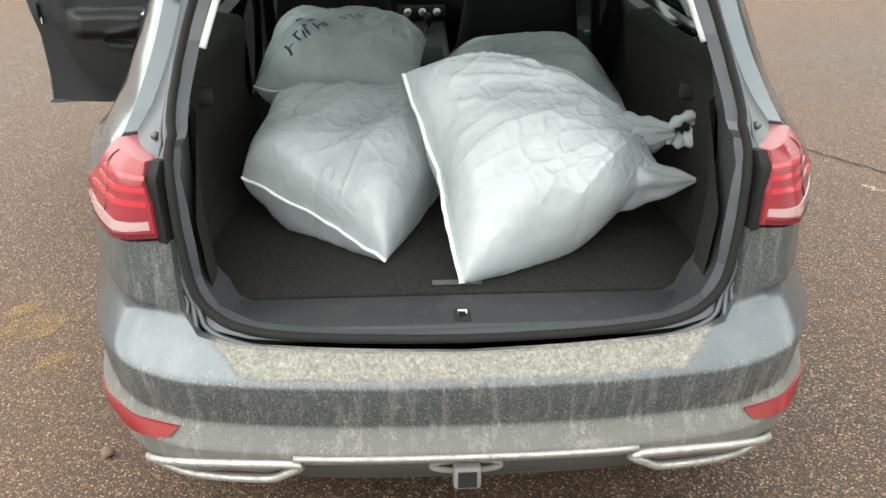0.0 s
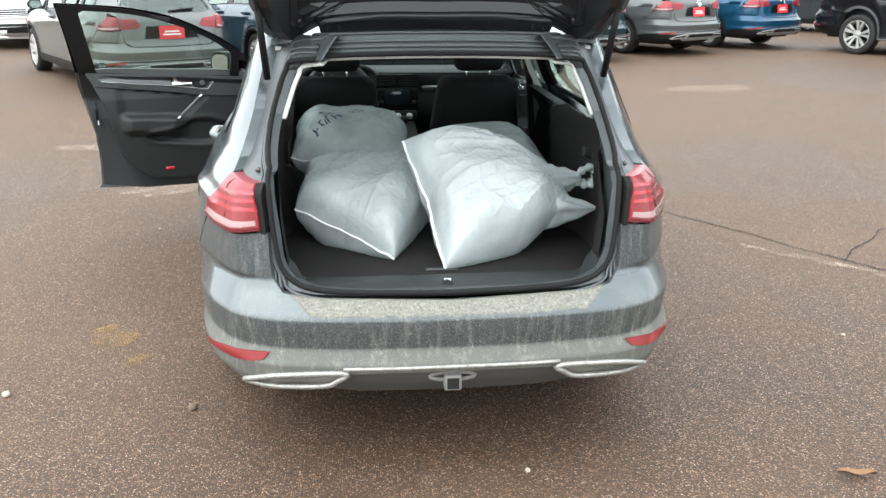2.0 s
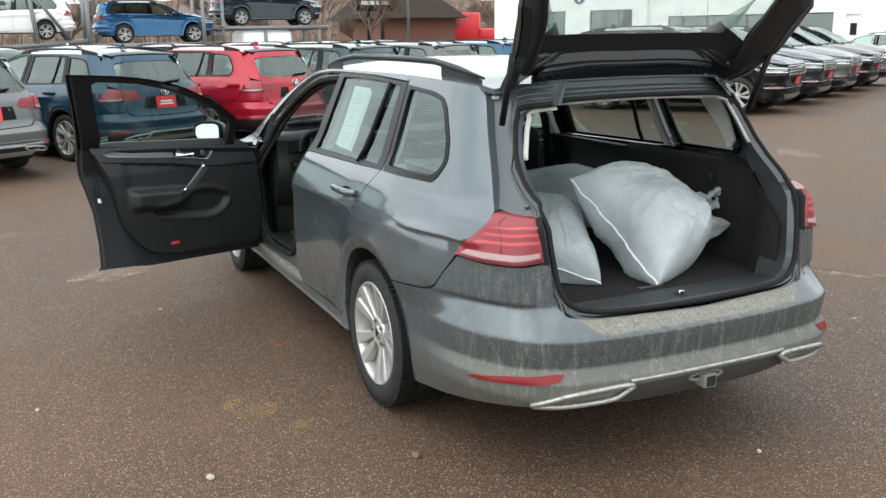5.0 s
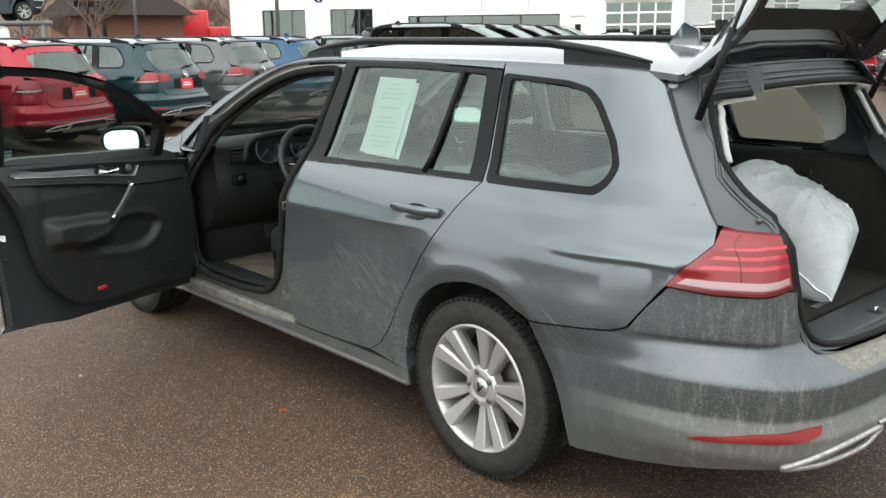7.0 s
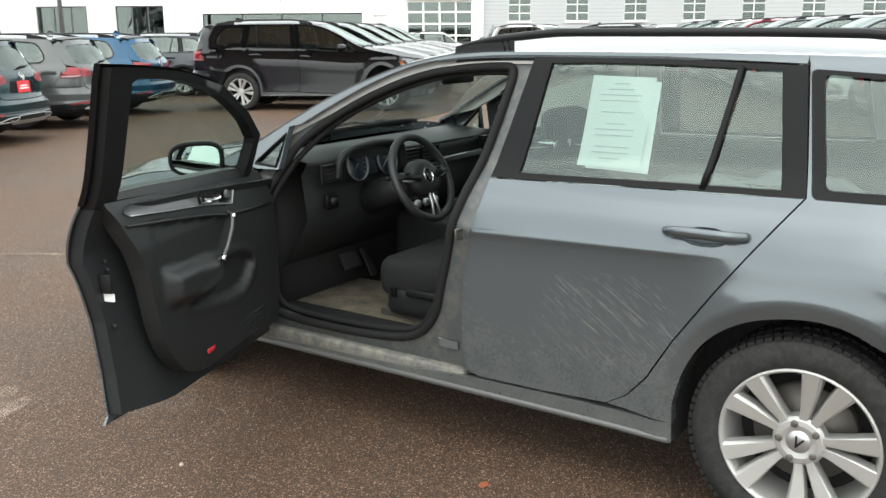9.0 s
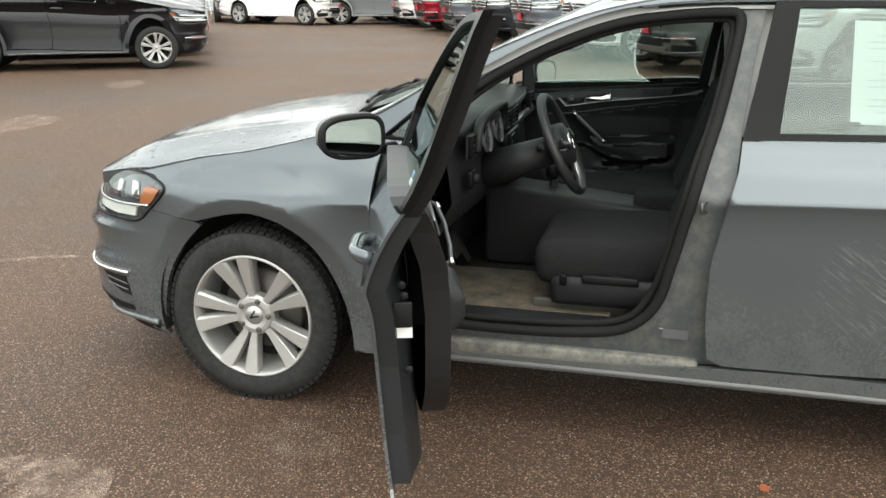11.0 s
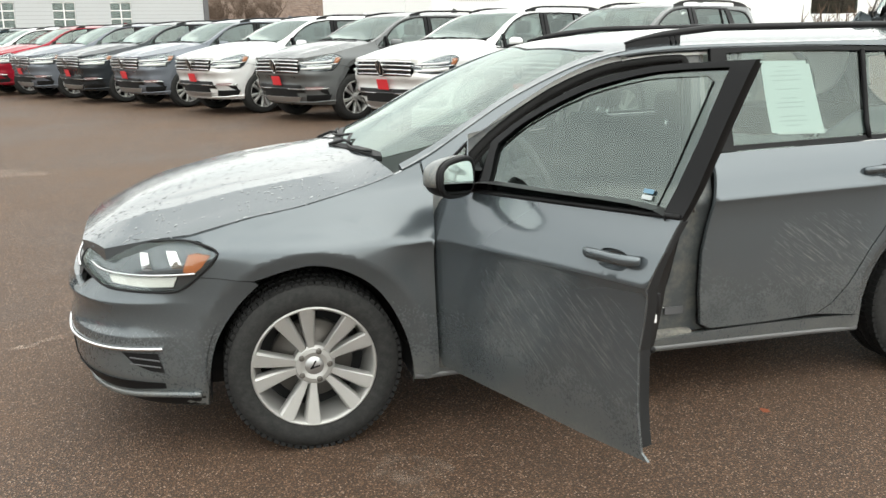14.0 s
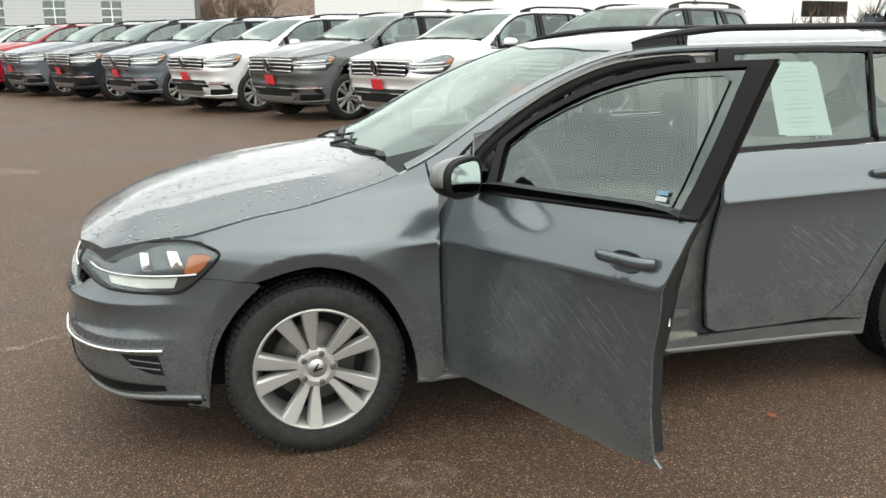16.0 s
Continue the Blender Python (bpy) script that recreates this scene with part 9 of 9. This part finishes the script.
def build_far():
    t1 = bare_tree("bare_tree", (20.5, 56.0), 8.5, 1, "leafless grey-brown tree beyond the lot")
    t2 = bare_tree("bare_tree", (36.0, 66.0), 10.0, 2, "leafless grey-brown tree beyond the lot")
    t3 = bare_tree("bare_tree", (14.0, 60.0), 7.0, 3, "leafless grey-brown tree beyond the lot")
    rng = random.Random(7)
    srcs = (t1, t2, t3)
    spots = [(38.5, 68), (17, 58), (33, 72), (40, 80), (12, 66), (24, 70), (10, 58), (6, 62), (1.5, 60), (-4, 58), (-9, 60), (-15, 62), (44, 84), (29, 78), (2, 66), (8, 70)]
    for k, p in enumerate(spots):
        copy_thing(srcs[k % 3], pose(p[0], p[1], 0, 0, 0, rng.uniform(0, 360)) @ Matrix.Scale(rng.uniform(0.8, 1.15), 4))
    for k in range(16):
        q = lot(75 + rng.uniform(0, 14), -24 - k * 1.7)
        copy_thing(srcs[k % 3], pose(q.x, q.y, 0, 0, 0, rng.uniform(0, 360)) @ Matrix.Scale(rng.uniform(0.9, 1.2), 4))
    # wooded rise on the horizon, one rough mass of bare crowns
    bm = bmesh.new()
    prev = None
    for k in range(241):
        ang = radians(-75 + 190 * k / 240)
        col = []
        for j in range(7):
            r = 120 + 9 * j
            nz = noise.fractal(Vector((ang * 30, j * 0.8, 3.3)), 1.0, 2.0, 4)
            hh = (0 if j == 0 else (2.2 + 1.5 * j ** 0.8 + 1.6 * nz))
            p = Vector((math.cos(ang) * r, math.sin(ang) * r, max(hh, -0.2)))
            col.append(bm.verts.new(p))
        if prev:
            for j in range(6):
                bm.faces.new((prev[j], col[j], col[j + 1], prev[j + 1]))
        prev = col
    bmesh.ops.recalc_face_normals(bm, faces=bm.faces)
    tagged(finish(bm, "far_woods", M_WOODS), "brown leafless woods on a low rise", "woods", kind="stuff")
    # fine bare shrubs that break the outline of the rise
    bm = bmesh.new()
    for k in range(5200):
        ang = radians(rng.uniform(-75, 115))
        r = rng.uniform(104, 150)
        base = Vector((math.cos(ang) * r, math.sin(ang) * r, 0))
        h = rng.uniform(2.5, 5.2) * (0.8 + 0.5 * noise.noise(Vector((ang * 12, 0, 0))))
        z0 = max(0.0, (r - 120) / 9 * 0.9)
        d = Vector((rng.uniform(-0.6, 0.6), rng.uniform(-0.6, 0.6), h))
        s_ = Vector((-math.sin(ang), math.cos(ang), 0)) * rng.uniform(0.05, 0.16)
        b0 = base + Vector((0, 0, z0))
        v = [bm.verts.new(b0 - s_), bm.verts.new(b0 + s_), bm.verts.new(b0 + d + s_ * 0.1)]
        bm.faces.new(v)
        for q in range(2):
            f = rng.uniform(0.3, 0.8)
            dd = Vector((rng.uniform(-1.4, 1.4), rng.uniform(-1.4, 1.4), rng.uniform(0.6, 1.8)))
            v = [bm.verts.new(b0 + d * f - s_ * 0.5), bm.verts.new(b0 + d * f + s_ * 0.5), bm.verts.new(b0 + d * f + dd)]
            bm.faces.new(v)
    tagged(finish(bm, "far_brush", M_BARK, smooth=False), "bare brown brushwood at the edge of the woods", "woods", kind="stuff")


# ---- marks and litter on the ground ----
def build_litter():
    rng = random.Random(12)

    def crack(pts, w, name, material, label):
        bm = bmesh.new()
        P = [Vector((*p, 0.004)) for p in pts]
        fine = []
        for a, b in zip(P, P[1:]):
            n = max(2, int((b - a).length / 0.03))
            for k in range(n):
                fine.append(a.lerp(b, k / n) + Vector((rng.uniform(-1, 1), rng.uniform(-1, 1), 0)) * 0.008)
        fine.append(P[-1])
        prev = None
        for k, p in enumerate(fine):
            d = (fine[min(k + 1, len(fine) - 1)] - fine[max(k - 1, 0)]).normalized()
            s_ = Vector((-d.y, d.x, 0)) * w * rng.uniform(0.3, 1.0)
            cur = [bm.verts.new(p - s_), bm.verts.new(p + s_)]
            if prev:
                bm.faces.new((prev[0], prev[1], cur[1], cur[0]))
            prev = cur
        bmesh.ops.recalc_face_normals(bm, faces=bm.faces)
        tagged(finish(bm, name, material, smooth=False), label, "crack", kind="structure")

    crack([(1.75, 3.1), (2.187, 2.434), (2.282, 2.228), (2.482, 1.928), (2.616, 1.713), (2.725, 1.529), (2.825, 1.224), (3.1, 0.6)], 0.007, "ground_crack", M_CRACK, "dark crack across the worn asphalt")
    crack([(2.482, 1.928), (2.643, 2.129), (2.869, 2.309), (3.012, 2.481), (3.255, 2.59), (3.514, 2.768)], 0.007, "ground_crack", M_CRACK, "dark branching crack in the worn asphalt")
    crack([(-1.2, 8.4), (-0.014, 6.25), (0.422, 5.545), (0.656, 4.911), (0.801, 4.687), (1.3, 3.9)], 0.05, "ground_seam", M_PALE, "pale mineral streak on the asphalt")
    crack([(2.0, 2.25), (2.5, 1.75), (2.95, 1.2), (3.2, 0.7)], 0.06, "ground_seam", M_PALE, "pale mineral streak on the asphalt")

    def patch(x, y, rx, ry, turn, material, label, n=40):
        bm = bmesh.new()
        c = bm.verts.new((x, y, 0.004))
        ring = []
        ph = rng.uniform(0, 9)
        for k in range(n):
            a = 2 * math.pi * k / n
            f = 1 + 0.35 * noise.noise(Vector((math.cos(a) * 1.6 + ph, math.sin(a) * 1.6, ph))) + 0.15 * noise.noise(Vector((math.cos(a) * 6 + ph, math.sin(a) * 6, ph)))
            v = Matrix.Rotation(radians(turn), 3, "Z") @ Vector((rx * f * math.cos(a), ry * f * math.sin(a), 0))
            ring.append(bm.verts.new((x + v.x, y + v.y, 0.004)))
        for k in range(n):
            bm.faces.new((c, ring[k], ring[(k + 1) % n]))
        tagged(finish(bm, "ground_stain", material, smooth=False), label, "stain", kind="structure")

    for x, y, rx, ry, tn in ((8.1, 10.1, 0.55, 0.25, 20), (-2.6, 5.62, 0.4, 0.16, 10), (-1.64, 4.0, 0.34, 0.2, 40), (4.5, 9.0, 0.7, 0.3, 15), (-6.5, 7.0, 0.8, 0.3, 0), (7.0, 6.2, 0.5, 0.22, 60)):
        patch(x, y, rx, ry, tn, M_PALE, "pale dried mineral stain on asphalt")
    patch(-1.43, 1.28, 0.07, 0.04, 40, M_YELLOW, "faded yellow paint stain on asphalt")
    patch(-1.355, 1.155, 0.12, 0.075, 30, M_YELLOW, "faded yellow paint stain on asphalt")
    patch(-1.20, 0.935, 0.06, 0.05, 10, M_YELLOW, "faded yellow paint stain on asphalt")
    patch(-1.167, 3.376, 0.17, 0.12, 20, M_FAINT, "pale dried mineral stain on asphalt")
    patch(-1.05, 1.95, 0.02, 0.015, 0, M_RUST, "small rust-coloured spot on asphalt")

    # a dry leaf and loose stones
    bm = bmesh.new()
    for k in range(10):
        x = -0.07 + 0.014 * k
        w = 0.018 * math.sin(math.pi * (k + 0.5) / 10)
        for s_ in (-1, 0, 1):
            bm.verts.new((x, s_ * w, 0.012 * abs(s_) + 0.006 + 0.004 * math.sin(k)))
    bm.verts.ensure_lookup_table()
    for k in range(9):
        for s_ in range(2):
            a = 3 * k + s_
            bm.faces.new((bm.verts[a], bm.verts[a + 1], bm.verts[a + 4], bm.verts[a + 3]))
    leaf = tagged(finish(bm, "dry_leaf", M_LEAF), "curled dry brown leaf on the asphalt", "leaf")
    leaf.matrix_basis = pose(1.333, -0.223, 0.002, 0, 0, -10)
    stones = [(-1.654, 0.636, 0.016), (-0.92, 0.46, 0.018), (0.25, -0.09, 0.010), (-1.9, 0.2, 0.008), (1.9, 0.9, 0.009), (-1.5, 2.9, 0.008), (-2.2, 1.6, 0.01), (0.9, -0.6, 0.009)]
    for k, (x, y, r) in enumerate(stones):
        bm = bmesh.new()
        bmesh.ops.create_icosphere(bm, subdivisions=2, radius=r)
        for v in bm.verts:
            v.co *= 1 + 0.3 * noise.noise(v.co * 60 + Vector((k, 0, 0)))
            v.co.z = v.co.z * 0.7 + r * 0.6
        st = tagged(finish(bm, "pebble", M_STONE if k != 1 else M_BARK), "small loose stone on the asphalt", "stone", "loose stones")
        st.matrix_basis = pose(x, y, 0)
    bm = bmesh.new()
    for k in range(4200):
        r = 4.5 * math.sqrt(rng.random())
        a = rng.uniform(0, 2 * math.pi)
        x, y = -1.2 + r * math.cos(a), 1.2 + r * math.sin(a)
        s_ = rng.uniform(0.0018, 0.0042)
        top = bm.verts.new((x, y, s_ * 1.1))
        ring = [bm.verts.new((x + s_ * math.cos(t + a), y + s_ * math.sin(t + a), -0.001)) for t in (0, 1.5, 3.1, 4.6)]
        for j in range(4):
            bm.faces.new((top, ring[j], ring[(j + 1) % 4]))
    tagged(finish(bm, "loose_grit", M_GRIT, smooth=False), "fine pale grit strewn on the asphalt", "grit", kind="stuff")


# ---- set everything up ----
hero = tagged(new("station_wagon"), "dark grey metallic estate car, dusty, tailgate and driver's door open", "car")
build_body(hero, W, M_PAINT, True)
build_aperture(hero)
build_tailgate(hero)
build_front_door(hero, W, M_PAINT, 1, True)
build_front_door(hero, W, M_PAINT, -1, False)
build_cabin(hero)
build_bags()
suv_source, wagon_source = build_lot_cars()
build_transporter(suv_source)
build_buildings()
build_far()
build_litter()
